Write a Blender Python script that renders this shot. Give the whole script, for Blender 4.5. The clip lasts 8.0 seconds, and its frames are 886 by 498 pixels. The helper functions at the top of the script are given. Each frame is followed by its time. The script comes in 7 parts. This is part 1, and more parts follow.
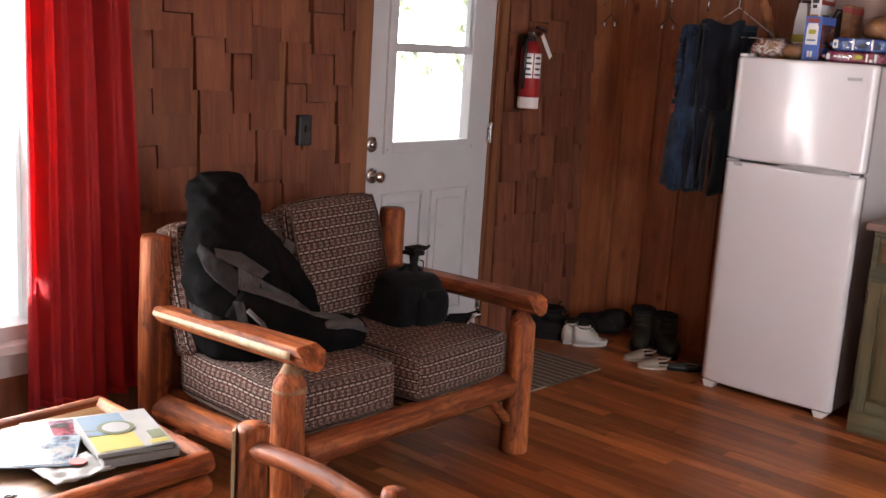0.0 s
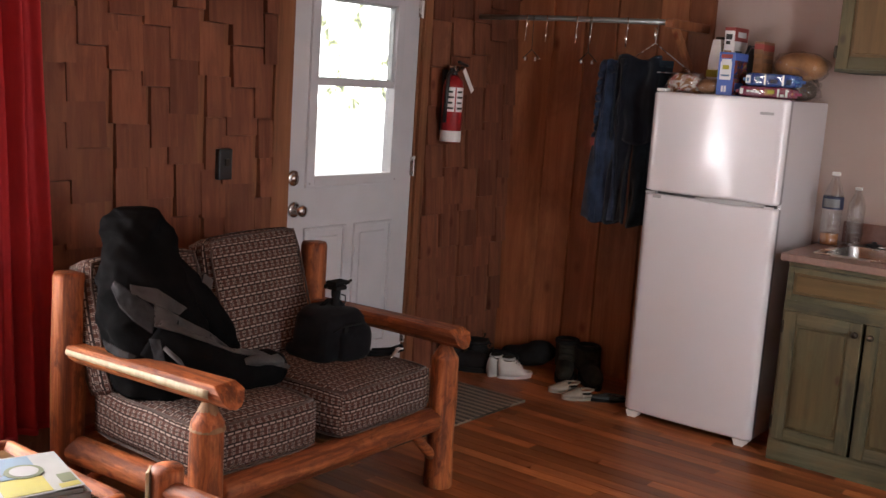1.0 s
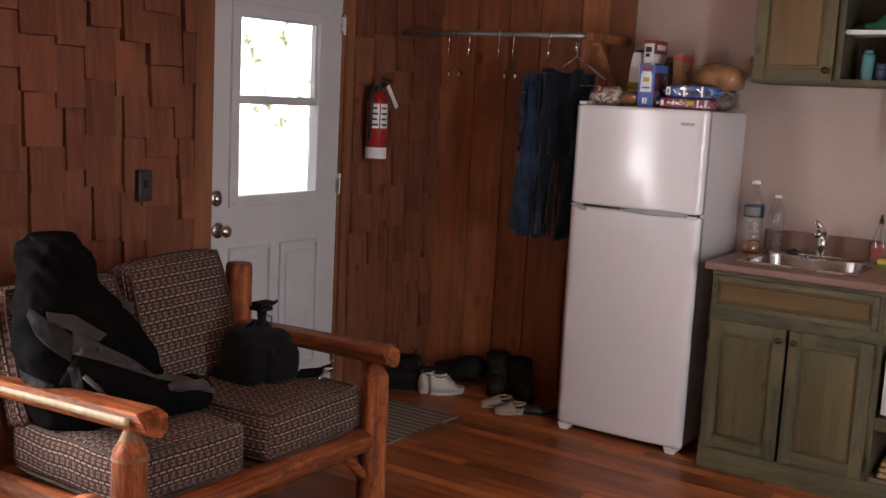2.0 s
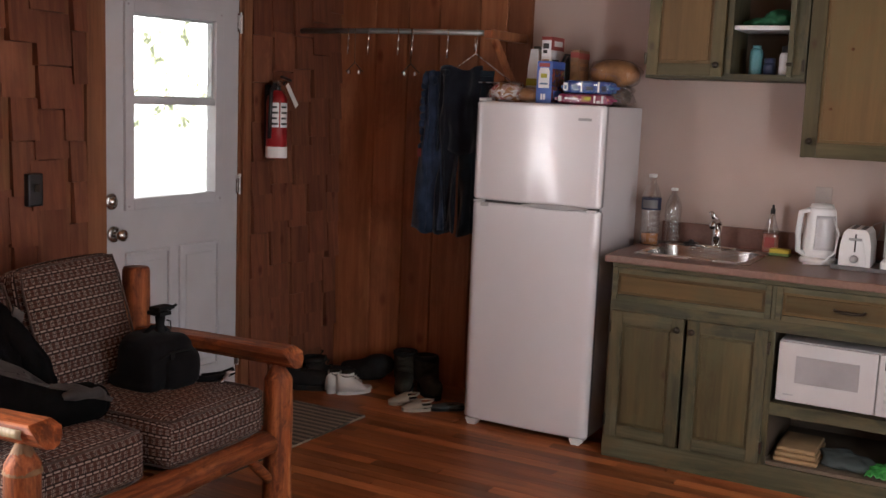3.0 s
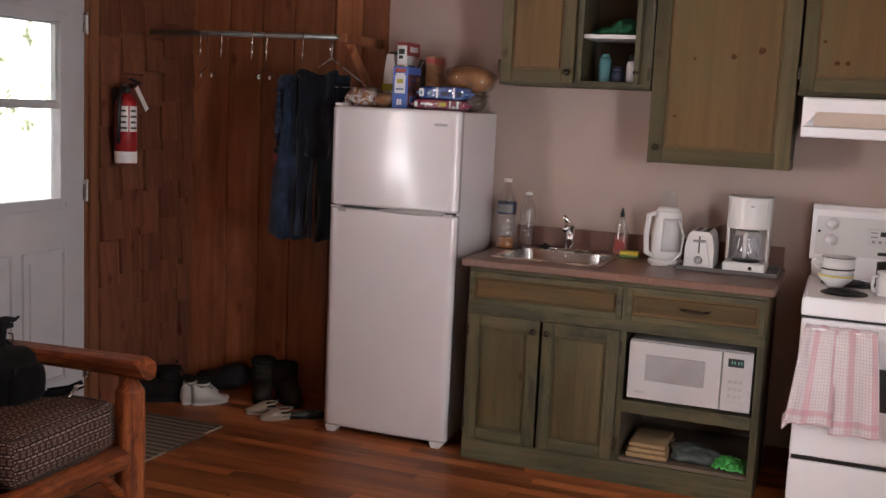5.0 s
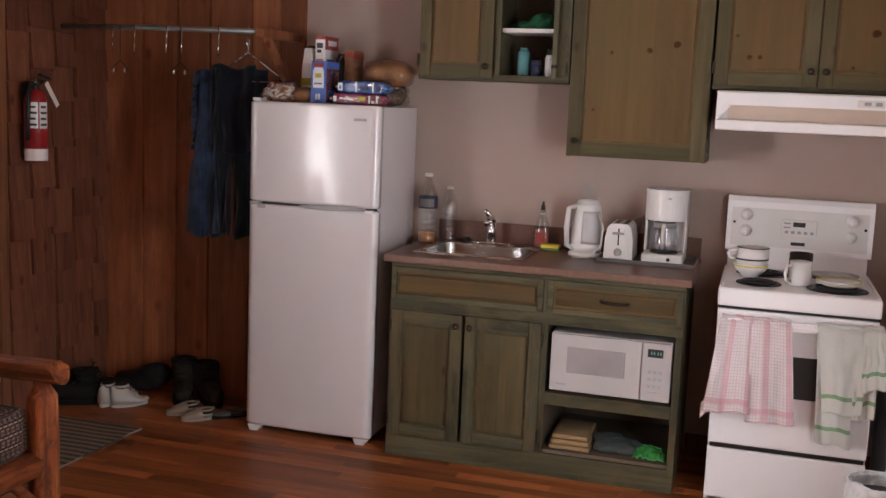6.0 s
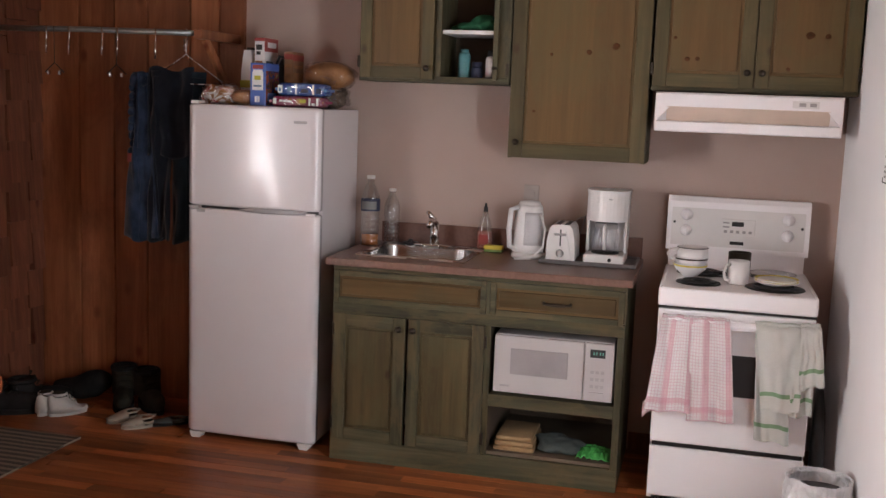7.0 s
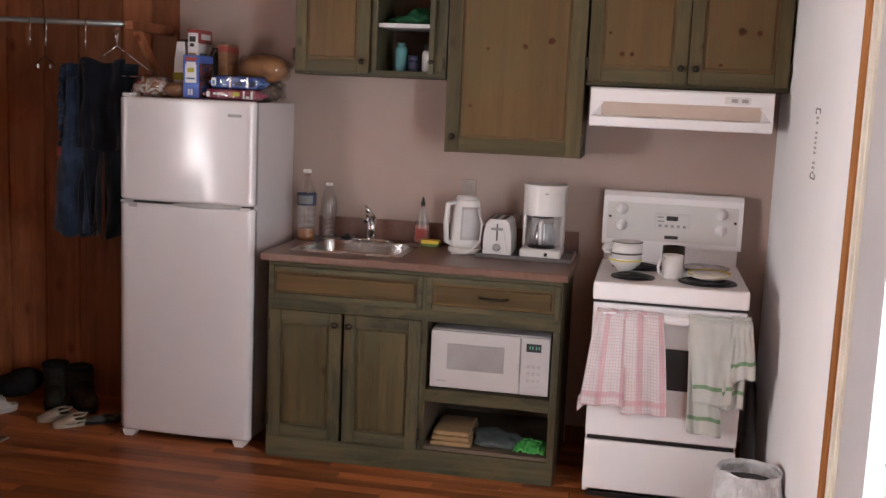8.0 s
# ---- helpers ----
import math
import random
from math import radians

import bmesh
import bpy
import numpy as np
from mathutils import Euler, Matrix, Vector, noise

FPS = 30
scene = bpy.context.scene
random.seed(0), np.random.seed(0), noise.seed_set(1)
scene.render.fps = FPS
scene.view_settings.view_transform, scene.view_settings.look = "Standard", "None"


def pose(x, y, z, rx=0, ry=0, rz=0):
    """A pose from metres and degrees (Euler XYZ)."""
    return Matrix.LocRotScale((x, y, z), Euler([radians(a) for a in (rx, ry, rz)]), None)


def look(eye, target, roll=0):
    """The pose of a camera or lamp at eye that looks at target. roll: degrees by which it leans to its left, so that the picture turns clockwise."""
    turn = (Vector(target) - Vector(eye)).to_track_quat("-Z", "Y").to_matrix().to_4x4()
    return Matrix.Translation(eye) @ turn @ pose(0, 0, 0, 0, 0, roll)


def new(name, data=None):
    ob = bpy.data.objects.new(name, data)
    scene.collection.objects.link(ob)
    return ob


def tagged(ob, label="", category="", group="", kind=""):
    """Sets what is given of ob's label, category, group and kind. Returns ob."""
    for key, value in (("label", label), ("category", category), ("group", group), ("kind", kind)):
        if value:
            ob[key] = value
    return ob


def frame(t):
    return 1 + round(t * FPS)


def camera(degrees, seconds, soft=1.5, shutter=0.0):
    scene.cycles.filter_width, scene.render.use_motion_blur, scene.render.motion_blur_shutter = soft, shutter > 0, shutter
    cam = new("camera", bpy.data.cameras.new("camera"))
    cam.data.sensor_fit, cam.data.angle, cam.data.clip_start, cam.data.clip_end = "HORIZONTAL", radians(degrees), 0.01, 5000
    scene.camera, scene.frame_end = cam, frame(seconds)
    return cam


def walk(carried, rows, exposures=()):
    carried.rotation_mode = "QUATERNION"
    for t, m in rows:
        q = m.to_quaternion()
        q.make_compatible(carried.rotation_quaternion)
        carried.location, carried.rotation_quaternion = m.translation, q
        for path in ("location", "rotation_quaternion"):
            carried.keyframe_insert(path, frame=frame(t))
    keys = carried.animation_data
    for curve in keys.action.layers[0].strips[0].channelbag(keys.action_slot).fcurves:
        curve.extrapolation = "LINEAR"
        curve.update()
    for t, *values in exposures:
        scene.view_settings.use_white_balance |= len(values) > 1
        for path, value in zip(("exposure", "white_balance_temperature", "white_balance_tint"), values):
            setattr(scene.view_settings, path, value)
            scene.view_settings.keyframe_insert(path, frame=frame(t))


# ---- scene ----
cam = camera(45.8, 8.0, soft=1.5)
PATH = [
    (0, (3.281, -4.947, 1.536), (1.998, -3.465, 1.137), 3.6),
    (0.5, (3.289, -4.936, 1.538), (2.048, -3.412, 1.166), 3.8),
    (1, (3.289, -4.922, 1.538), (2.101, -3.347, 1.209), 3.8),
    (1.5, (3.283, -4.905, 1.538), (2.138, -3.293, 1.236), 3.4),
    (3, (3.312, -4.868, 1.54), (2.371, -3.126, 1.251), 2.3),
    (3.5, (3.315, -4.861, 1.541), (2.437, -3.085, 1.266), 2.4),
    (4, (3.314, -4.869, 1.541), (2.485, -3.068, 1.281), 2.6),
    (4.5, (3.312, -4.871, 1.544), (2.529, -3.049, 1.283), 2.8),
    (5, (3.316, -4.861, 1.543), (2.617, -3.007, 1.274), 2.7),
    (5.2, (3.319, -4.855, 1.544), (2.655, -2.989, 1.268), 2.5),
    (6.5, (3.343, -4.821, 1.568), (2.821, -2.91, 1.292), 2.4),
    (7, (3.356, -4.809, 1.574), (2.882, -2.886, 1.296), 2.2),
    (7.5, (3.375, -4.796, 1.58), (2.945, -2.864, 1.293), 2.6),
    (8, (3.394, -4.781, 1.585), (3.02, -2.838, 1.296), 2.5),
]
walk(cam, [(t, look(eye, target, roll)) for t, eye, target, roll in PATH],
     exposures=[(0.0, 0.30), (0.7, 0.17), (1.5, -0.10), (4.0, -0.18), (8.0, -0.16)])

# ---- world, daylight, exposure ----
world = bpy.data.worlds.new("world")
scene.world = world
world.use_nodes = True
wn = world.node_tree
sky = wn.nodes.new("ShaderNodeTexSky")
sky.sky_type, sky.sun_disc = "NISHITA", False
sky.sun_elevation, sky.sun_rotation = radians(52), radians(112)
wn.links.new(sky.outputs[0], wn.nodes["Background"].inputs[0])
wn.nodes["Background"].inputs[1].default_value = 0.12

sun = new("sun", bpy.data.lights.new("sun", "SUN"))
sun.data.energy, sun.data.angle, sun.data.color = 4.5, radians(2), (1.0, 0.95, 0.88)
sun.matrix_world = look((6, -1, 9), (0, -3.5, 0))


def window_light(name, eye, target, wide, high, watts, colour):
    lamp = new(name, bpy.data.lights.new(name, "AREA"))
    lamp.data.shape, lamp.data.size, lamp.data.size_y = "RECTANGLE", wide, high
    lamp.data.energy, lamp.data.color = watts, colour
    lamp.data.spread = radians(158)
    lamp.matrix_world = look(eye, target)
    return lamp


window_light("daylight_west", (-0.13, -3.96, 1.27), (3, -3.9, 2.45), 1.34, 1.40, 165, (1.0, 0.955, 0.965))
window_light("daylight_east", (4.06, -2.56, 1.15), (2.5, -0.95, 1.0), 0.28, 1.6, 26, (0.86, 0.94, 1.0))


# ---- materials ----
def material(name):
    m = bpy.data.materials.new(name)
    m.use_nodes = True
    nt = m.node_tree
    return m, nt, nt.nodes["Principled BSDF"]


def node(nt, kind, **inputs):
    n = nt.nodes.new(kind)
    for key, value in inputs.items():
        socket = n.inputs[int(key[1:])] if key[0] == "i" and key[1:].isdigit() else n.inputs[key]
        if hasattr(value, "is_output"):
            nt.links.new(value, socket)
        else:
            socket.default_value = value
    return n


def maths(nt, op, a, b=0.0):
    n = nt.nodes.new("ShaderNodeMath")
    n.operation = op
    for i, v in enumerate((a, b)):
        if hasattr(v, "is_output"):
            nt.links.new(v, n.inputs[i])
        else:
            n.inputs[i].default_value = v
    return n.outputs[0]


def blend(nt, factor, a, b, kind="MIX"):
    n = nt.nodes.new("ShaderNodeMix")
    n.data_type, n.blend_type = "RGBA", kind
    for i, v in ((0, factor), (6, a), (7, b)):
        if hasattr(v, "is_output"):
            nt.links.new(v, n.inputs[i])
        else:
            n.inputs[i].default_value = (*v, 1) if isinstance(v, tuple) and len(v) == 3 else v
    return n.outputs[2]


def ramp(nt, value, stops):
    n = nt.nodes.new("ShaderNodeValToRGB")
    nt.links.new(value, n.inputs[0])
    for i, (p, c) in enumerate(stops):
        e = n.color_ramp.elements[i] if i < 2 else n.color_ramp.elements.new(p)
        e.position, e.color = p, (*c, 1)
    return n.outputs[0]


def relief(nt, bsdf, height, strength, distance):
    b = node(nt, "ShaderNodeBump", Strength=strength, Distance=distance, Height=height)
    nt.links.new(b.outputs[0], bsdf.inputs["Normal"])


def place(nt, stretch=(1, 1, 1), scatter=0.0):
    """World position, stretched; scatter shifts each piece's pattern by its own random number."""
    geo = nt.nodes.new("ShaderNodeNewGeometry")
    at = node(nt, "ShaderNodeVectorMath", i0=geo.outputs["Position"])
    at.operation = "MULTIPLY"
    at.inputs[1].default_value = stretch
    out = at.outputs[0]
    if scatter:
        info = nt.nodes.new("ShaderNodeObjectInfo")
        far = maths(nt, "MULTIPLY", info.outputs["Random"], scatter)
        add = node(nt, "ShaderNodeVectorMath", i0=out)
        add.operation = "ADD"
        comb = node(nt, "ShaderNodeCombineXYZ", X=far, Y=far, Z=far)
        nt.links.new(comb.outputs[0], add.inputs[1])
        out = add.outputs[0]
    return out


def wood(name, dark, mid, light, along="Z", grain=40.0, rough=0.45, scatter=0.0, knots=0.0, spread=0.35, bump=0.15, gloss=0.4, streak=0.55, wash=None, island=False):
    m, nt, bsdf = material(name)
    k = {"X": (0.06, 1, 1), "Y": (1, 0.06, 1), "Z": (1, 1, 0.06)}[along]
    v = place(nt, k, scatter)
    fine = node(nt, "ShaderNodeTexNoise", Vector=v, Scale=grain, Detail=6.0, Roughness=0.65, Distortion=0.4)
    big = node(nt, "ShaderNodeTexNoise", Vector=place(nt, tuple(min(1, a * 6) for a in k), scatter), Scale=2.2, Detail=3.0)
    col = ramp(nt, fine.outputs[0], [(0.36, dark), (0.5, mid), (0.64, light)])
    col = blend(nt, 0.45, col, ramp(nt, big.outputs[0], [(0.36, dark), (0.5, mid), (0.64, light)]))
    vein = node(nt, "ShaderNodeTexNoise", Vector=place(nt, tuple(a * 0.5 if a < 1 else a for a in k), scatter), Scale=grain * 0.45, Detail=3.0, Roughness=0.6, Distortion=0.8)
    col = blend(nt, streak, col, ramp(nt, vein.outputs[0], [(0.38, (0.30, 0.26, 0.24)), (0.47, (0.9, 0.88, 0.86)), (0.58, (1.12, 1.12, 1.12))]), "MULTIPLY")
    if scatter:
        own = nt.nodes.new("ShaderNodeNewGeometry").outputs["Random Per Island"] if island else nt.nodes.new("ShaderNodeObjectInfo").outputs["Random"]
        tone = maths(nt, "ADD", maths(nt, "MULTIPLY", own, spread), 1 - spread / 2)
        hsv = node(nt, "ShaderNodeHueSaturation", Value=tone, Color=col)
        col = hsv.outputs[0]
    if knots:
        parts3 = node(nt, "ShaderNodeSeparateXYZ", Vector=place(nt, tuple(0.6 if a < 1 else 1 for a in k), scatter))
        cross = {"X": (1, 2, 0), "Y": (0, 2, 1), "Z": (0, 1, 2)}[along]
        across = maths(nt, "ADD", parts3.outputs[cross[0]], parts3.outputs[cross[1]])
        flat2 = node(nt, "ShaderNodeCombineXYZ", X=across, Y=parts3.outputs[cross[2]])
        vor = nt.nodes.new("ShaderNodeTexVoronoi")
        vor.voronoi_dimensions = "2D"
        nt.links.new(flat2.outputs[0], vor.inputs["Vector"])
        vor.inputs["Scale"].default_value = knots
        spot = node(nt, "ShaderNodeMapRange", Value=vor.outputs["Distance"])
        spot.inputs[1].default_value, spot.inputs[2].default_value = 0.025, 0.085
        spot.inputs[3].default_value, spot.inputs[4].default_value = 0.9, 0.0
        cell = node(nt, "ShaderNodeSeparateColor", Color=vor.outputs["Color"])
        some = maths(nt, "MULTIPLY", spot.outputs[0], maths(nt, "GREATER_THAN", cell.outputs[0], 0.35))
        col = blend(nt, some, col, (dark[0] * 0.75, dark[1] * 0.42, dark[2] * 0.35))
    if wash:
        blot = node(nt, "ShaderNodeTexNoise", Vector=place(nt, tuple(0.35 if a < 1 else 1 for a in k), scatter), Scale=wash[1], Detail=5.0, Roughness=0.7, Distortion=0.6)
        much = node(nt, "ShaderNodeMapRange", Value=blot.outputs[0])
        much.inputs[1].default_value, much.inputs[2].default_value = 0.46, 0.62
        much.inputs[3].default_value, much.inputs[4].default_value = 0.0, wash[2]
        col = blend(nt, much.outputs[0], col, wash[0])
    nt.links.new(col, bsdf.inputs["Base Color"])
    r = maths(nt, "ADD", maths(nt, "MULTIPLY", big.outputs[0], 0.25), rough - 0.12)
    nt.links.new(r, bsdf.inputs["Roughness"])
    bsdf.inputs["Specular IOR Level"].default_value = gloss
    relief(nt, bsdf, fine.outputs[0], bump, 0.004)
    return m


def plain(name, colour, rough=0.5, metal=0.0, vary=0.12, scale=9.0, bump=0.08, fine=180.0, gloss=0.5, worn=0.16):
    m, nt, bsdf = material(name)
    a = node(nt, "ShaderNodeTexNoise", Vector=place(nt), Scale=scale, Detail=5.0)
    b = node(nt, "ShaderNodeTexNoise", Vector=place(nt), Scale=fine, Detail=3.0)
    col = ramp(nt, a.outputs[0], [(0.3, tuple(c * (1 - vary) for c in colour)), (0.7, tuple(min(1, c * (1 + vary)) for c in colour))])
    nt.links.new(col, bsdf.inputs["Base Color"])
    nt.links.new(maths(nt, "ADD", maths(nt, "MULTIPLY", a.outputs[0], worn), rough - worn / 2), bsdf.inputs["Roughness"])
    bsdf.inputs["Metallic"].default_value = metal
    bsdf.inputs["Specular IOR Level"].default_value = gloss
    if bump:
        relief(nt, bsdf, b.outputs[0], bump, 0.002)
    return m


def cloth(name, colour, scale=500.0, vary=0.25, sheen=0.2):
    m = plain(name, colour, 0.9, 0, vary, 14.0, 0.3, scale, 0.03)
    m.node_tree.nodes["Principled BSDF"].inputs["Sheen Weight"].default_value = sheen
    return m


def glass(name, colour=(1, 1, 1), rough=0.02, ior=1.45):
    m, nt, bsdf = material(name)
    bsdf.inputs["Base Color"].default_value = (*colour, 1)
    bsdf.inputs["Transmission Weight"].default_value = 1.0
    bsdf.inputs["Roughness"].default_value = rough
    bsdf.inputs["IOR"].default_value = ior
    return m


def thin_clear(name, tint):
    """Thin clear plastic or glass: what lies behind shows through, with a sharp gloss over it."""
    m, nt, bsdf = material(name)
    see = node(nt, "ShaderNodeBsdfTransparent", Color=(*tint, 1))
    shine = node(nt, "ShaderNodeBsdfGlossy", Roughness=0.05)
    mix = node(nt, "ShaderNodeMixShader", Fac=0.14)
    nt.links.new(see.outputs[0], mix.inputs[1])
    nt.links.new(shine.outputs[0], mix.inputs[2])
    nt.links.new(mix.outputs[0], nt.nodes["Material Output"].inputs[0])
    return m


def glow(name, colour, strength):
    m, nt, bsdf = material(name)
    bsdf.inputs["Base Color"].default_value = (0, 0, 0, 1)
    bsdf.inputs["Emission Color"].default_value = (*colour, 1)
    bsdf.inputs["Emission Strength"].default_value = strength
    return m


def woven(name):
    """Upholstery: rows of brown blocks between cream dashes and thin lines, in metres of the cushion's own cloth."""
    m, nt, bsdf = material(name)
    uv = nt.nodes.new("ShaderNodeUVMap")
    s = node(nt, "ShaderNodeSeparateXYZ", Vector=uv.outputs[0])
    u = maths(nt, "FRACT", maths(nt, "DIVIDE", s.outputs[0], 0.027))
    v = maths(nt, "FRACT", maths(nt, "DIVIDE", s.outputs[1], 0.038))
    row = maths(nt, "LESS_THAN", v, 0.56)
    block = maths(nt, "LESS_THAN", maths(nt, "ABSOLUTE", maths(nt, "SUBTRACT", u, 0.5)), 0.27)
    stroke = maths(nt, "GREATER_THAN", maths(nt, "ABSOLUTE", maths(nt, "SUBTRACT", maths(nt, "ABSOLUTE", maths(nt, "SUBTRACT", u, 0.5)), 0.40)), 0.055)
    split = maths(nt, "LESS_THAN", maths(nt, "ABSOLUTE", maths(nt, "SUBTRACT", v, 0.28)), 0.03)
    line = maths(nt, "LESS_THAN", maths(nt, "ABSOLUTE", maths(nt, "SUBTRACT", v, 0.78)), 0.075)
    dash = maths(nt, "GREATER_THAN", u, 0.22)
    edge = maths(nt, "LESS_THAN", maths(nt, "ABSOLUTE", maths(nt, "SUBTRACT", v, 0.60)), 0.035)
    brown, deep, cream = (0.080, 0.034, 0.024), (0.022, 0.012, 0.011), (0.31, 0.235, 0.205)
    inrow = blend(nt, block, blend(nt, stroke, deep, cream), brown)
    inrow = blend(nt, split, inrow, deep)
    outrow = blend(nt, maths(nt, "MULTIPLY", line, dash), deep, cream)
    outrow = blend(nt, edge, outrow, brown)
    col = blend(nt, row, outrow, inrow)
    n = node(nt, "ShaderNodeTexNoise", Vector=place(nt), Scale=300.0, Detail=3.0)
    big = node(nt, "ShaderNodeTexNoise", Vector=place(nt), Scale=7.0, Detail=3.0)
    col = blend(nt, 0.5, col, ramp(nt, n.outputs[0], [(0.3, (0.45, 0.45, 0.45)), (0.7, (1, 1, 1))]), "MULTIPLY")
    col = blend(nt, 0.4, col, ramp(nt, big.outputs[0], [(0.3, (0.6, 0.58, 0.55)), (0.7, (1, 1, 1))]), "MULTIPLY")
    nt.links.new(col, bsdf.inputs["Base Color"])
    bsdf.inputs["Roughness"].default_value = 0.9
    bsdf.inputs["Specular IOR Level"].default_value = 0.2
    relief(nt, bsdf, n.outputs[0], 0.4, 0.002)
    return m


def sheer(name, colour):
    """Curtain cloth that lets some light through."""
    m, nt, bsdf = material(name)
    n = node(nt, "ShaderNodeTexNoise", Vector=place(nt, (1, 1, 0.3)), Scale=60.0, Detail=4.0)
    col = blend(nt, 0.3, colour, ramp(nt, n.outputs[0], [(0.3, tuple(c * 0.6 for c in colour)), (0.7, colour)]))
    nt.links.new(col, bsdf.inputs["Base Color"])
    bsdf.inputs["Roughness"].default_value = 0.85
    tr = node(nt, "ShaderNodeBsdfTranslucent", Color=col)
    mix = node(nt, "ShaderNodeMixShader", Fac=0.45)
    nt.links.new(bsdf.outputs[0], mix.inputs[1])
    nt.links.new(tr.outputs[0], mix.inputs[2])
    nt.links.new(mix.outputs[0], nt.nodes["Material Output"].inputs[0])
    return m


def striped(name, base, stripe, period, share, axis, second=None):
    """Cloth with woven stripes across one axis, or two."""
    m, nt, bsdf = material(name)
    uv = nt.nodes.new("ShaderNodeUVMap")
    s = node(nt, "ShaderNodeSeparateXYZ", Vector=uv.outputs[0])
    f = maths(nt, "LESS_THAN", maths(nt, "FRACT", maths(nt, "DIVIDE", s.outputs[axis], period)), share)
    col = blend(nt, maths(nt, "MULTIPLY", f, 0.85), base, stripe)
    if second:
        g = maths(nt, "LESS_THAN", maths(nt, "FRACT", maths(nt, "DIVIDE", s.outputs[1 - axis], second[0])), second[1])
        col = blend(nt, maths(nt, "MULTIPLY", g, 0.6), col, stripe)
    n = node(nt, "ShaderNodeTexNoise", Vector=place(nt), Scale=350.0, Detail=2.0)
    col = blend(nt, 0.35, col, ramp(nt, n.outputs[0], [(0.3, (0.5, 0.5, 0.5)), (0.7, (1, 1, 1))]), "MULTIPLY")
    nt.links.new(col, bsdf.inputs["Base Color"])
    bsdf.inputs["Roughness"].default_value = 0.9
    relief(nt, bsdf, n.outputs[0], 0.3, 0.002)
    return m


def tea_towel(name, base, stripe, period, along, across, strength, band=None):
    """A dish towel's cloth: a fine woven grid with broad bands at set places along and across it, in metres."""
    m, nt, bsdf = material(name)
    uv = nt.nodes.new("ShaderNodeUVMap")
    s = node(nt, "ShaderNodeSeparateXYZ", Vector=uv.outputs[0])
    col = base
    for axis in (0, 1):
        f = maths(nt, "LESS_THAN", maths(nt, "FRACT", maths(nt, "DIVIDE", s.outputs[axis], period)), 0.26)
        col = blend(nt, maths(nt, "MULTIPLY", f, strength), col, stripe)
    for axis, spans in ((0, along), (1, across)):
        for lo, hi in spans:
            f = maths(nt, "MULTIPLY", maths(nt, "GREATER_THAN", s.outputs[axis], lo), maths(nt, "LESS_THAN", s.outputs[axis], hi))
            col = blend(nt, maths(nt, "MULTIPLY", f, 0.8 if band else 0.55), col, band or stripe)
    n = node(nt, "ShaderNodeTexNoise", Vector=place(nt), Scale=420.0, Detail=2.0)
    big = node(nt, "ShaderNodeTexNoise", Vector=place(nt), Scale=9.0, Detail=3.0)
    col = blend(nt, 0.35, col, ramp(nt, n.outputs[0], [(0.3, (0.55, 0.55, 0.55)), (0.7, (1, 1, 1))]), "MULTIPLY")
    col = blend(nt, 0.3, col, ramp(nt, big.outputs[0], [(0.35, (0.78, 0.76, 0.74)), (0.6, (1, 1, 1))]), "MULTIPLY")
    nt.links.new(col, bsdf.inputs["Base Color"])
    bsdf.inputs["Roughness"].default_value = 0.95
    bsdf.inputs["Specular IOR Level"].default_value = 0.1
    relief(nt, bsdf, n.outputs[0], 0.4, 0.002)
    return m


def film_print(name, colours, scale):
    """Glossy printed film or card: irregular patches of a few inks, slightly crinkled."""
    m, nt, bsdf = material(name)
    n = node(nt, "ShaderNodeTexNoise", Vector=place(nt, (1, 0.6, 1.3)), Scale=scale, Detail=2.0, Roughness=0.5, Distortion=0.8)
    r = nt.nodes.new("ShaderNodeValToRGB")
    nt.links.new(n.outputs[0], r.inputs[0])
    r.color_ramp.interpolation = "CONSTANT"
    for i, c in enumerate(colours):
        p = (0.0, 0.42, 0.50, 0.57, 0.64)[i]
        e = r.color_ramp.elements[i] if i < 2 else r.color_ramp.elements.new(p)
        e.position, e.color = p, (*c, 1)
    nt.links.new(r.outputs[0], bsdf.inputs["Base Color"])
    bsdf.inputs["Roughness"].default_value = 0.22
    fold = node(nt, "ShaderNodeTexNoise", Vector=place(nt), Scale=45.0, Detail=2.0)
    relief(nt, bsdf, fold.outputs[0], 0.5, 0.004)
    return m


SHAKE = wood("cedar_shake", (0.093, 0.028, 0.014), (0.152, 0.051, 0.026), (0.214, 0.080, 0.041), "Z", 30, 0.65, 37.0, 4.0, 0.34, 0.45, 0.25, 0.25, ((0.118, 0.036, 0.020), 9.0, 0.6))
PANEL = wood("pine_panel", (0.201, 0.064, 0.025), (0.304, 0.106, 0.045), (0.393, 0.154, 0.068), "Z", 24, 0.5, 23.0, 3.2, 0.4, 0.1, 0.3, 0.2, ((0.15, 0.048, 0.020), 3.0, 0.6))
TRIM = wood("stained_trim", (0.105, 0.038, 0.017), (0.185, 0.070, 0.032), (0.24, 0.100, 0.046), "Z", 34, 0.6, 0, 0, 0.2, 0.15, 0.25, 0.2)
FLOOR = wood("oak_strip", (0.148, 0.037, 0.011), (0.262, 0.078, 0.025), (0.368, 0.129, 0.043), "X", 26, 0.38, 51.0, 0, 0.95, 0.05, 0.26, 0.2, ((0.14, 0.040, 0.014), 4.0, 0.4))
FLOOR_FAR = wood("oak_strip_joined", (0.148, 0.037, 0.011), (0.262, 0.078, 0.025), (0.368, 0.129, 0.043), "X", 26, 0.38, 51.0, 0, 0.95, 0.05, 0.26, 0.2, ((0.14, 0.040, 0.014), 4.0, 0.4), island=True)
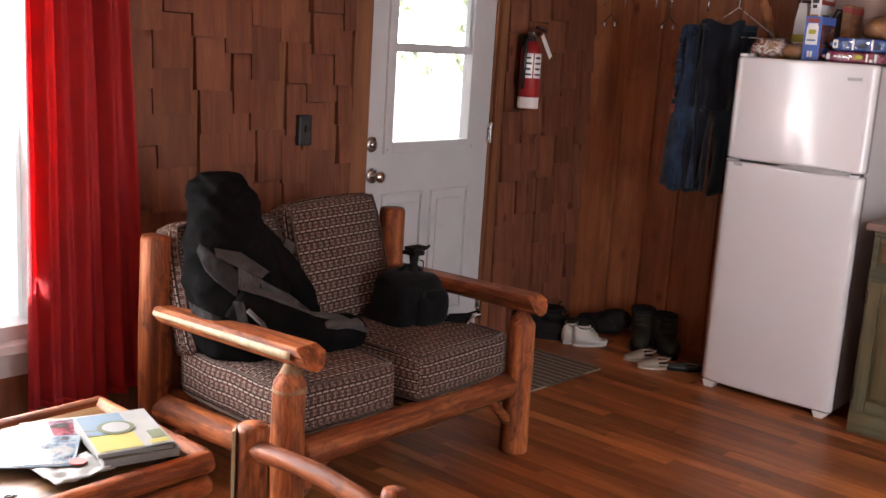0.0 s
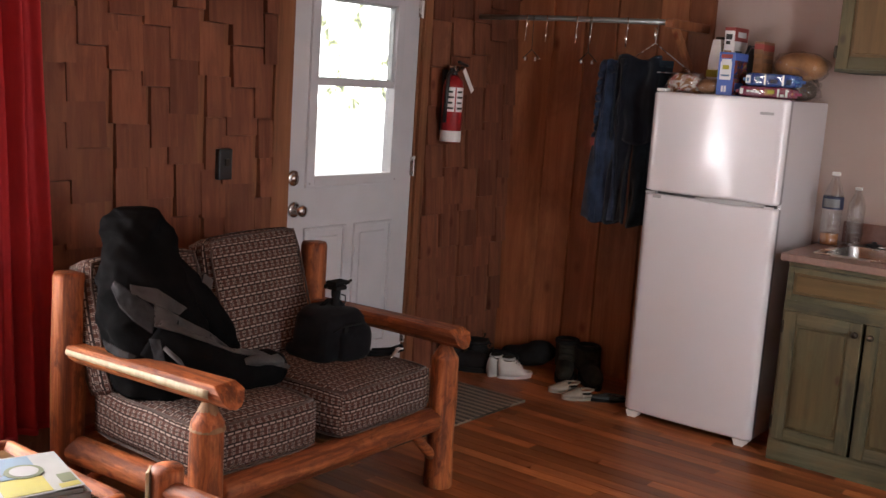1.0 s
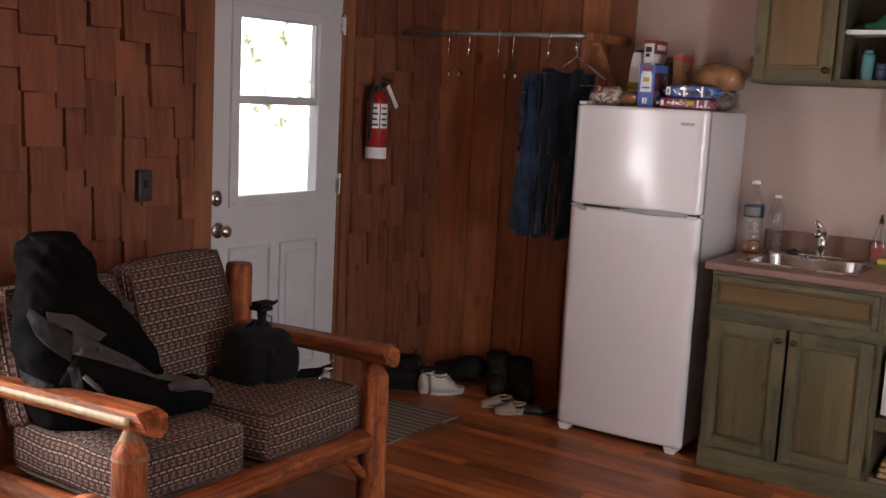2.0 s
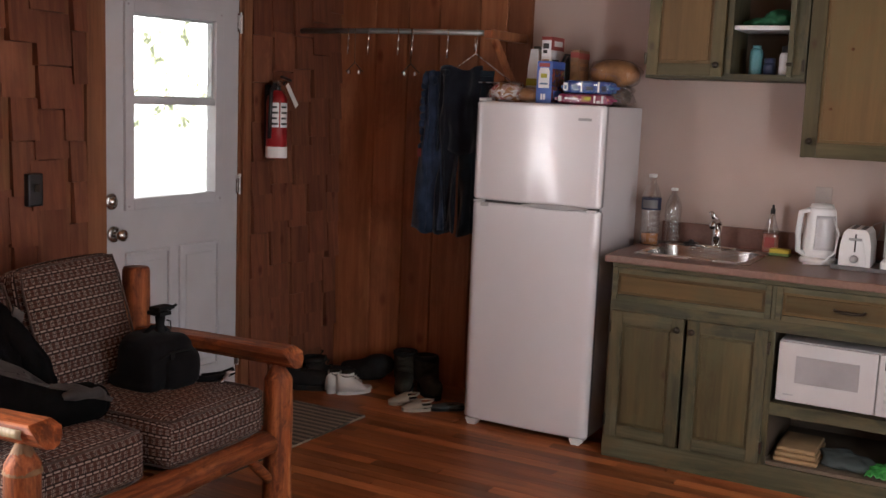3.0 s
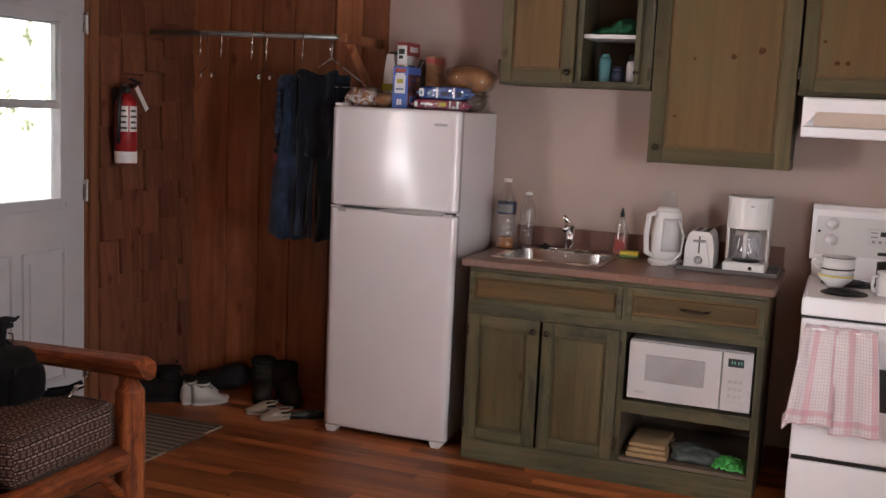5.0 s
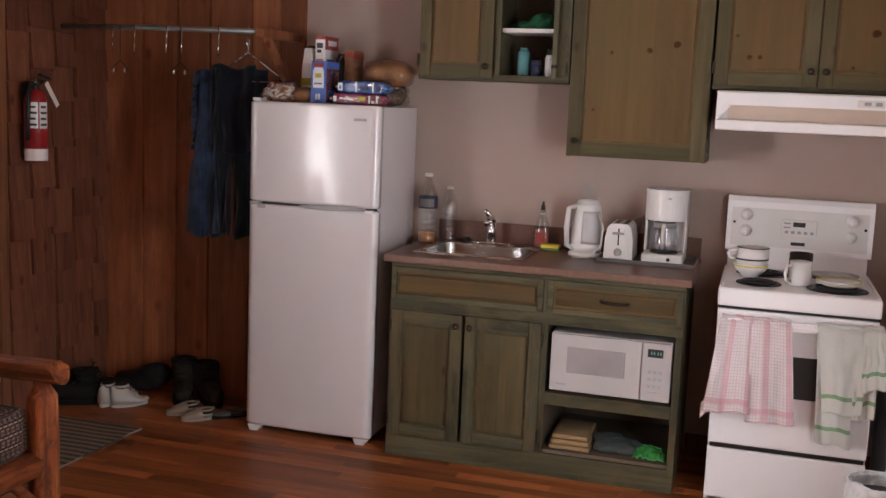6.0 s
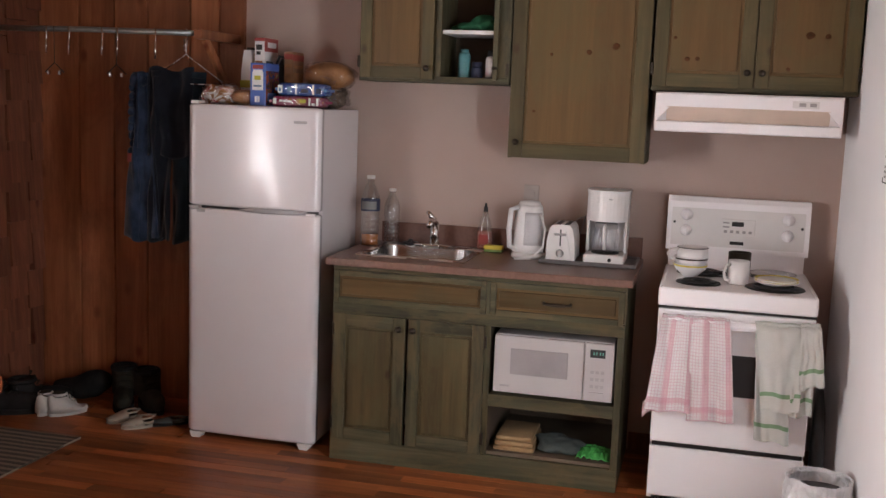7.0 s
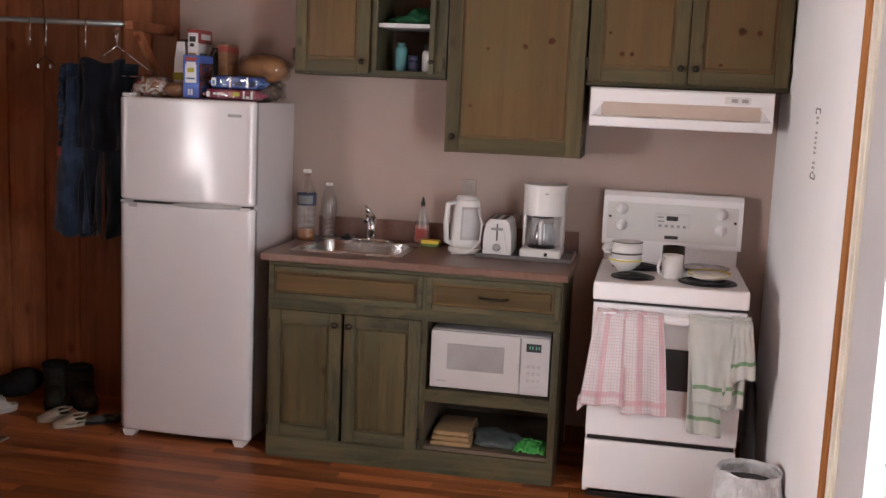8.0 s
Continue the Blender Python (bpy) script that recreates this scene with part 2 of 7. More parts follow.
LOG = wood("peeled_log", (0.110, 0.026, 0.008), (0.270, 0.071, 0.021), (0.443, 0.150, 0.049), "Z", 44, 0.56, 19.0, 7.0, 0.15, 0.9, 0.22, 0.65, ((0.070, 0.018, 0.008), 26.0, 0.75))
LOGX = wood("peeled_log_x", (0.110, 0.026, 0.008), (0.270, 0.071, 0.021), (0.443, 0.150, 0.049), "X", 44, 0.56, 19.0, 7.0, 0.15, 0.9, 0.22, 0.65, ((0.070, 0.018, 0.008), 26.0, 0.75))
LOGY = wood("peeled_log_y", (0.110, 0.026, 0.008), (0.270, 0.071, 0.021), (0.443, 0.150, 0.049), "Y", 44, 0.56, 19.0, 7.0, 0.15, 0.9, 0.22, 0.65, ((0.070, 0.018, 0.008), 26.0, 0.75))
OAK = wood("oak_top", (0.073, 0.034, 0.012), (0.111, 0.058, 0.021), (0.140, 0.082, 0.034), "Y", 34, 0.3, 9.0)
GREENZ = wood("green_stain", (0.034, 0.031, 0.016), (0.056, 0.051, 0.027), (0.111, 0.098, 0.058), "Z", 34, 0.55, 13.0, 0, 0.16, 0.2, 0.3, 0.45, ((0.112, 0.082, 0.038), 11.0, 0.6))
GREENX = wood("green_stain_rail", (0.034, 0.031, 0.016), (0.056, 0.051, 0.027), (0.111, 0.098, 0.058), "X", 34, 0.55, 13.0, 0, 0.16, 0.2, 0.3, 0.45, ((0.112, 0.082, 0.038), 11.0, 0.6))
WASHZ = wood("thin_green_wash", (0.058, 0.044, 0.017), (0.084, 0.062, 0.025), (0.122, 0.092, 0.042), "Z", 28, 0.5, 13.0, 5.0, 0.16, 0.15, 0.3, 0.3, ((0.066, 0.056, 0.024), 9.0, 0.6))
WASHX = wood("thin_green_wash_rail", (0.058, 0.044, 0.017), (0.084, 0.062, 0.025), (0.122, 0.092, 0.042), "X", 28, 0.5, 13.0, 0, 0.16, 0.15, 0.3, 0.3, ((0.066, 0.056, 0.024), 9.0, 0.6))
TANZ = wood("tan_pine", (0.046, 0.032, 0.013), (0.074, 0.052, 0.022), (0.109, 0.081, 0.037), "Z", 24, 0.5, 17.0, 5.0, 0.20, 0.15, 0.3, 0.35, ((0.074, 0.066, 0.032), 9.0, 0.7))
TANU = wood("golden_knotty_pine", (0.087, 0.045, 0.013), (0.118, 0.063, 0.020), (0.150, 0.083, 0.030), "Z", 20, 0.5, 17.0, 0, 0.20, 0.1, 0.3, 0.22, ((0.108, 0.078, 0.030), 6.0, 0.6))
TANX = wood("tan_pine_drawer", (0.058, 0.034, 0.013), (0.087, 0.051, 0.019), (0.116, 0.067, 0.026), "X", 24, 0.55, 17.0, 0, 0.20, 0.1, 0.2, 0.3, ((0.068, 0.053, 0.025), 9.0, 0.5))
DARKIN = plain("cabinet_inside", (0.118, 0.082, 0.055), 0.7)
WALL = plain("wall_paint", (0.88, 0.875, 0.885), 0.75, 0, 0.03, 2.0, 0.25, 140.0, 0.3)
# Pink of the bounced light is mixed into this wall's base colour.
KITCHEN = plain("bounce_tinted_wall_paint", (0.420, 0.312, 0.272), 0.75, 0, 0.06, 1.4, 0.3, 140.0, 0.3)
CASING = wood("golden_casing", (0.18, 0.065, 0.02), (0.27, 0.105, 0.032), (0.34, 0.145, 0.05), "Z", 40, 0.85, 0, 1.5, 0.2, 0.1, 0.05)
CEIL = wood("pine_ceiling", (0.16, 0.07, 0.03), (0.28, 0.13, 0.06), (0.36, 0.18, 0.085), "Y", 26, 0.5)
DOORW = plain("door_paint", (0.49, 0.475, 0.49), 0.42, 0, 0.05, 5.0, 0.05)
WHITE = plain("white_enamel", (0.86, 0.83, 0.84), 0.28, 0, 0.02, 2.0, 0.03, 180.0, 0.5, 0.04)
FRIDGE = plain("fridge_enamel", (0.66, 0.610, 0.62), 0.26, 0, 0.008, 3.0, 0.10, 260.0, 0.6, 0.0)
FRIDGE.node_tree.nodes["Principled BSDF"].inputs["Coat Weight"].default_value = 0.8
FRIDGE.node_tree.nodes["Principled BSDF"].inputs["Coat Roughness"].default_value = 0.10
PLASTIC = plain("white_plastic", (0.70, 0.67, 0.655), 0.30, 0, 0.03, 9.0, 0.03, 180.0, 0.5, 0.05)
GREYP = plain("grey_plastic", (0.33, 0.31, 0.31), 0.4)
MWIN = plain("microwave_mesh", (0.30, 0.27, 0.27), 0.35)
BLACK = plain("black_plastic", (0.014, 0.013, 0.014), 0.4)
MATT = plain("matt_black", (0.010, 0.010, 0.010), 0.8, 0, 0.2, 9, 0.1, 180, 0.1)
COIL = plain("burner_iron", (0.022, 0.021, 0.022), 0.5, 0.3)
CHROME = plain("chrome", (0.75, 0.74, 0.73), 0.12, 1.0, 0.05, 9, 0.0)
STEEL = plain("brushed_steel", (0.5, 0.48, 0.47), 0.27, 1.0, 0.08, 9, 0.05)
PIPE = plain("galvanised_pipe", (0.30, 0.31, 0.31), 0.42, 0.8, 0.15)
BRASS = plain("aged_metal", (0.045, 0.035, 0.026), 0.45, 0.8)
COUNTER = plain("laminate", (0.158, 0.084, 0.064), 0.36, 0, 0.16, 60.0, 0.03, 220)
SPLASH = plain("laminate_splash", (0.158, 0.072, 0.052), 0.36, 0, 0.12, 60.0, 0.03)
FABRIC = woven("upholstery")
CURTAIN = sheer("red_curtain", (0.50, 0.026, 0.034))
JACKET = cloth("black_nylon", (0.004, 0.0038, 0.004), 220, 0.3, 0.0)
JACKETG = cloth("grey_nylon", (0.052, 0.047, 0.046), 220, 0.25, 0.05)
JACKETD = cloth("charcoal_nylon", (0.021, 0.020, 0.021), 220, 0.3, 0.0)
BAGM = cloth("black_canvas", (0.007, 0.007, 0.008), 400, 0.3, 0.05)
DENIM = cloth("blue_denim", (0.018, 0.027, 0.050), 700, 0.6)
DENIMD = cloth("dark_denim", (0.007, 0.008, 0.012), 700, 0.4)
DENIMT = cloth("teal_denim", (0.009, 0.014, 0.020), 700, 0.4)
SHOEW = plain("white_leather", (0.44, 0.41, 0.38), 0.55)
SHOET = plain("beige_leather", (0.29, 0.24, 0.19), 0.65)
SHOEB = plain("black_leather", (0.010, 0.009, 0.009), 0.8, 0, 0.3, 20, 0.3, 90, 0.15)
SHOEG = plain("brown_leather", (0.022, 0.019, 0.014), 0.85, 0, 0.35, 20, 0.3, 90, 0.12)
RED = plain("red_enamel", (0.270, 0.012, 0.015), 0.3)
PAPER = plain("paper", (0.78, 0.77, 0.75), 0.6)
LABELW = plain("label_white", (0.72, 0.70, 0.70), 0.5)
INK = plain("ink", (0.03, 0.03, 0.03), 0.6)
BAGW = plain("bin_liner", (0.60, 0.61, 0.63), 0.28, 0, 0.1, 20, 0.3, 60)
GLASS = glass("window_glass", (1, 1, 1), 0.0, 1.45)
BOTTLE = thin_clear("clear_bottle", (0.90, 0.91, 0.91))
CARAFE = thin_clear("carafe_glass", (0.92, 0.92, 0.93))
TEA = plain("amber_liquid", (0.420, 0.168, 0.056), 0.2)


def colour(name, rgb, rough=0.5):
    return plain(name, rgb, rough, 0, 0.1, 20, 0.03)


YELLOW = colour("yellow_print", (0.40, 0.36, 0.03))
BLUEP = colour("blue_print", (0.06, 0.12, 0.40))
SKYP = colour("pale_blue_print", (0.10, 0.17, 0.27))
REDP = colour("red_print", (0.293, 0.039, 0.033))
GREENP = colour("green_print", (0.16, 0.26, 0.08))
BROWNP = colour("brown_print", (0.24, 0.12, 0.06))
CRUST = plain("bread_crust", (0.36, 0.17, 0.07), 0.55, 0, 0.45, 12)
LEAF = plain("leaflet_paper", (0.175, 0.175, 0.17), 0.6)
MAGY = colour("magazine_yellow", (0.200, 0.175, 0.010), 0.6)
MAGB = colour("magazine_sky_blue", (0.060, 0.105, 0.150), 0.6)
MAGG = colour("magazine_green", (0.050, 0.065, 0.020), 0.6)
# Greyer than the other whites to offset strong light in the bay.
MICRO = plain("toned_down_white_plastic", (0.47, 0.435, 0.43), 0.40, 0, 0.03, 9.0, 0.03)
TEAL = colour("teal_plastic", (0.075, 0.21, 0.225))
NAVY = colour("navy_plastic", (0.02, 0.025, 0.06))
EMERALD = colour("green_cloth", (0.012, 0.105, 0.045), 0.8)
LIME = colour("lime_plastic", (0.05, 0.29, 0.06), 0.5)
SLATE = colour("slate_cloth", (0.050, 0.062, 0.060), 0.85)
TOWELT = colour("tan_towel", (0.30, 0.185, 0.090), 0.9)
SPONGE = colour("yellow_sponge", (0.66, 0.52, 0.08), 0.9)
TOWELR = tea_towel("red_check_cloth", (0.72, 0.69, 0.69), (0.62, 0.30, 0.35), 0.0125, ((0.055, 0.082), (0.150, 0.172)), ((0.030, 0.052),), 0.36)
TOWELG = tea_towel("pale_cloth", (0.63, 0.635, 0.60), (0.56, 0.58, 0.53), 0.007, (), ((0.052, 0.068),), 0.25, (0.13, 0.30, 0.12))
SAWN = wood("sawn_log_end", (0.15, 0.085, 0.045), (0.21, 0.125, 0.070), (0.28, 0.175, 0.105), "Z", 40, 0.7, 0, 0, 0.2, 0.3, 0.2, 0.4)
# Sawn log faces, paled so the colour carries their window light.
LITCUT = wood("lit_sawn_face", (0.26, 0.20, 0.12), (0.36, 0.29, 0.18), (0.45, 0.38, 0.26), "Z", 40, 0.5, 0, 0, 0.2, 0.3, 0.3, 0.3)
HEARTKNOT = plain("pine_knot", (0.075, 0.028, 0.011), 0.75, 0, 0.4, 60, 0.0, 180, 0.1)
HOODTINT = plain("shaded_hood_enamel", (0.62, 0.50, 0.42), 0.4, 0, 0.05)
BREADPRINT = film_print("bread_bag_print", ((0.30, 0.14, 0.06), (0.62, 0.58, 0.56), (0.38, 0.05, 0.05), (0.60, 0.52, 0.46), (0.05, 0.03, 0.05)), 26.0)
PINKPRINT = film_print("pink_packet_print", ((0.26, 0.03, 0.08), (0.34, 0.06, 0.12), (0.36, 0.13, 0.19), (0.30, 0.04, 0.10), (0.42, 0.20, 0.06)), 16.0)
BLUEPRINT = film_print("blue_packet_print", ((0.03, 0.07, 0.28), (0.05, 0.11, 0.36), (0.09, 0.17, 0.40), (0.03, 0.08, 0.30), (0.10, 0.22, 0.40)), 14.0)
BOXPRINT = film_print("dark_box_print", ((0.10, 0.035, 0.03), (0.03, 0.035, 0.12), (0.22, 0.05, 0.04), (0.12, 0.07, 0.05), (0.26, 0.16, 0.09)), 18.0)
PHOTO = film_print("landscape_photo", ((0.03, 0.05, 0.06), (0.06, 0.09, 0.12), (0.13, 0.18, 0.21), (0.20, 0.21, 0.21), (0.08, 0.12, 0.17)), 13.0)
FLOWERS = film_print("flower_photo", ((0.02, 0.03, 0.03), (0.15, 0.02, 0.03), (0.17, 0.05, 0.07), (0.04, 0.05, 0.09), (0.16, 0.15, 0.15)), 40.0)
RUG = striped("striped_rug", (0.040, 0.030, 0.022), (0.235, 0.178, 0.130), 0.046, 0.45, 1, (0.009, 0.25))
from mathutils.bvhtree import BVHTree


# ---- mesh helpers ----
def part(name, bm, mat, parent=None, label="", smooth=False):
    """One mesh object out of a bmesh in world metres, under a thing or a part."""
    me = bpy.data.meshes.new(name)
    bmesh.ops.recalc_face_normals(bm, faces=bm.faces)
    bm.to_mesh(me)
    bm.free()
    for m in mat if isinstance(mat, (list, tuple)) else (mat,):
        me.materials.append(m)
    if smooth:
        me.polygons.foreach_set("use_smooth", [True] * len(me.polygons))
    ob = new(name, me)
    if parent:
        ob.parent = parent
        if parent.type == "EMPTY":
            ob.matrix_parent_inverse = parent.matrix_basis.inverted()
    if label:
        ob["label"] = label
    return ob


def thing(name, at, label, category, group="", kind=""):
    ob = new(name)
    ob.empty_display_size = 0.1
    ob.matrix_basis = Matrix.Translation(at)
    return tagged(ob, label, category, group, kind)


def solo(name, bm, mat, label, category, group="", kind="", smooth=False):
    return tagged(part(name, bm, mat, None, "", smooth), label, category, group, kind)


def box(x0, x1, y0, y1, z0, z1, bevel=0.0, seg=2, bm=None):
    bm = bm or bmesh.new()
    made = bmesh.ops.create_cube(bm, size=1.0, matrix=Matrix.Translation(((x0 + x1) / 2, (y0 + y1) / 2, (z0 + z1) / 2)) @ Matrix.Diagonal((abs(x1 - x0), abs(y1 - y0), abs(z1 - z0), 1)))
    if bevel:
        edges = list({e for v in made["verts"] for e in v.link_edges})
        bmesh.ops.bevel(bm, geom=edges, offset=bevel, segments=seg, affect="EDGES", profile=0.6)
    return bm


def turn(bm, m):
    bmesh.ops.transform(bm, matrix=m, verts=bm.verts)
    return bm


def tube(points, radii, seg=12, bm=None, cap=True, wobble=0.0, seed=0):
    """A round bar through points, with a radius at each."""
    bm = bm or bmesh.new()
    pts = [Vector(p) for p in points]
    radii = radii if isinstance(radii, (list, tuple)) else [radii] * len(pts)
    rings, side = [], None
    for i, p in enumerate(pts):
        way = (pts[min(i + 1, len(pts) - 1)] - pts[max(i - 1, 0)]).normalized()
        if side is None:
            side = way.orthogonal().normalized()
        side = (side - way * side.dot(way)).normalized()
        up = way.cross(side)
        ring = []
        for k in range(seg):
            a = 2 * math.pi * k / seg
            d = side * math.cos(a) + up * math.sin(a)
            r = radii[i]
            if wobble:
                r *= 1 + wobble * noise.noise(p * 4 + d * 1.3 + Vector((seed, 0, 0)))
            ring.append(bm.verts.new(p + d * r))
        rings.append(ring)
    for a, b in zip(rings, rings[1:]):
        for k in range(seg):
            bm.faces.new((a[k], a[(k + 1) % seg], b[(k + 1) % seg], b[k]))
    if cap:
        bm.faces.new(rings[0])
        bm.faces.new(rings[-1])
    return bm


def log(p0, p1, r0, r1=None, seed=0, steps=9, tip=0.0, wobble=0.12, crown=True):
    """A peeled log from p0 to p1, a little crooked, with softened ends; tip: length of a cut cone at its end."""
    r1 = r1 or r0
    p0, p1 = Vector(p0), Vector(p1)
    full = (p1 - p0).length
    pts, radii = [], []
    stops = [0.0, 0.01 / full] + [i / steps for i in range(1, steps)]
    stops += [1 - 0.012 / full, 1.0] if not tip else [1 - tip / full, 1 - tip * 0.97 / full, 1.0]
    for f in sorted(stops):
        p = p0.lerp(p1, f)
        r = r0 + (r1 - r0) * f
        bow = Vector((noise.noise(p * 2.1 + Vector((seed, 3, 0))), noise.noise(p * 2.1 + Vector((seed, 9, 0))), 0)) * 0.006
        pts.append(p + bow)
        radii.append(r)
    if crown:
        radii[0] *= 0.9
        radii[-1] *= 0.28 if tip else 0.9
    return tube(pts, radii, 18, wobble=wobble, seed=seed)


def lathe(profile, at, seg=24, bm=None):
    """A turned body: profile of (radius, height) above the place at."""
    bm = bm or bmesh.new()
    at = Vector(at)
    rings = []
    for r, h in profile:
        if r < 1e-5:
            rings.append([bm.verts.new(at + Vector((0, 0, h)))])
        else:
            rings.append([bm.verts.new(at + Vector((r * math.cos(2 * math.pi * k / seg), r * math.sin(2 * math.pi * k / seg), h))) for k in range(seg)])
    for a, b in zip(rings, rings[1:]):
        for k in range(seg):
            j = (k + 1) % seg
            if len(a) == 1 and len(b) > 1:
                bm.faces.new((a[0], b[j], b[k]))
            elif len(b) == 1 and len(a) > 1:
                bm.faces.new((a[k], a[j], b[0]))
            elif len(a) > 1:
                bm.faces.new((a[k], a[j], b[j], b[k]))
    return bm


def prism(outline, axis, lo, hi, bm=None):
    """An outline in the plane across axis, drawn out from lo to hi. Axis x: (y, z); y: (x, z); z: (x, y)."""
    bm = bm or bmesh.new()
    n = {"x": lambda a, b, d: (d, a, b), "y": lambda a, b, d: (a, d, b), "z": lambda a, b, d: (a, b, d)}[axis]
    low = [bm.verts.new(n(a, b, lo)) for a, b in outline]
    high = [bm.verts.new(n(a, b, hi)) for a, b in outline]
    bm.faces.new(low)
    bm.faces.new(high)
    for i in range(len(low)):
        j = (i + 1) % len(low)
        bm.faces.new((low[i], low[j], high[j], high[i]))
    return bm


def blob(centre, size, power=2.0, lumps=0.0, rate=6.0, seed=0, bm=None, rot=None, sub=24):
    """A rounded body (superellipsoid) with soft lumps."""
    bm = bm or bmesh.new()
    made = bmesh.ops.create_uvsphere(bm, u_segments=sub, v_segments=sub // 2, radius=1.0)["verts"]
    rot = rot or Matrix.Identity(3)
    for v in made:
        d = v.co.normalized()
        k = (abs(d.x) ** power + abs(d.y) ** power + abs(d.z) ** power) ** (-1 / power)
        p = Vector((d.x * size[0], d.y * size[1], d.z * size[2])) * k
        if lumps:
            p *= 1 + lumps * noise.noise(p * rate + Vector((seed, 0, 0)))
        v.co = Vector(centre) + rot @ p
    return bm


def slab(surface, nu, nv, thick, scale_u=1.0, scale_v=1.0):
    """A cloth or sheet: surface(u, v) gives a place; it gets a thickness and a map in metres."""
    bm = bmesh.new()
    uv = bm.loops.layers.uv.new("UVMap")
    grid = [[Vector(surface(i / nu, j / nv)) for j in range(nv + 1)] for i in range(nu + 1)]
    front, back = [], []
    for i in range(nu + 1):
        fr, bk = [], []
        for j in range(nv + 1):
            a = grid[min(i + 1, nu)][j] - grid[max(i - 1, 0)][j]
            b = grid[i][min(j + 1, nv)] - grid[i][max(j - 1, 0)]
            n = a.cross(b).normalized() * thick / 2
            fr.append(bm.verts.new(grid[i][j] + n))
            bk.append(bm.verts.new(grid[i][j] - n))
        front.append(fr)
        back.append(bk)

    def quad(vs, ts):
        f = bm.faces.new(vs)
        for loop, (a, b) in zip(f.loops, ts):
            loop[uv].uv = (a * scale_u, b * scale_v)

    for i in range(nu):
        for j in range(nv):
            ts = [(i / nu, j / nv), ((i + 1) / nu, j / nv), ((i + 1) / nu, (j + 1) / nv), (i / nu, (j + 1) / nv)]
            quad((front[i][j], front[i + 1][j], front[i + 1][j + 1], front[i][j + 1]), ts)
            quad((back[i][j + 1], back[i + 1][j + 1], back[i + 1][j], back[i][j]), ts[::-1])
    for i in range(nu):
        for j in (0, nv):
            quad((front[i][j], front[i + 1][j], back[i + 1][j], back[i][j]), [(i / nu, j / nv)] * 4)
    for j in range(nv):
        for i in (0, nu):
            quad((front[i][j], front[i][j + 1], back[i][j + 1], back[i][j]), [(i / nu, j / nv)] * 4)
    return bm


def soften(ob, voxel, rounds=4):
    """Melt overlapping bodies into one soft skin."""
    r = ob.modifiers.new("melt", "REMESH")
    r.mode, r.voxel_size, r.use_smooth_shade = "VOXEL", voxel, True
    s = ob.modifiers.new("smooth", "SMOOTH")
    s.factor, s.iterations = 0.5, rounds
    return ob


# ---- the large structure ----
ROOM_X, ROOM_Y, ROOM_Z = 3.93, -6.85, 2.42
DOOR0, DOOR1, DOOR_H = -1.74, -0.845, 2.05
WIN0, WIN1, WINZ0, WINZ1 = -4.72, -3.20, 0.45, 2.05

wall_west = thing("wall_west", (0, -3.4, 0), "wooden wall clad with staggered cedar shakes", "wall", kind="structure")
for a, b, c, d in ((ROOM_Y, WIN0, 0, ROOM_Z), (WIN0, WIN1, 0, WINZ0), (WIN0, WIN1, WINZ1, ROOM_Z), (WIN1, DOOR0, 0, ROOM_Z), (DOOR0, DOOR1, DOOR_H, ROOM_Z), (DOOR1, 0.15, 0, ROOM_Z)):
    part("backing_board", box(-0.15, 0, a, b, c, d), TRIM, wall_west)
wall_north = thing("wall_north", (2, 0, 0), "pale painted wall, tinted pink for bounced light, beside vertical stained pine boards", "wall", kind="structure")
part("painted_wall", box(0, ROOM_X + 0.15, 0, 0.15, 0, ROOM_Z), KITCHEN, wall_north)
# South wall is never in view; dark wood is assumed to cut bounce.
solo("wall_south", box(-0.15, ROOM_X + 0.15, ROOM_Y - 0.15, ROOM_Y, 0, ROOM_Z), TRIM, "unseen stained wooden wall closing the room, dark to cut bounce", "wall", kind="structure")
solo("wall_east", box(ROOM_X, ROOM_X + 0.15, -1.93, 0, 0, ROOM_Z, bm=box(ROOM_X, ROOM_X + 0.15, ROOM_Y, -2.78, 0, ROOM_Z, bm=box(ROOM_X, ROOM_X + 0.15, -2.78, -1.93, 2.06, ROOM_Z))), WALL, "white painted wall beside the stove with a doorway", "wall", kind="structure")
# Out of view; brown wood keeps the bounced light low and warm.
solo("ceiling", box(-0.15, ROOM_X + 0.15, ROOM_Y - 0.15, 0.15, ROOM_Z, ROOM_Z + 0.1), CEIL, "unseen pine ceiling, brown to dim and warm the bounce", "ceiling", kind="structure")
floor = thing("floor", (2, -3, 0), "reddish oak strip floor with a worn satin finish", "floor", kind="structure")
part("subfloor", box(-0.15, ROOM_X + 0.15, ROOM_Y - 0.15, 0.15, -0.12, -0.0185), TRIM, floor)
baseboard = thing("baseboard", (3, -0.01, 0), "dark stained wooden baseboard", "baseboard", kind="structure")
part("board", box(3.095, ROOM_X - 0.012, -0.012, 0, 0, 0.085, 0.003), TRIM, baseboard)
part("board", box(ROOM_X - 0.012, ROOM_X, -1.84, -0.001, 0, 0.085, 0.003), TRIM, baseboard)

# outside
solo("ground", box(-60, -0.15, -45, 30, -0.5, -0.3), plain("pale_gravel", (0.80, 0.80, 0.72), 0.9, 0, 0.3, 1.2), "bright sunlit yard outside the cabin", "ground", kind="structure")
hm, hnt, hb = material("bright_haze")
hn = node(hnt, "ShaderNodeTexNoise", Vector=place(hnt), Scale=0.9, Detail=8.0, Roughness=0.7)
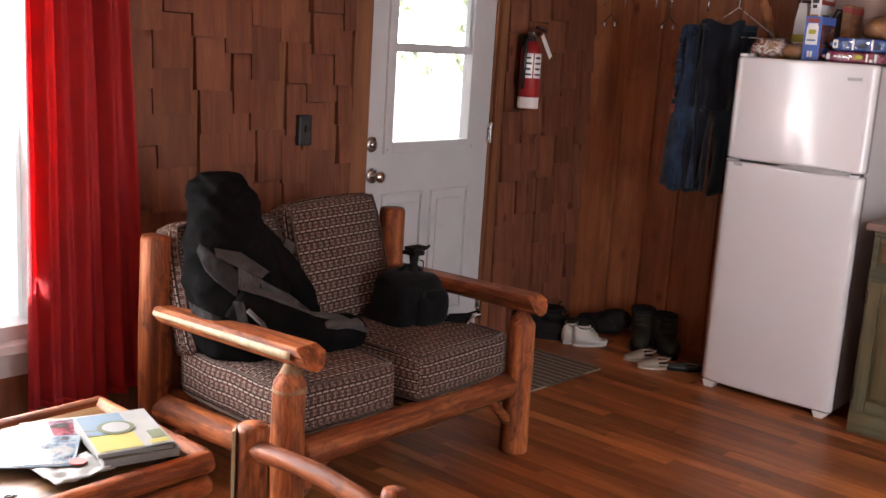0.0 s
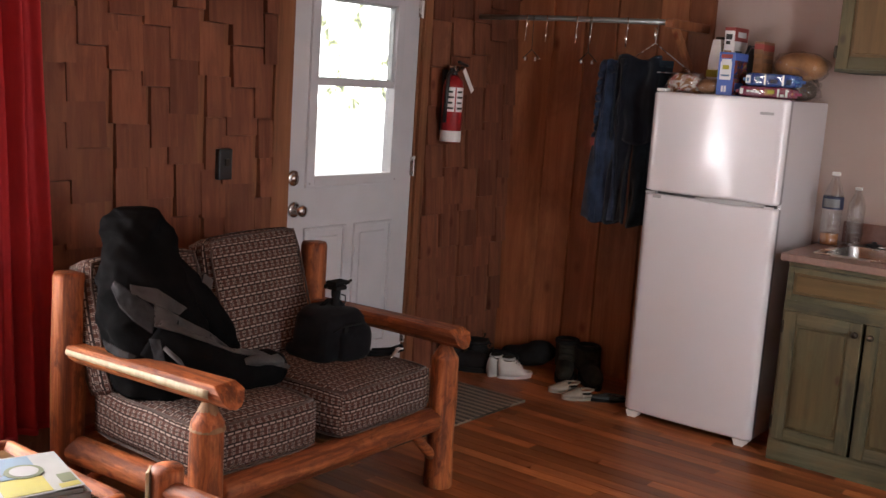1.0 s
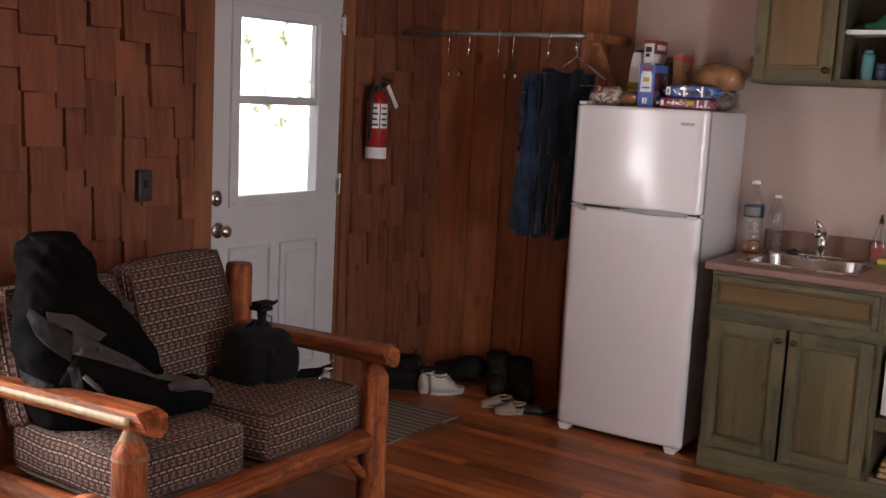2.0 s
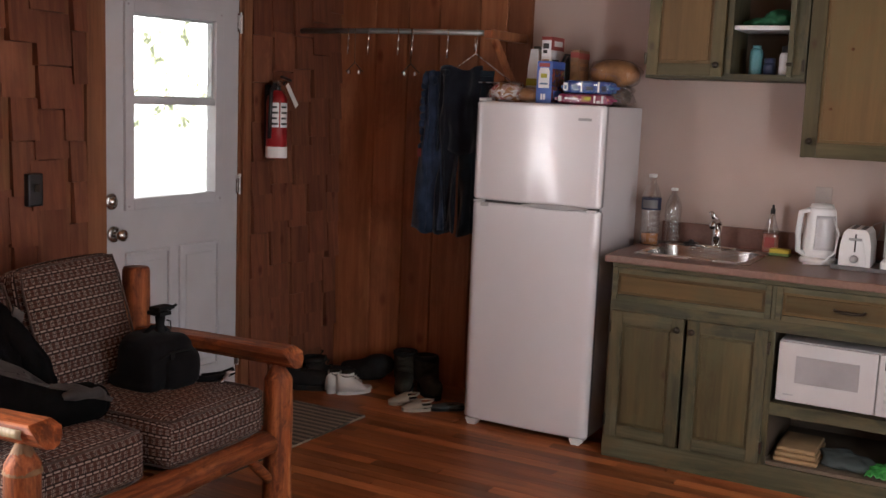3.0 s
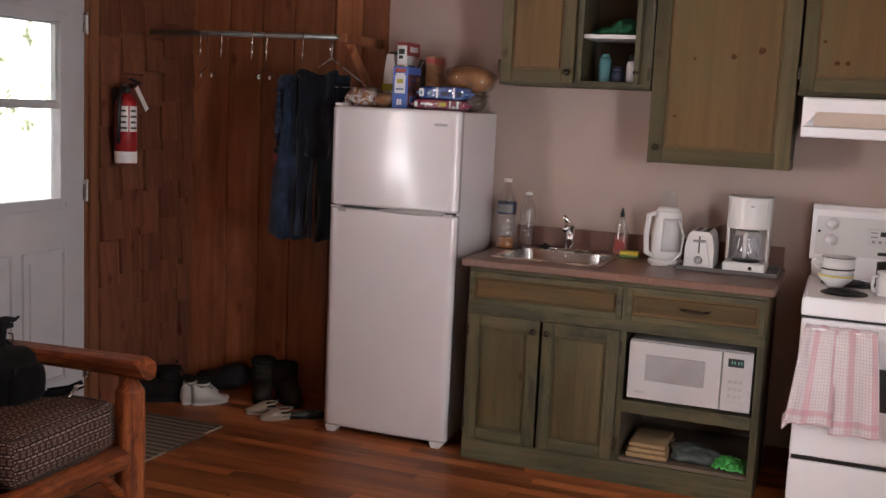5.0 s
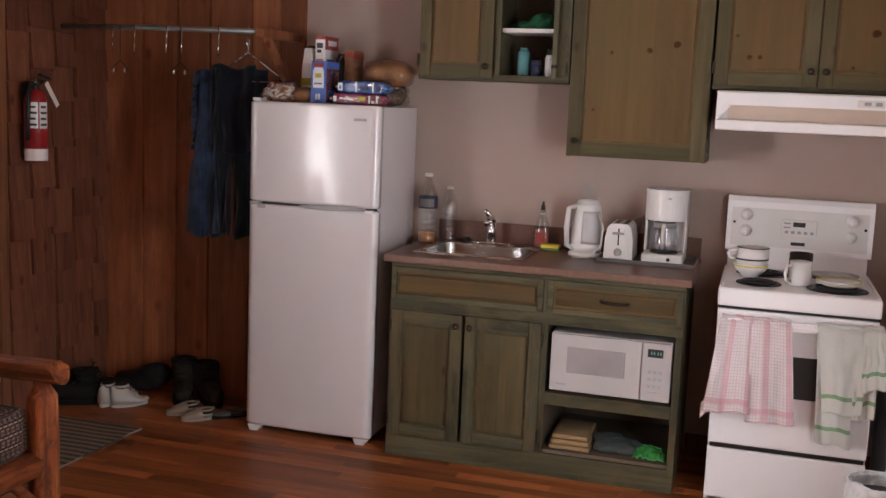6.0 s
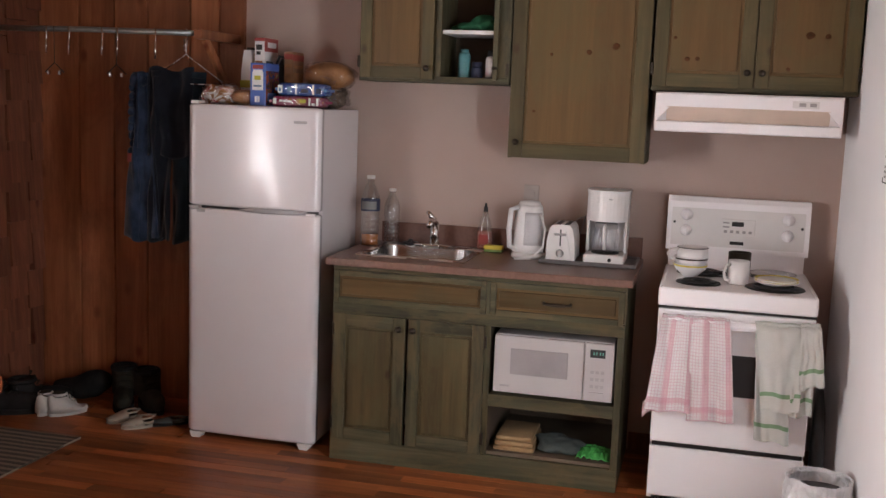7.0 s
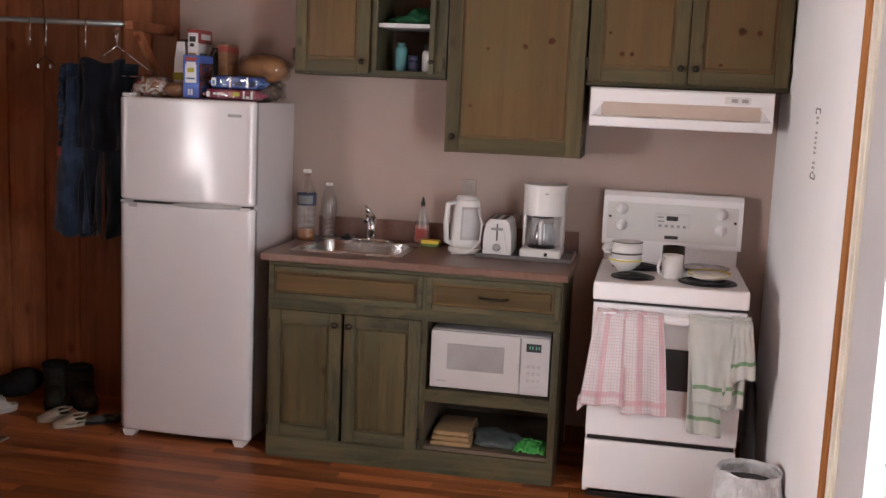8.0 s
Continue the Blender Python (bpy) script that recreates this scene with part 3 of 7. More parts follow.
hcol = ramp(hnt, hn.outputs[0], [(0.34, (0.03, 0.035, 0.03)), (0.42, (0.16, 0.17, 0.10)), (0.50, (1.0, 1.0, 1.0))])
hnt.links.new(hcol, hb.inputs["Emission Color"])
hb.inputs["Base Color"].default_value = (0, 0, 0, 1)
hb.inputs["Emission Strength"].default_value = 6.0
solo("backdrop", box(-30.2, -30, -45, 40, -2, 26), hm, "overexposed trees and sky seen through the panes", "backdrop", kind="structure")

# window with frame, sill and panes
window_1 = thing("window_1", (0, -3.6, WINZ0), "bright window with white wooden frame and sill", "window", kind="structure")
frame_w = box(-0.12, 0.02, WIN0, WIN0 + 0.05, WINZ0, WINZ1)
box(-0.12, 0.02, WIN1 - 0.05, WIN1, WINZ0, WINZ1, bm=frame_w)
box(-0.12, 0.02, WIN0 + 0.05, WIN1 - 0.05, WINZ1 - 0.05, WINZ1, bm=frame_w)
box(-0.12, 0.02, WIN0 + 0.05, WIN1 - 0.05, WINZ0, WINZ0 + 0.05, bm=frame_w)
part("window_frame", frame_w, DOORW, window_1)
part("window_sill", box(0.0, 0.07, WIN0 - 0.05, WIN1 + 0.04, WINZ0 - 0.035, WINZ0 + 0.002, 0.006), DOORW, window_1)
part("apron", box(0.0, 0.022, WIN0 - 0.03, WIN1 + 0.03, WINZ0 - 0.125, WINZ0 - 0.037, 0.004), DOORW, window_1)
pane = part("pane", box(-0.085, -0.081, WIN0 + 0.05, WIN1 - 0.05, WINZ0 + 0.05, WINZ1 - 0.05), GLASS, window_1)
pane.visible_shadow = False
# entrance door
door_1 = thing("door_1", (0, -1.29, 0), "closed white panelled entrance door with a two-light window", "door", kind="structure")
DY0, DY1, GY0, GY1, GZ0, GZ1 = -1.717, -0.866, -1.56, -1.038, 1.048, 1.838
leaf = box(-0.045, -0.004, DY0, GY0 - 0.012, 0.01, 2.03)
box(-0.045, -0.004, GY1 + 0.012, DY1, 0.01, 2.03, bm=leaf)
box(-0.045, -0.004, GY0 - 0.012, GY1 + 0.012, 0.01, GZ0 - 0.012, bm=leaf)
box(-0.045, -0.004, GY0 - 0.012, GY1 + 0.012, GZ1 + 0.012, 2.03, bm=leaf)
part("leaf", leaf, DOORW, door_1)


def ring_frame(x0, x1, y0, y1, z0, z1, w, bevel=0.0):
    bm = box(x0, x1, y0 - w, y0, z0 - w, z1 + w, bevel)
    box(x0, x1, y1, y1 + w, z0 - w, z1 + w, bevel, bm=bm)
    box(x0, x1, y0, y1, z0 - w, z0, bevel, bm=bm)
    box(x0, x1, y0, y1, z1, z1 + w, bevel, bm=bm)
    return bm


lite = part("light_frame", ring_frame(-0.05, 0.010, GY0 + 0.002, GY1 - 0.002, GZ0 + 0.002, GZ1 - 0.002, 0.050, 0.004), DOORW, door_1)
part("sash_bar", box(-0.03, 0.004, GY0 + 0.002, GY1 - 0.002, 1.452, 1.484, 0.004), DOORW, door_1)
part("inner_sash", ring_frame(-0.03, -0.008, GY0 + 0.014, GY1 - 0.014, 1.49, GZ1 - 0.014, 0.010), plain("sash_grey", (0.45, 0.47, 0.47), 0.4), door_1)
for z0, z1 in ((GZ0 + 0.002, 1.452), (1.484, GZ1 - 0.002)):
    pane = part("pane", box(-0.032, -0.028, GY0 + 0.002, GY1 - 0.002, z0, z1), GLASS, door_1)
    pane.visible_shadow = False
for y in (GY0 - 0.03, GY1 + 0.03):
    for z in (GZ0 - 0.03, GZ1 + 0.03):
        part("screw", tube([(0.009, y, z), (0.0125, y, z)], 0.005, 8), GREYP, lite)
for y0, y1 in ((-1.585, -1.345), (-1.255, -1.015)):
    for z0, z1 in ((0.22, 0.80),):
        part("moulding", ring_frame(-0.008, 0.009, y0, y1, z0, z1, 0.018, 0.006), DOORW, door_1)
        part("raised_panel", box(-0.006, 0.002, y0 + 0.03, y1 - 0.03, z0 + 0.03, z1 - 0.03, 0.006), DOORW, door_1)


def knob(y, z, r, lock):
    rose = turn(lathe([(0, 0), (r * 1.15, 0), (r * 1.15, 0.006), (r, 0.011), (0, 0.012)], (0, 0, 0)), Matrix.Translation((-0.004, y, z)) @ Matrix.Rotation(radians(90), 4, "Y"))
    ob = part("rose", rose, STEEL, door_1, "brushed metal rose", True)
    prof = [(0, 0.01), (0.012, 0.012), (0.011, 0.03), (0.022, 0.036), (0.028, 0.05), (0.024, 0.064), (0.0, 0.067)] if not lock else [(0.021, 0.01), (0.02, 0.02), (0, 0.021)]
    part("knob" if not lock else "deadbolt", turn(lathe(prof, (0, 0, 0)), Matrix.Translation((-0.004, y, z)) @ Matrix.Rotation(radians(90), 4, "Y")), CHROME, ob, "", True)
    if lock:
        part("thumb_turn", box(0.014, 0.030, y - 0.004, y + 0.004, z - 0.014, z + 0.014, 0.002), STEEL, ob)


knob(-1.668, 0.905, 0.031, False)
knob(-1.68, 1.045, 0.031, True)
for z in (1.845, 1.075, 0.22):
    part("hinge", tube([(0.004, DY1 + 0.010, z - 0.05), (0.004, DY1 + 0.010, z + 0.05)], 0.007, 10, bm=box(-0.003, 0.001, DY1 - 0.012, DY1 + 0.012, z - 0.045, z + 0.045)), STEEL, door_1)
trim = thing("trim", (0, -1.29, 0), "stained wooden door casing and jambs", "trim", kind="structure")
part("jamb", box(-0.15, -0.002, DOOR0, DY0 - 0.004, 0, 2.035), TRIM, trim)
part("jamb", box(-0.15, -0.002, DY1 + 0.004, DOOR1, 0, 2.035), TRIM, trim)
part("jamb", box(-0.15, -0.002, DOOR0, DOOR1, 2.035, DOOR_H), TRIM, trim)
part("casing", box(0.0, 0.018, DOOR0 - 0.085, DY0 - 0.006, 0, 2.09, 0.003), TRIM, trim)
part("casing", box(0.0, 0.018, DY1 + 0.020, DOOR1 + 0.055, 0, 2.09, 0.003), TRIM, trim)
part("casing", box(0.0, 0.018, DY0 - 0.006, DY1 + 0.020, 2.037, 2.09, 0.003), TRIM, trim)
part("threshold", box(-0.15, 0.01, DY0, DY1, -0.004, 0.008, 0.003), STEEL, trim)

# doorway in the east wall
door_2 = thing("door_2", (ROOM_X, -2.35, 0), "white glazed door in a cream frame with wooden casing", "door", kind="structure")
part("casing", box(ROOM_X - 0.018, ROOM_X, -1.925, -1.855, 0, 2.13, 0.003), CASING, door_2, "golden-brown stained wooden casing")
part("casing", box(ROOM_X - 0.018, ROOM_X, -2.855, -2.785, 0, 2.13, 0.003), CASING, door_2, "golden-brown stained wooden casing")
part("casing", box(ROOM_X - 0.018, ROOM_X, -2.785, -1.925, 2.06, 2.13, 0.003), CASING, door_2, "golden-brown stained wooden casing")
CREAM = plain("cream_paint", (0.74, 0.70, 0.60), 0.5)
part("jamb", box(ROOM_X - 0.012, ROOM_X + 0.15, -1.955, -1.93, 0, 2.055, 0.002), CREAM, door_2)
part("jamb", box(ROOM_X - 0.012, ROOM_X + 0.15, -2.78, -2.755, 0, 2.055, 0.002), CREAM, door_2)
part("door_stop", box(ROOM_X - 0.004, ROOM_X + 0.03, -1.975, -1.957, 0, 2.05, 0.002), CREAM, door_2)
ga = box(ROOM_X + 0.004, ROOM_X + 0.044, -2.30, -1.977, 0.01, 2.04, 0.002)
box(ROOM_X + 0.004, ROOM_X + 0.044, -2.755, -2.672, 0.01, 2.04, 0.002, bm=ga)
box(ROOM_X + 0.004, ROOM_X + 0.044, -2.672, -2.30, 0.01, 0.22, 0.002, bm=ga)
box(ROOM_X + 0.004, ROOM_X + 0.044, -2.672, -2.30, 1.94, 2.04, 0.002, bm=ga)
part("glazed_leaf", ga, DOORW, door_2, "white frame of the glazed leaf")
pane = part("pane", box(ROOM_X + 0.022, ROOM_X + 0.026, -2.672, -2.30, 0.22, 1.94), GLASS, door_2)
pane.visible_shadow = False


# ---- log sofa ----
def cushion(centre, size, rot, seed, name, parent):
    """A boxy padded cushion with softly puffed faces, piped edges and woven cloth mapped in metres."""
    bm = bmesh.new()
    bmesh.ops.create_cube(bm, size=1.0)
    bmesh.ops.subdivide_edges(bm, edges=bm.edges[:], cuts=11, use_grid_fill=True)
    uv = bm.loops.layers.uv.new("UVMap")
    for f in bm.faces:
        n = f.normal
        for loop in f.loops:
            p = loop.vert.co
            x, y, z = p.x * size[0], p.y * size[1], p.z * size[2]
            if abs(n.z) > 0.5:
                loop[uv].uv = (y + seed, x)
            elif abs(n.x) > 0.5:
                loop[uv].uv = (y + seed, z + size[0] / 2)
            else:
                loop[uv].uv = (x + seed, z)
    for v in bm.verts:
        c = v.co * 2
        puff = Vector((0, 0, 0))
        for i in range(3):
            j, k = (i + 1) % 3, (i + 2) % 3
            if abs(c[i]) > 0.999:
                puff[i] = math.copysign((1 - c[j] ** 2) * (1 - c[k] ** 2), c[i])
        p = Vector((v.co.x * size[0], v.co.y * size[1], v.co.z * size[2]))
        over = [max(0.0, abs(c[i]) - (1 - 0.045 / size[i])) * size[i] / 2 for i in range(3)]
        hits = sum(1 for o in over if o > 0)
        if hits >= 2:
            for i in range(3):
                p[i] -= math.copysign(0.38 * over[i], c[i])
        p += Vector((puff.x * 0.012, puff.y * 0.012, puff.z * 0.02))
        p += Vector((0, 0, 0.006 * noise.noise(p * 7 + Vector((seed * 9, 0, 0)))))
        v.co = Vector(centre) + rot @ p
    cush = part(name, bm, FABRIC, parent, "", True)
    # piping round the two broad faces
    for s in (-1, 1):
        rim = []
        hx, hy, hz = size[0] / 2 - 0.006, size[1] / 2 - 0.006, size[2] / 2 - 0.004
        for a in range(33):
            t = 2 * math.pi * a / 32
            c, d = math.cos(t), math.sin(t)
            k = (abs(c) ** 14 + abs(d) ** 14) ** (-1 / 14)
            rim.append(Vector(centre) + rot @ Vector((c * k * hx, d * k * hy, s * hz)))
        part("piping", tube(rim, 0.0045, 6, cap=False), PIPING, cush, "", True)
    return cush


PIPING = cloth("brown_piping", (0.055, 0.034, 0.028), 500)


def arm_rest(back, front, width, thick, seed, parent):
    """A split-log arm: flat sawn top, rounded underside, end cut at a slant."""
    bm = bmesh.new()
    a, b = Vector(back), Vector(front)
    way = (b - a).normalized()
    side = Vector((-way.y, way.x, 0))
    rings = []
    n = 12
    for i in range(n + 1):
        f = i / n
        p = a.lerp(b, f)
        w = width * (0.86 + 0.16 * f) * (1 + 0.05 * noise.noise(p * 5 + Vector((seed, 0, 0))))
        h = thick * (0.92 + 0.12 * f)
        ring = []
        for (s, t) in ((-0.46, 0.0), (-0.40, 0.10), (0.40, 0.10), (0.46, 0.0), (0.5, -0.22), (0.42, -0.62), (0.22, -0.92), (0.0, -1.0), (-0.22, -0.92), (-0.42, -0.62), (-0.5, -0.22)):
            slant = (0.025 * (-t) if i == n else 0) - (0.02 * (t > -0.05) if i == n else 0)
            ring.append(bm.verts.new(p + side * s * w + Vector((0, 0, t * h)) + way * slant))
        rings.append(ring)
    for r, q in zip(rings, rings[1:]):
        for k in range(len(r)):
            bm.faces.new((r[k], r[(k + 1) % len(r)], q[(k + 1) % len(r)], q[k]))
    bm.faces.new(rings[0])
    bm.faces.new(rings[-1])
    return part("armrest", bm, LOGX, parent, "split-log armrest with a flat sawn top")


sofa = thing("log_sofa", (0.7, -2.45, 0), "two-seat sofa of peeled logs with patterned brown cushions", "sofa")
for i, (x, y) in enumerate(((1.045, -1.885), (1.015, -2.985))):
    part("front_post", log((x, y, 0), (x, y, 0.562), 0.052, 0.050, 3 + i, tip=0.085 if i else 0.06), LOG, sofa, "", True)
part("sawn_tip", lathe([(0, 0), (0.0535, 0.0), (0.0535, 0.004), (0.030, 0.060), (0.018, 0.084), (0, 0.0855)], (1.015, -2.985, 0.476), 18), SAWN, sofa, "weathered sawn cone on the post")
for i, (x, y) in enumerate(((0.385, -1.925), (0.39, -3.035))):
    part("back_post", log((x, y, 0), (x, y, 0.842), 0.055, 0.051, 11 + i), LOG, sofa, "", True)
part("front_rail", log((1.025, -2.95, 0.268), (1.035, -1.92, 0.268), 0.050, 0.046, 21), LOGY, sofa, "", True)
part("back_rail", log((0.385, -3.0, 0.268), (0.385, -1.95, 0.268), 0.045, 0.045, 22), LOGY, sofa, "", True)
part("back_rail", log((0.36, -3.0, 0.68), (0.36, -1.95, 0.68), 0.038, 0.038, 23), LOGY, sofa, "", True)
part("side_rail", log((0.40, -3.03, 0.262), (1.0, -2.985, 0.262), 0.048, 0.046, 24), LOGX, sofa, "", True)
part("side_rail", log((0.40, -1.92, 0.262), (1.03, -1.885, 0.262), 0.048, 0.046, 25), LOGX, sofa, "", True)
arm_rest((0.40, -3.03, 0.612), (1.075, -2.955, 0.612), 0.105, 0.062, 1, sofa)
arm_rest((0.39, -1.925, 0.612), (1.10, -1.875, 0.612), 0.105, 0.062, 2, sofa)
# Window highlight along the arm is put into this pale strip.
part("lit_sawn_side", slab(lambda u, v: (Vector((0.40, -3.03, 0.606)).lerp(Vector((1.075, -2.955, 0.606)), 0.05 + 0.90 * u) + Vector((0.11, -0.994, 0)) * (0.105 * (0.87 + 0.15 * u) * (0.475 + 0.045 * math.sin(math.pi * v)) + 0.004) + Vector((0, 0, -0.027 * v * (0.6 + 0.4 * u)))), 24, 6, 0.003), LITCUT, sofa, "sawn side of the armrest, paled for its window highlight", True)
for (p, q) in (((1.04, -1.93, 0.13), (1.04, -2.04, 0.235)), ((1.02, -2.94, 0.13), (1.025, -2.83, 0.235)), ((0.45, -3.03, 0.12), (0.55, -3.02, 0.225))):
    part("brace", log(p, q, 0.019, 0.019, 31, 4), LOGY, sofa, "", True)
for k in range(7):
    y = -2.92 + k * 0.155
    part("seat_slat", box(0.40, 1.01, y, y + 0.07, 0.285, 0.300, 0.003), OAK, sofa)
cushion((0.745, -2.765, 0.398), (0.57, 0.47, 0.160), Matrix.Rotation(radians(-1.5), 3, "Z"), 0.1, "seat_cushion", sofa)
cushion((0.755, -2.205, 0.396), (0.57, 0.50, 0.160), Matrix.Rotation(radians(2), 3, "Z"), 0.35, "seat_cushion", sofa)
LEAN_BACK = Matrix.Rotation(radians(73), 3, "Y")
cushion((0.455, -2.305, 0.685), (0.46, 0.435, 0.125), Matrix.Rotation(radians(2), 3, "X") @ LEAN_BACK, 0.6, "back_cushion", sofa)
cushion((0.445, -2.785, 0.66), (0.44, 0.44, 0.125), LEAN_BACK, 0.8, "back_cushion", sofa)

# jacket over the sofa's back cushion
jacket = thing("jacket", (0.6, -2.7, 0.48), "black nylon jacket with grey panels thrown over the sofa", "jacket")


def loft(sections, seed, fold=0.019, n=72):
    """A soft garment body: rings of (height, y from, y to, x middle, x half)."""
    bm = bmesh.new()
    rings = []
    fine = []
    for a, b in zip(sections, sections[1:]):
        fine += [tuple(p + (q - p) * k / 9 for p, q in zip(a, b)) for k in range(9)]
    fine.append(sections[-1])
    for z, y0, y1, xc, hx in fine:
        ring = []
        for k in range(n):
            t = 2 * math.pi * k / n
            c, s = math.cos(t), math.sin(t)
            q = (abs(c) ** 2.6 + abs(s) ** 2.6) ** (-1 / 2.6)
            p = Vector((xc + c * q * hx, (y0 + y1) / 2 + s * q * (y1 - y0) / 2, z))
            crease = noise.noise(Vector((p.x * 9, p.y * 24 + p.z * 14, p.z * 5 + seed)))
            ridge = 1 - 2 * abs(noise.noise(Vector((p.y * 7 + seed, p.z * 11 - p.y * 6, p.x * 6))))
            p += Vector((c, s, 0)) * (fold * crease + fold * 0.9 * ridge + 0.006 * noise.noise(Vector((p.x * 40, p.y * 34, p.z * 30))))
            ring.append(bm.verts.new(p))
        rings.append(ring)
    for a, b in zip(rings, rings[1:]):
        for k in range(n):
            bm.faces.new((a[k], a[(k + 1) % n], b[(k + 1) % n], b[k]))
    bm.faces.new(rings[0])
    bm.faces.new(rings[-1])
    return bm


DRAPED = []


def garment(name, bm):
    """A piece of the jacket, kept as a surface for the panels sewn onto it."""
    DRAPED.append(BVHTree.FromBMesh(bm))
    part(name, bm, JACKET, jacket, "", True)


def sewn(name, lower, upper, mat, label=""):
    """A cloth panel between two seams, following the folds under it."""
    out = Vector((0.72, -0.62, 0.32)).normalized()

    def run(line, f):
        k = min(int(f * (len(line) - 1)), len(line) - 2)
        return Vector(line[k]).lerp(Vector(line[k + 1]), f * (len(line) - 1) - k)

    def f(u, v):
        p = run(lower, u).lerp(run(upper, u), v)
        hits = [h[0] for h in (t.ray_cast(p + out * 0.25, -out, 0.36) for t in DRAPED) if h[0] is not None]
        if hits:
            p = max(hits, key=lambda h: h.dot(out))
        return p + out * (0.0045 + 0.002 * noise.noise(p * 60))
    part(name, slab(f, 30, 12, 0.003), mat, jacket, label, True)


garment("body", loft([(0.485, -2.98, -2.64, 0.64, 0.14), (0.58, -3.00, -2.66, 0.62, 0.13), (0.70, -3.02, -2.69, 0.585, 0.115), (0.80, -3.01, -2.70, 0.55, 0.10), (0.88, -2.98, -2.72, 0.52, 0.085), (0.96, -2.96, -2.735, 0.49, 0.075), (1.02, -2.935, -2.765, 0.475, 0.06), (1.045, -2.90, -2.80, 0.47, 0.03)], 3))


def sleeve(points, radii, seed):
    """A sleeve with close creases, swept along a bent line."""
    line, wide = [], []
    for (a, b), (r, q) in zip(zip(points, points[1:]), zip(radii, radii[1:])):
        for k in range(7):
            line.append(Vector(a).lerp(Vector(b), k / 7))
            wide.append((r + (q - r) * k / 7) * (1 + 0.10 * noise.noise(Vector((len(line) * 0.55, seed, 0)))))
    line.append(Vector(points[-1]))
    wide.append(radii[-1])
    bm = tube(line, wide, 36)
    for v in bm.verts:
        p = v.co
        v.co = p + Vector((0.5, -0.4, 0.7)) * (0.010 * noise.noise(Vector((p.x * 22, p.y * 30 + p.z * 18, seed))) + 0.005 * noise.noise(p * 55))
    garment("sleeve", bm)


sleeve([(0.66, -2.92, 0.66), (0.74, -2.85, 0.60), (0.79, -2.75, 0.555), (0.80, -2.65, 0.537), (0.81, -2.55, 0.533), (0.81, -2.515, 0.53)], [0.08, 0.085, 0.076, 0.070, 0.062, 0.048], 4)
sleeve([(0.56, -2.77, 0.86), (0.615, -2.71, 0.76), (0.655, -2.645, 0.64), (0.67, -2.61, 0.53)], [0.045, 0.055, 0.058, 0.048], 9)
sewn("dark_panel", [(0.574, -3.006, 0.820), (0.616, -3.004, 0.764), (0.66, -2.988, 0.730), (0.709, -2.95, 0.690)], [(0.580, -3.000, 0.845), (0.625, -2.975, 0.815), (0.655, -2.940, 0.785), (0.675, -2.915, 0.755)], JACKETD, "charcoal shoulder panel")
sewn("grey_panel", [(0.630, -2.973, 0.806), (0.660, -2.910, 0.770), (0.690, -2.835, 0.732)], [(0.619, -2.972, 0.834), (0.658, -2.898, 0.818), (0.695, -2.810, 0.752)], JACKETG, "grey shoulder panel")
sewn("grey_panel", [(0.698, -2.940, 0.712), (0.745, -2.872, 0.688), (0.770, -2.780, 0.645), (0.790, -2.700, 0.608)], [(0.668, -2.915, 0.775), (0.698, -2.830, 0.722), (0.750, -2.750, 0.672), (0.790, -2.695, 0.620)], JACKETG, "grey sleeve stripe")
sewn("grey_panel", [(0.790, -2.700, 0.606), (0.815, -2.638, 0.588), (0.850, -2.560, 0.548), (0.855, -2.510, 0.530)], [(0.790, -2.692, 0.620), (0.815, -2.618, 0.608), (0.845, -2.545, 0.568), (0.855, -2.500, 0.540)], JACKETG, "grey sleeve stripe")
sewn("dark_panel", [(0.549, -3.008, 0.622), (0.620, -3.010, 0.606), (0.690, -3.003, 0.598)], [(0.537, -3.007, 0.648), (0.615, -3.005, 0.634), (0.690, -2.995, 0.626)], JACKETD, "charcoal side panel")
sewn("dark_panel", [(0.705, -2.962, 0.678), (0.715, -2.955, 0.640), (0.724, -2.950, 0.600)], [(0.738, -2.945, 0.680), (0.748, -2.942, 0.650), (0.756, -2.938, 0.615)], JACKETD, "charcoal pocket flap")
part("cuff_patch", tube([(0.848, -2.70, 0.585), (0.852, -2.66, 0.588), (0.858, -2.61, 0.580), (0.855, -2.57, 0.575), (0.850, -2.535, 0.562)], [0.012, 0.021, 0.016, 0.022, 0.012], 10, wobble=0.5, seed=2), JACKETG, jacket, "wrinkled grey cuff strap", True)
part("patch", turn(box(-0.004, 0.004, -0.024, 0.024, -0.034, 0.034, 0.003), Matrix.Translation((0.640, -2.690, 0.800)) @ Matrix.Rotation(radians(-35), 4, "X") @ Matrix.Rotation(radians(-18), 4, "Y")), JACKETG, jacket, "light grey patch")
part("drawcord", tube([(0.765, -2.95, 0.66), (0.80, -2.92, 0.62), (0.82, -2.90, 0.57)], 0.008, 6), JACKETG, jacket, "", True)

# camera bag with a tripod head
bag = thing("camera_bag", (0.72, -2.16, 0.48), "soft black canvas camera bag lying on the seat cushion", "bag")
bb = blob((0.715, -2.165, 0.575), (0.095, 0.115, 0.095), 5.0, 0.1, 9, 3)
blob((0.77, -2.13, 0.55), (0.07, 0.075, 0.07), 4.5, 0.08, 9, 5, bb)
blob((0.70, -2.19, 0.655), (0.075, 0.09, 0.03), 2.4, 0.1, 9, 7, bb)
blob((0.69, -2.235, 0.51), (0.12, 0.06, 0.035), 2.2, 0.2, 9, 8, bb)
soften(part("body", bb, BAGM, bag), 0.009, 3)
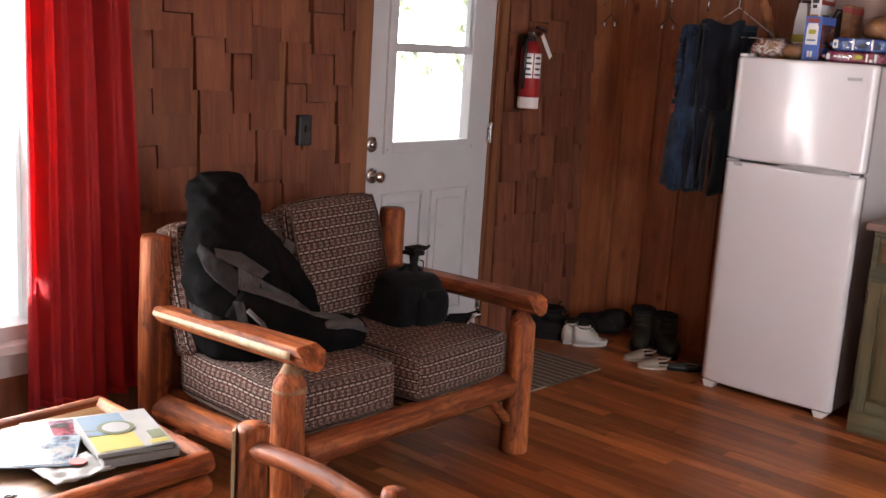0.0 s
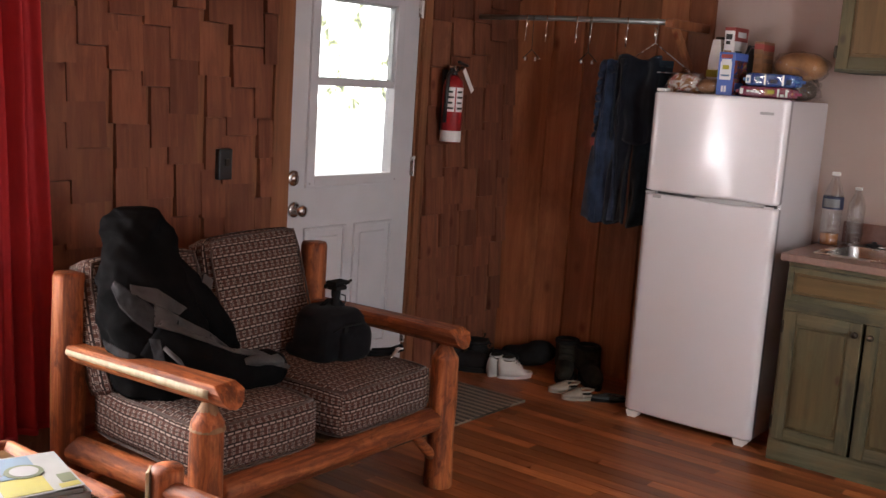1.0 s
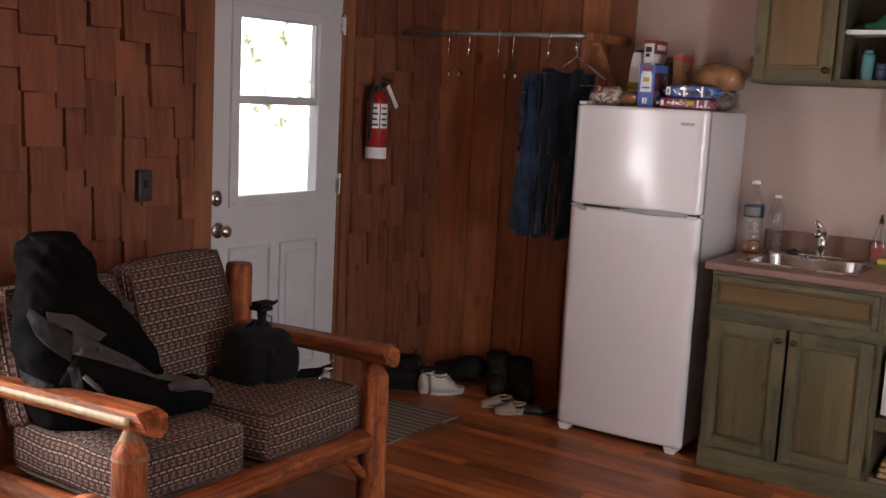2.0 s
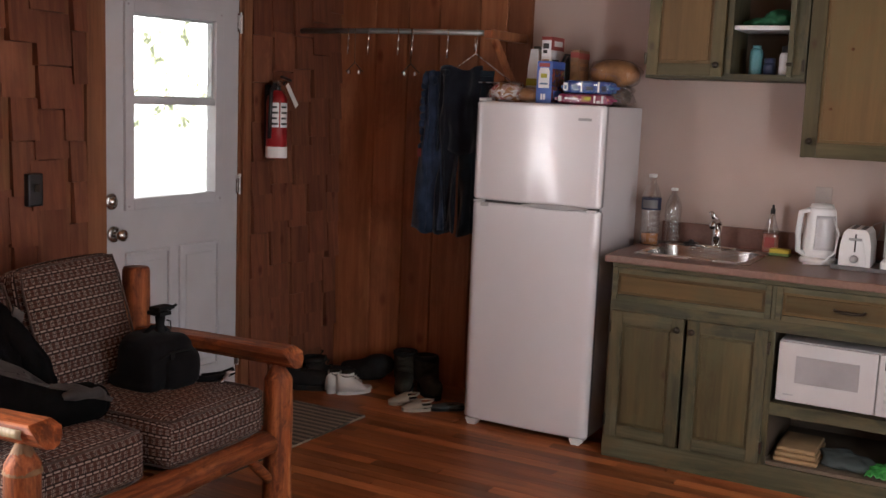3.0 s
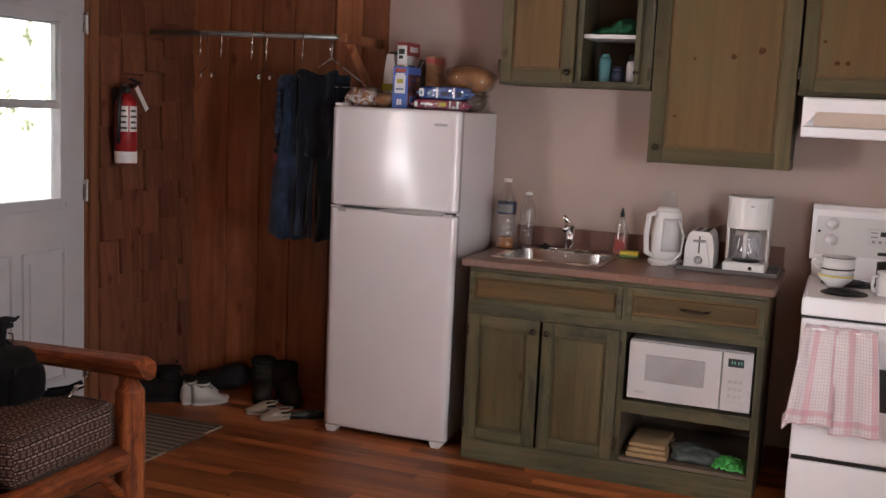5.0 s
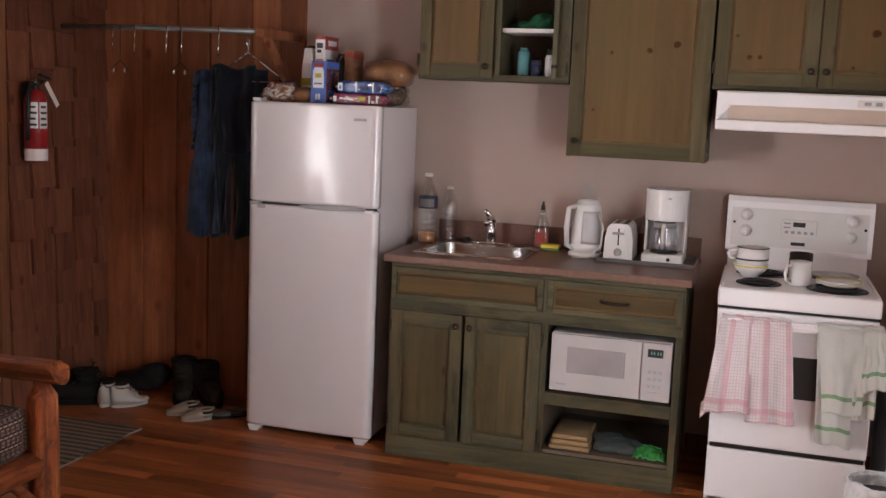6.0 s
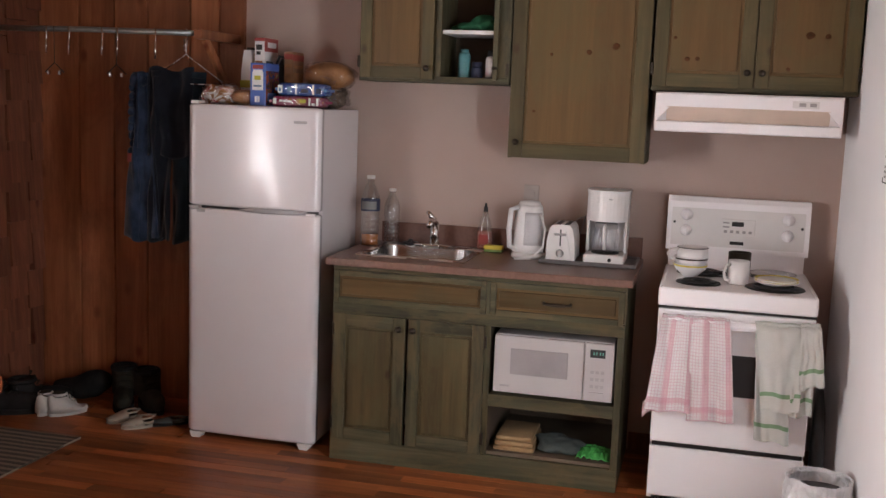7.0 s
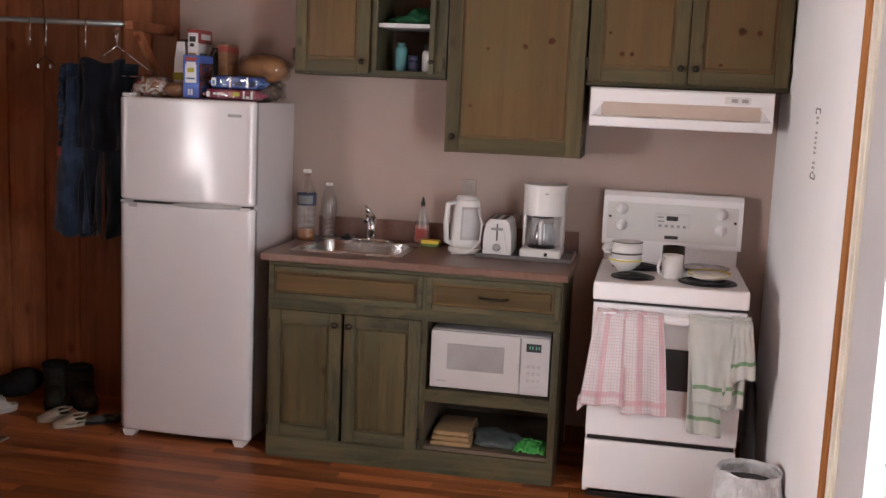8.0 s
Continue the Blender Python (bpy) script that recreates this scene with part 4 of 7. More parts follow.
part("pocket", blob((0.800, -2.150, 0.545), (0.040, 0.070, 0.055), 6.0, 0.06, 12, 6), BAGM, bag, "", True)
part("zip", tube([(0.806, -2.245, 0.605), (0.815, -2.20, 0.622), (0.822, -2.13, 0.622), (0.815, -2.07, 0.605)], 0.0035, 6), MATT, bag, "", True)
part("side_strap", slab(lambda u, v: (0.818 + 0.003 * u, -2.205 + 0.022 * v, 0.50 + 0.12 * u), 6, 3, 0.004), MATT, bag)
part("handle", tube([(0.71, -2.22, 0.675), (0.72, -2.19, 0.70), (0.73, -2.15, 0.698), (0.735, -2.12, 0.67)], 0.008, 8), BAGM, bag, "", True)
part("strap", tube([(0.80, -2.07, 0.50), (0.83, -2.03, 0.492), (0.86, -1.985, 0.498), (0.885, -1.945, 0.51), (0.865, -1.925, 0.515), (0.84, -1.96, 0.50), (0.80, -2.02, 0.495)], [0.014, 0.014, 0.012, 0.009, 0.009, 0.010, 0.013], 8), BAGM, bag, "", True)
part("buckle", tube([(0.90, -2.035, 0.492), (0.885, -1.99, 0.502), (0.878, -1.965, 0.51)], [0.004, 0.006, 0.007], 8), STEEL, bag, "small grey metal clasp", True)
part("luggage_tag", box(0.872, 0.892, -1.975, -1.945, 0.512, 0.516, 0.001), LABELW, bag, "small white tag")
tri = thing("tripod_head", (0.735, -2.165, 0.67), "small black tripod head standing in the camera bag", "tripod")
part("column", tube([(0.735, -2.165, 0.66), (0.735, -2.165, 0.70), (0.735, -2.165, 0.735)], [0.019, 0.014, 0.018], 12), MATT, tri, "", True)
part("plate", box(0.705, 0.77, -2.20, -2.145, 0.742, 0.758, 0.004), MATT, tri)
part("clamp", box(0.71, 0.762, -2.195, -2.12, 0.759, 0.772, 0.004), MATT, tri)
part("lever", tube([(0.745, -2.13, 0.755), (0.755, -2.105, 0.772)], 0.005, 8), MATT, tri, "", True)
part("loop", tube([(0.745, -2.145, 0.72), (0.75, -2.13, 0.715), (0.75, -2.128, 0.69), (0.742, -2.14, 0.672)], 0.003, 6), BLACK, tri, "", True)

# ---- side table with magazines ----
table = thing("side_table", (1.0, -3.8, 0), "low rustic log side table with an oak top", "table")
TX0, TX1, TY0, TY1, TZ = 0.72, 1.225, -4.25, -3.435, 0.465
part("tabletop", box(TX0 + 0.03, TX1 - 0.03, TY0 + 0.03, TY1 - 0.03, TZ - 0.035, TZ - 0.004, 0.004), OAK, table)
part("edge_log", log((TX1, TY0, TZ - 0.022), (TX1, TY1 + 0.01, TZ - 0.022), 0.030, 0.030, 51), LOGY, table, "", True)
part("edge_log", log((TX0, TY0, TZ - 0.022), (TX0, TY1 + 0.01, TZ - 0.022), 0.030, 0.030, 52), LOGY, table, "", True)
part("edge_log", log((TX0, TY1, TZ - 0.022), (TX1, TY1, TZ - 0.022), 0.029, 0.029, 53), LOGX, table, "", True)
part("edge_log", log((TX0, TY0, TZ - 0.022), (TX1, TY0, TZ - 0.022), 0.029, 0.029, 54), LOGX, table, "", True)
part("apron_log", log((TX1, TY0 + 0.03, TZ - 0.085), (TX1, TY1 + 0.005, TZ - 0.085), 0.026, 0.026, 55), LOGY, table, "", True)
part("apron_log", log((TX0 + 0.03, TY1, TZ - 0.085), (TX1 - 0.02, TY1, TZ - 0.085), 0.026, 0.026, 56), LOGX, table, "", True)
for i, (x, y) in enumerate(((TX1 - 0.05, TY1 - 0.05), (TX0 + 0.05, TY1 - 0.05), (TX1 - 0.05, TY0 + 0.05), (TX0 + 0.05, TY0 + 0.05))):
    part("leg", log((x, y, 0), (x, y, TZ - 0.04), 0.03, 0.03, 60 + i), LOG, table, "", True)


def booklet(name, x, y, w, d, h, z, angle, cover, label, blocks, curl=0.0, group="magazines on the table"):
    """A magazine lying flat: cover, page block and printed fields on top."""
    at = thing(name, (x, y, z), label, "magazine", group)
    m = Matrix.Translation((x, y, z)) @ Matrix.Rotation(radians(angle), 4, "Z")
    part("page_block", turn(box(-w / 2 + 0.002, w / 2 - 0.002, -d / 2 + 0.002, d / 2 - 0.002, 0.001, h - 0.001), m), LEAF, at)
    bm = slab(lambda u, v: m @ Vector(((u - 0.5) * w, (v - 0.5) * d, h + curl * u * u * v * v)), 8, 8, 0.0012)
    part("cover", bm, cover, at)
    for (u0, u1, v0, v1, mat) in blocks:
        f = slab(lambda u, v: m @ Vector(((u0 + (u1 - u0) * u - 0.5) * w, (v0 + (v1 - v0) * v - 0.5) * d, h + 0.0016 + curl * ((u0 + (u1 - u0) * u) * (v0 + (v1 - v0) * v)) ** 2)), 4, 4, 0.0008)
        part("printed_field", f, mat, at)
    return at


ZT = TZ + 0.008
booklet("magazine", 1.065, -3.565, 0.26, 0.19, 0.022, ZT, -14, LEAF, "thick glossy magazine with a green cover", [(0.03, 0.97, 0.04, 0.96, MAGG)])
booklet("magazine", 1.055, -3.57, 0.265, 0.185, 0.012, ZT + 0.023, -17, LEAF, "glossy magazine with a yellow and pale blue cover", [(0.58, 0.97, 0.03, 0.62, MAGY), (0.04, 0.57, 0.03, 0.62, MAGB), (0.34, 0.57, 0.03, 0.62, MAGG), (0.62, 0.84, 0.78, 0.97, MAGG), (0.86, 0.97, 0.72, 0.97, MAGY)], 0.008)
cover_art = [o for o in bpy.data.objects if o.name == "magazine.001"][0]
part("cover_emblem", lathe([(0, 0), (0.046, 0), (0.046, 0.0006), (0, 0.0006)], (1.035, -3.575, ZT + 0.0385), 28), MAGG, cover_art, "round printed emblem")
part("cover_emblem", lathe([(0, 0), (0.034, 0), (0.034, 0.0006), (0, 0.0006)], (1.035, -3.575, ZT + 0.0395), 28), LEAF, cover_art)
booklet("leaflet", 0.90, -3.64, 0.17, 0.20, 0.006, ZT, -20, LEAF, "open pale leaflet with a small photo", [(0.10, 0.92, 0.34, 0.94, FLOWERS)])
booklet("brochure", 0.985, -3.775, 0.19, 0.215, 0.004, ZT + 0.007, -34, MAGB, "pale blue brochure with a landscape picture", [(0.04, 0.96, 0.04, 0.96, PHOTO)])
booklet("leaflet", 0.86, -3.86, 0.20, 0.15, 0.005, ZT, -25, LEAF, "white folded leaflet on the table", [(0.1, 0.9, 0.1, 0.4, MAGB)])
pk = thing("paper_packet", (1.13, -3.73, ZT), "clear plastic packet with a red sticker", "packet")
part("sheet", slab(lambda u, v: (1.06 + 0.13 * u, -3.82 + 0.15 * v, ZT + 0.006 + 0.008 * noise.noise(Vector((u * 5, v * 5, 2)))), 14, 14, 0.002), LEAF, pk, "", True)
part("sticker", lathe([(0, 0.0), (0.020, 0.0), (0.020, 0.003), (0, 0.003)], (1.115, -3.725, ZT + 0.012)), REDP, pk)
kc = thing("key_chain", (1.19, -3.95, ZT), "small bunch of dark metal chain", "chain")
for k in range(12):
    a = k * 0.9
    x, y = 1.175 + 0.006 * k * math.cos(a) * 0.5, -3.93 + 0.02 * math.sin(a * 1.3) - 0.006 * k
    ringp = [(x + 0.010 * math.cos(t * 0.785), y + 0.010 * math.sin(t * 0.785), ZT + 0.004 + 0.004 * math.sin(t * 0.785 + k)) for t in range(9)]
    part("link", tube(ringp, 0.0022, 6, cap=False), BRASS, kc, "", True)

# ---- log chair in front of the sofa ----
chair = thing("log_chair", (1.65, -3.7, 0), "rustic peeled-log chair with a bowed rail", "chair")
CA, CB = (1.41, -3.44), (1.90, -3.455)
part("back_post", log((*CA, 0), (*CA, 0.598), 0.040, 0.038, 71), LOG, chair, "", True)
part("back_post", log((*CB, 0), (*CB, 0.604), 0.034, 0.030, 72), LOG, chair, "", True)
bow = [(CA[0] + (CB[0] - CA[0]) * f, CA[1] + (CB[1] - CA[1]) * f, 0.540 + 0.016 * math.sin(math.pi * f)) for f in [i / 10 for i in range(11)]]
part("top_rail", tube(bow, [0.027, 0.026, 0.025] + [0.023] * 6 + [0.021, 0.018], 14, wobble=0.2, seed=5), LOGX, chair, "bowed log rail", True)
# Flat sawn face whose pale colour also holds the rim light.
part("sawn_face", turn(box(-0.005, 0.004, -0.026, 0.026, 0.02, 0.590, 0.003), Matrix.Translation((CA[0] - 0.029, CA[1] - 0.025, 0)) @ Matrix.Rotation(radians(41), 4, "Z")), LITCUT, chair, "flat sawn face of the post, paled for its lit edge")
part("lower_rail", log((CA[0], CA[1], 0.30), (CB[0], CB[1], 0.30), 0.024, 0.024, 74), LOGX, chair, "", True)
for i, (x, y) in enumerate(((1.43, -3.92), (1.88, -3.93))):
    part("front_leg", log((x, y, 0), (x, y, 0.40), 0.034, 0.034, 75 + i), LOG, chair, "", True)
part("side_rail", log((1.415, -3.44, 0.36), (1.43, -3.92, 0.36), 0.024, 0.024, 78), LOGY, chair, "", True)
part("side_rail", log((1.895, -3.455, 0.36), (1.88, -3.93, 0.36), 0.024, 0.024, 79), LOGY, chair, "", True)
part("seat", box(1.40, 1.91, -3.93, -3.46, 0.385, 0.41, 0.008), OAK, chair)

# ---- curtain ----
curt = thing("curtain", (0.11, -3.13, 0.2), "long bright red gathered window curtain", "curtain")


def drape(u, v):
    z = 0.215 + 2.0 * v + 0.012 * math.sin(u * 9)
    y = -3.335 + 0.44 * u ** 1.1 - 0.12 * (v - 0.05) * u
    fold = 0.62 * math.sin(u * 2 * math.pi * 4.3 + 1.9 * math.sin(u * 7) + 0.3 * math.sin(v * 4 + u * 5)) + 0.38 * math.sin(u * 2 * math.pi * 9.7 + 2.3 * math.sin(u * 5 + v))
    return (0.110 + 0.050 * fold * (0.7 + 0.3 * v) + 0.012 * noise.noise(Vector((u * 11, v * 3, 1))), y, z)


part("panel", slab(drape, 170, 24, 0.003), CURTAIN, curt, "", True)
part("hem", slab(lambda u, v: Vector(drape(u, 0.012 * v)) + Vector((0.002, 0, 0)), 130, 2, 0.005), CURTAIN, curt, "", True)
rod = thing("curtain_rod", (0.1, -3.5, 2.2), "thin dark curtain rod above the window", "curtain rod")
part("rod", tube([(0.105, -4.4, 2.2), (0.105, -2.85, 2.2)], 0.010, 10), BRASS, rod, "", True)
for y in (-4.3, -2.9):
    part("bracket", box(0.0, 0.10, y - 0.008, y + 0.008, 2.188, 2.20), BRASS, rod)

# outlet on the shakes
sw = thing("wall_switch", (0.02, -2.10, 1.12), "dark brown switch plate on the shake wall", "switch")
part("plate", box(0.020, 0.046, -2.140, -2.070, 1.060, 1.185, 0.006), BLACK, sw)
part("toggle", box(0.046, 0.056, -2.112, -2.094, 1.115, 1.145, 0.003), BRASS, sw)


# ---- coat rail and hanging clothes ----
RY, RZ = -0.40, 1.842
rail = thing("coat_rail", (0.5, RY, RZ), "grey metal pipe rail on a wooden bracket for hangers", "coat rail")
part("pipe", tube([(0.022, RY, RZ), (0.5, RY, RZ + 0.002), (1.085, RY, RZ - 0.004)], 0.013, 12), PIPE, rail, "", True)
part("bracket_arm", box(1.085, 1.125, -0.43, -0.02, RZ - 0.03, RZ + 0.012, 0.004), PANEL, rail, "wooden bracket arm")
part("bracket_brace", turn(box(-0.012, 0.012, -0.018, 0.018, -0.22, 0.22, 0.003), Matrix.Translation((1.105, -0.20, RZ - 0.17)) @ Matrix.Rotation(radians(48), 4, "X")), PANEL, rail, "wooden brace")


def hook(x, tilt=0.0, drop=0.10):
    at = thing("hanger_hook", (x, RY, RZ - 0.1), "thin silvery hanger hook on the coat rail", "hanger", "hooks on the rail")
    part("wire", tube([(x - 0.012, RY + 0.012, RZ - 0.006), (x - 0.012, RY, RZ + 0.014), (x, RY - 0.014, RZ + 0.014), (x + 0.004, RY - 0.017, RZ - 0.02), (x + tilt, RY - 0.016, RZ - drop)], 0.0028, 6), CHROME, at, "", True)
    part("shank", tube([(x + 0.002, RY - 0.017, RZ - 0.045), (x + tilt, RY - 0.016, RZ - drop)], 0.0045, 8), CHROME, at, "", True)


for hx in (0.32, 0.44, 0.612, 0.692):
    hook(hx, 0.0, 0.115)


def clip_hanger(x):
    at = thing("clip_hanger", (x, RY, RZ - 0.2), "dark trouser hanger with two small chrome clips", "hanger", "clip hangers")
    part("bar", tube([(x - 0.05, RY - 0.01, RZ - 0.20), (x, RY - 0.01, RZ - 0.155), (x + 0.05, RY - 0.01, RZ - 0.20)], 0.003, 6), BRASS, at, "", True)
    part("stem", tube([(x, RY - 0.01, RZ - 0.155), (x, RY - 0.012, RZ + 0.012)], 0.0018, 6), BRASS, at, "", True)
    for s in (-1, 1):
        part("clip", box(x + s * 0.03 - 0.007, x + s * 0.03 + 0.007, RY - 0.02, RY - 0.005, RZ - 0.212, RZ - 0.192, 0.003), CHROME, at)


clip_hanger(0.36)
clip_hanger(0.685)


def wire_hanger(x, y, z, half, yaw, drop):
    at = thing("wire_hanger", (x, y, z), "bent steel wire clothes hanger", "hanger", "wire hangers")
    c, s = math.cos(yaw), math.sin(yaw)
    pts = [(0, z + 0.012), (0.012, z + 0.004), (0.0, z - 0.09), (0.0, z - 0.10), (half, z - 0.1 - drop), (half * 0.98, z - 0.112 - drop), (-half, z - 0.112 - drop), (-half, z - 0.1 - drop), (0, z - 0.10)]
    part("wire", tube([(x + a * c, y + a * s, h) for a, h in pts], 0.0022, 6), STEEL, at, "", True)
    part("hook_sleeve", tube([(x, y - 0.012, z - 0.03), (x, y - 0.012, z - 0.085)], 0.0055, 8), CHROME, at, "", True)


hook(0.886, 0.0, 0.125)
wire_hanger(1.035, RY - 0.006, RZ, 0.20, radians(-10), 0.12)


def trousers(x0, x1, y, z0, z1, mat, seed, label, flare=0.03):
    at = thing("trousers", ((x0 + x1) / 2, y, z0), label, "trousers", "trousers on hangers")

    def skin(side):
        def f(u, v):
            z = z0 + (z1 - z0) * v
            wide = 1 + flare * 6 * (1 - v) * abs(u - 0.5)
            x = (x0 + x1) / 2 + (x1 - x0) * (u - 0.5) * wide
            wave = 0.016 * math.sin(u * 8 + seed + 1.6 * math.sin(v * 3 + seed)) * (1.15 - 0.6 * v) + 0.022 * noise.noise(Vector((u * 4, v * 5, seed)))
            return (x, y + side * (0.022 * math.sin(math.pi * min(1, max(0, u))) + 0.004) + wave, z + 0.012 * math.sin(u * 7 + seed) * (1 - v))
        return f
    part("front_cloth", slab(skin(-1), 36, 40, 0.003), mat, at, "", True)
    part("back_cloth", slab(skin(1), 36, 40, 0.003), mat, at, "", True)
    part("waistband", slab(lambda u, v: Vector(skin(-1)(u, 0.965 + 0.035 * v)) + Vector((0, -0.003, 0)), 36, 3, 0.004), mat, at, "", True)
    part("seam", tube([Vector(skin(-1)(0.5, v / 12)) + Vector((0, -0.002, 0)) for v in range(0, 12)], 0.0028, 6), mat, at, "", True)
    return at


trousers(0.790, 0.862, RY - 0.035, 0.885, 1.655, DENIM, 1.0, "faded blue jeans hanging folded on a hanger", 0.55)
trousers(0.85, 0.965, RY - 0.015, 0.885, 1.665, DENIMD, 2.4, "dark blue jeans hanging folded on a hanger")
trousers(0.955, 1.115, RY + 0.03, 0.875, 1.665, DENIMT, 4.1, "dark teal trousers hanging folded beside the fridge")
shirt = thing("dark_shirt", (0.93, RY - 0.045, 1.28), "short dark shirt hung over the jeans", "shirt")
part("front_cloth", slab(lambda u, v: (0.868 + 0.20 * u + 0.006 * math.sin(v * 9), RY - 0.050 + 0.05 * u + 0.014 * math.sin(u * 11 + 2 * v) * (1.1 - 0.5 * v) + 0.012 * noise.noise(Vector((u * 5, v * 5, 7))), 1.275 + 0.40 * v + 0.012 * math.sin(u * 8)), 36, 24, 0.003), DENIMD, shirt, "", True)
part("side_seam", tube([(0.872, RY - 0.054, 1.28 + 0.033 * k) for k in range(12)], 0.003, 6), DENIMT, shirt, "", True)
waist = thing("gathered_waistband", (0.80, RY - 0.035, 1.30), "bunched denim waistband with ruffled edge on a hanger", "clothes")
part("bunch", blob((0.815, RY - 0.03, 1.62), (0.040, 0.04, 0.040), 2.2, 0.35, 24, 3), DENIM, waist, "", True)
for k in range(9):
    part("ruffle", blob((0.787 + 0.006 * math.sin(k * 2.1), RY - 0.045, 1.585 - 0.036 * k), (0.017, 0.022, 0.020), 2.2, 0.4, 34, k), DENIM, waist, "", True)
part("tag", box(0.772, 0.800, RY - 0.066, RY - 0.060, 1.245, 1.285, 0.002), REDP, waist, "small red-brown label")

# fire extinguisher on the west wall
ext = thing("fire_extinguisher", (0.09, -0.69, 1.2), "red fire extinguisher with white labels hung on the wall", "fire extinguisher")
EX, EY = 0.095, -0.690
part("cylinder", lathe([(0, 0.0), (0.045, 0.0), (0.052, 0.008), (0.052, 0.275), (0.047, 0.305), (0.03, 0.325), (0.02, 0.335), (0, 0.335)], (EX, EY, 1.20)), RED, ext, "", True)
part("label_band", lathe([(0.0525, 0.0), (0.0532, 0.001), (0.0532, 0.054), (0.0525, 0.055)], (EX, EY, 1.205)), LABELW, ext, "white paper band")


def wrap(a0, a1, z0, z1, r, mat, name):
    part(name, slab(lambda u, v: (EX + r * math.cos(a0 + (a1 - a0) * u), EY + r * math.sin(a0 + (a1 - a0) * u), z0 + (z1 - z0) * v), 10, 2, 0.001), mat, ext)


for (a0, a1) in ((-1.55, -0.72), (-0.58, 0.25)):
    wrap(a0, a1, 1.355, 1.475, 0.0535, LABELW, "instruction_label")
    for k in range(4):
        wrap(a0 + 0.08, a1 - 0.1 - 0.1 * (k % 2), 1.367 + 0.027 * k, 1.377 + 0.027 * k, 0.0542, INK, "printed_bar")
part("neck", lathe([(0.017, 0), (0.017, 0.03), (0.012, 0.034), (0, 0.034)], (EX, EY, 1.533)), BLACK, ext, "", True)
part("valve_body", box(EX - 0.018, EX + 0.022, EY - 0.02, EY + 0.02, 1.555, 1.582, 0.005), STEEL, ext)
part("lever", turn(box(-0.010, 0.010, -0.075, 0.02, -0.006, 0.006, 0.003), Matrix.Translation((EX + 0.01, EY + 0.035, 1.598)) @ Matrix.Rotation(radians(190), 4, "Z") @ Matrix.Rotation(radians(10), 4, "X")), BLACK, ext, "black squeeze lever")
part("carry_handle", tube([(EX, EY - 0.03, 1.565), (EX, EY + 0.03, 1.56), (EX + 0.005, EY + 0.06, 1.575)], 0.007, 8), BLACK, ext, "", True)
part("hose", tube([(EX, EY - 0.02, 1.56), (EX + 0.01, EY - 0.06, 1.53), (EX + 0.01, EY - 0.066, 1.43), (EX, EY - 0.058, 1.30)], 0.010, 10), BLACK, ext, "", True)
part("tag", turn(box(-0.001, 0.001, -0.013, 0.013, -0.135, 0.0, 0.0), Matrix.Translation((EX + 0.05, EY + 0.012, 1.565)) @ Matrix.Rotation(radians(38), 4, "X")), LABELW, ext, "white inspection tag")
part("bracket", box(0.034, 0.045, EY - 0.02, EY + 0.02, 1.25, 1.56), BLACK, ext)

# ---- rug and shoes ----
rug = solo("rug", slab(lambda u, v: (0.14 + 0.53 * u + 0.03 * v, -1.77 + 1.02 * v, 0.005 + 0.003 * noise.noise(Vector((u * 4, v * 5, 0)))), 14, 24, 0.009, 0.53, 1.02), RUG, "grey and brown striped woven rug by the door", "rug")


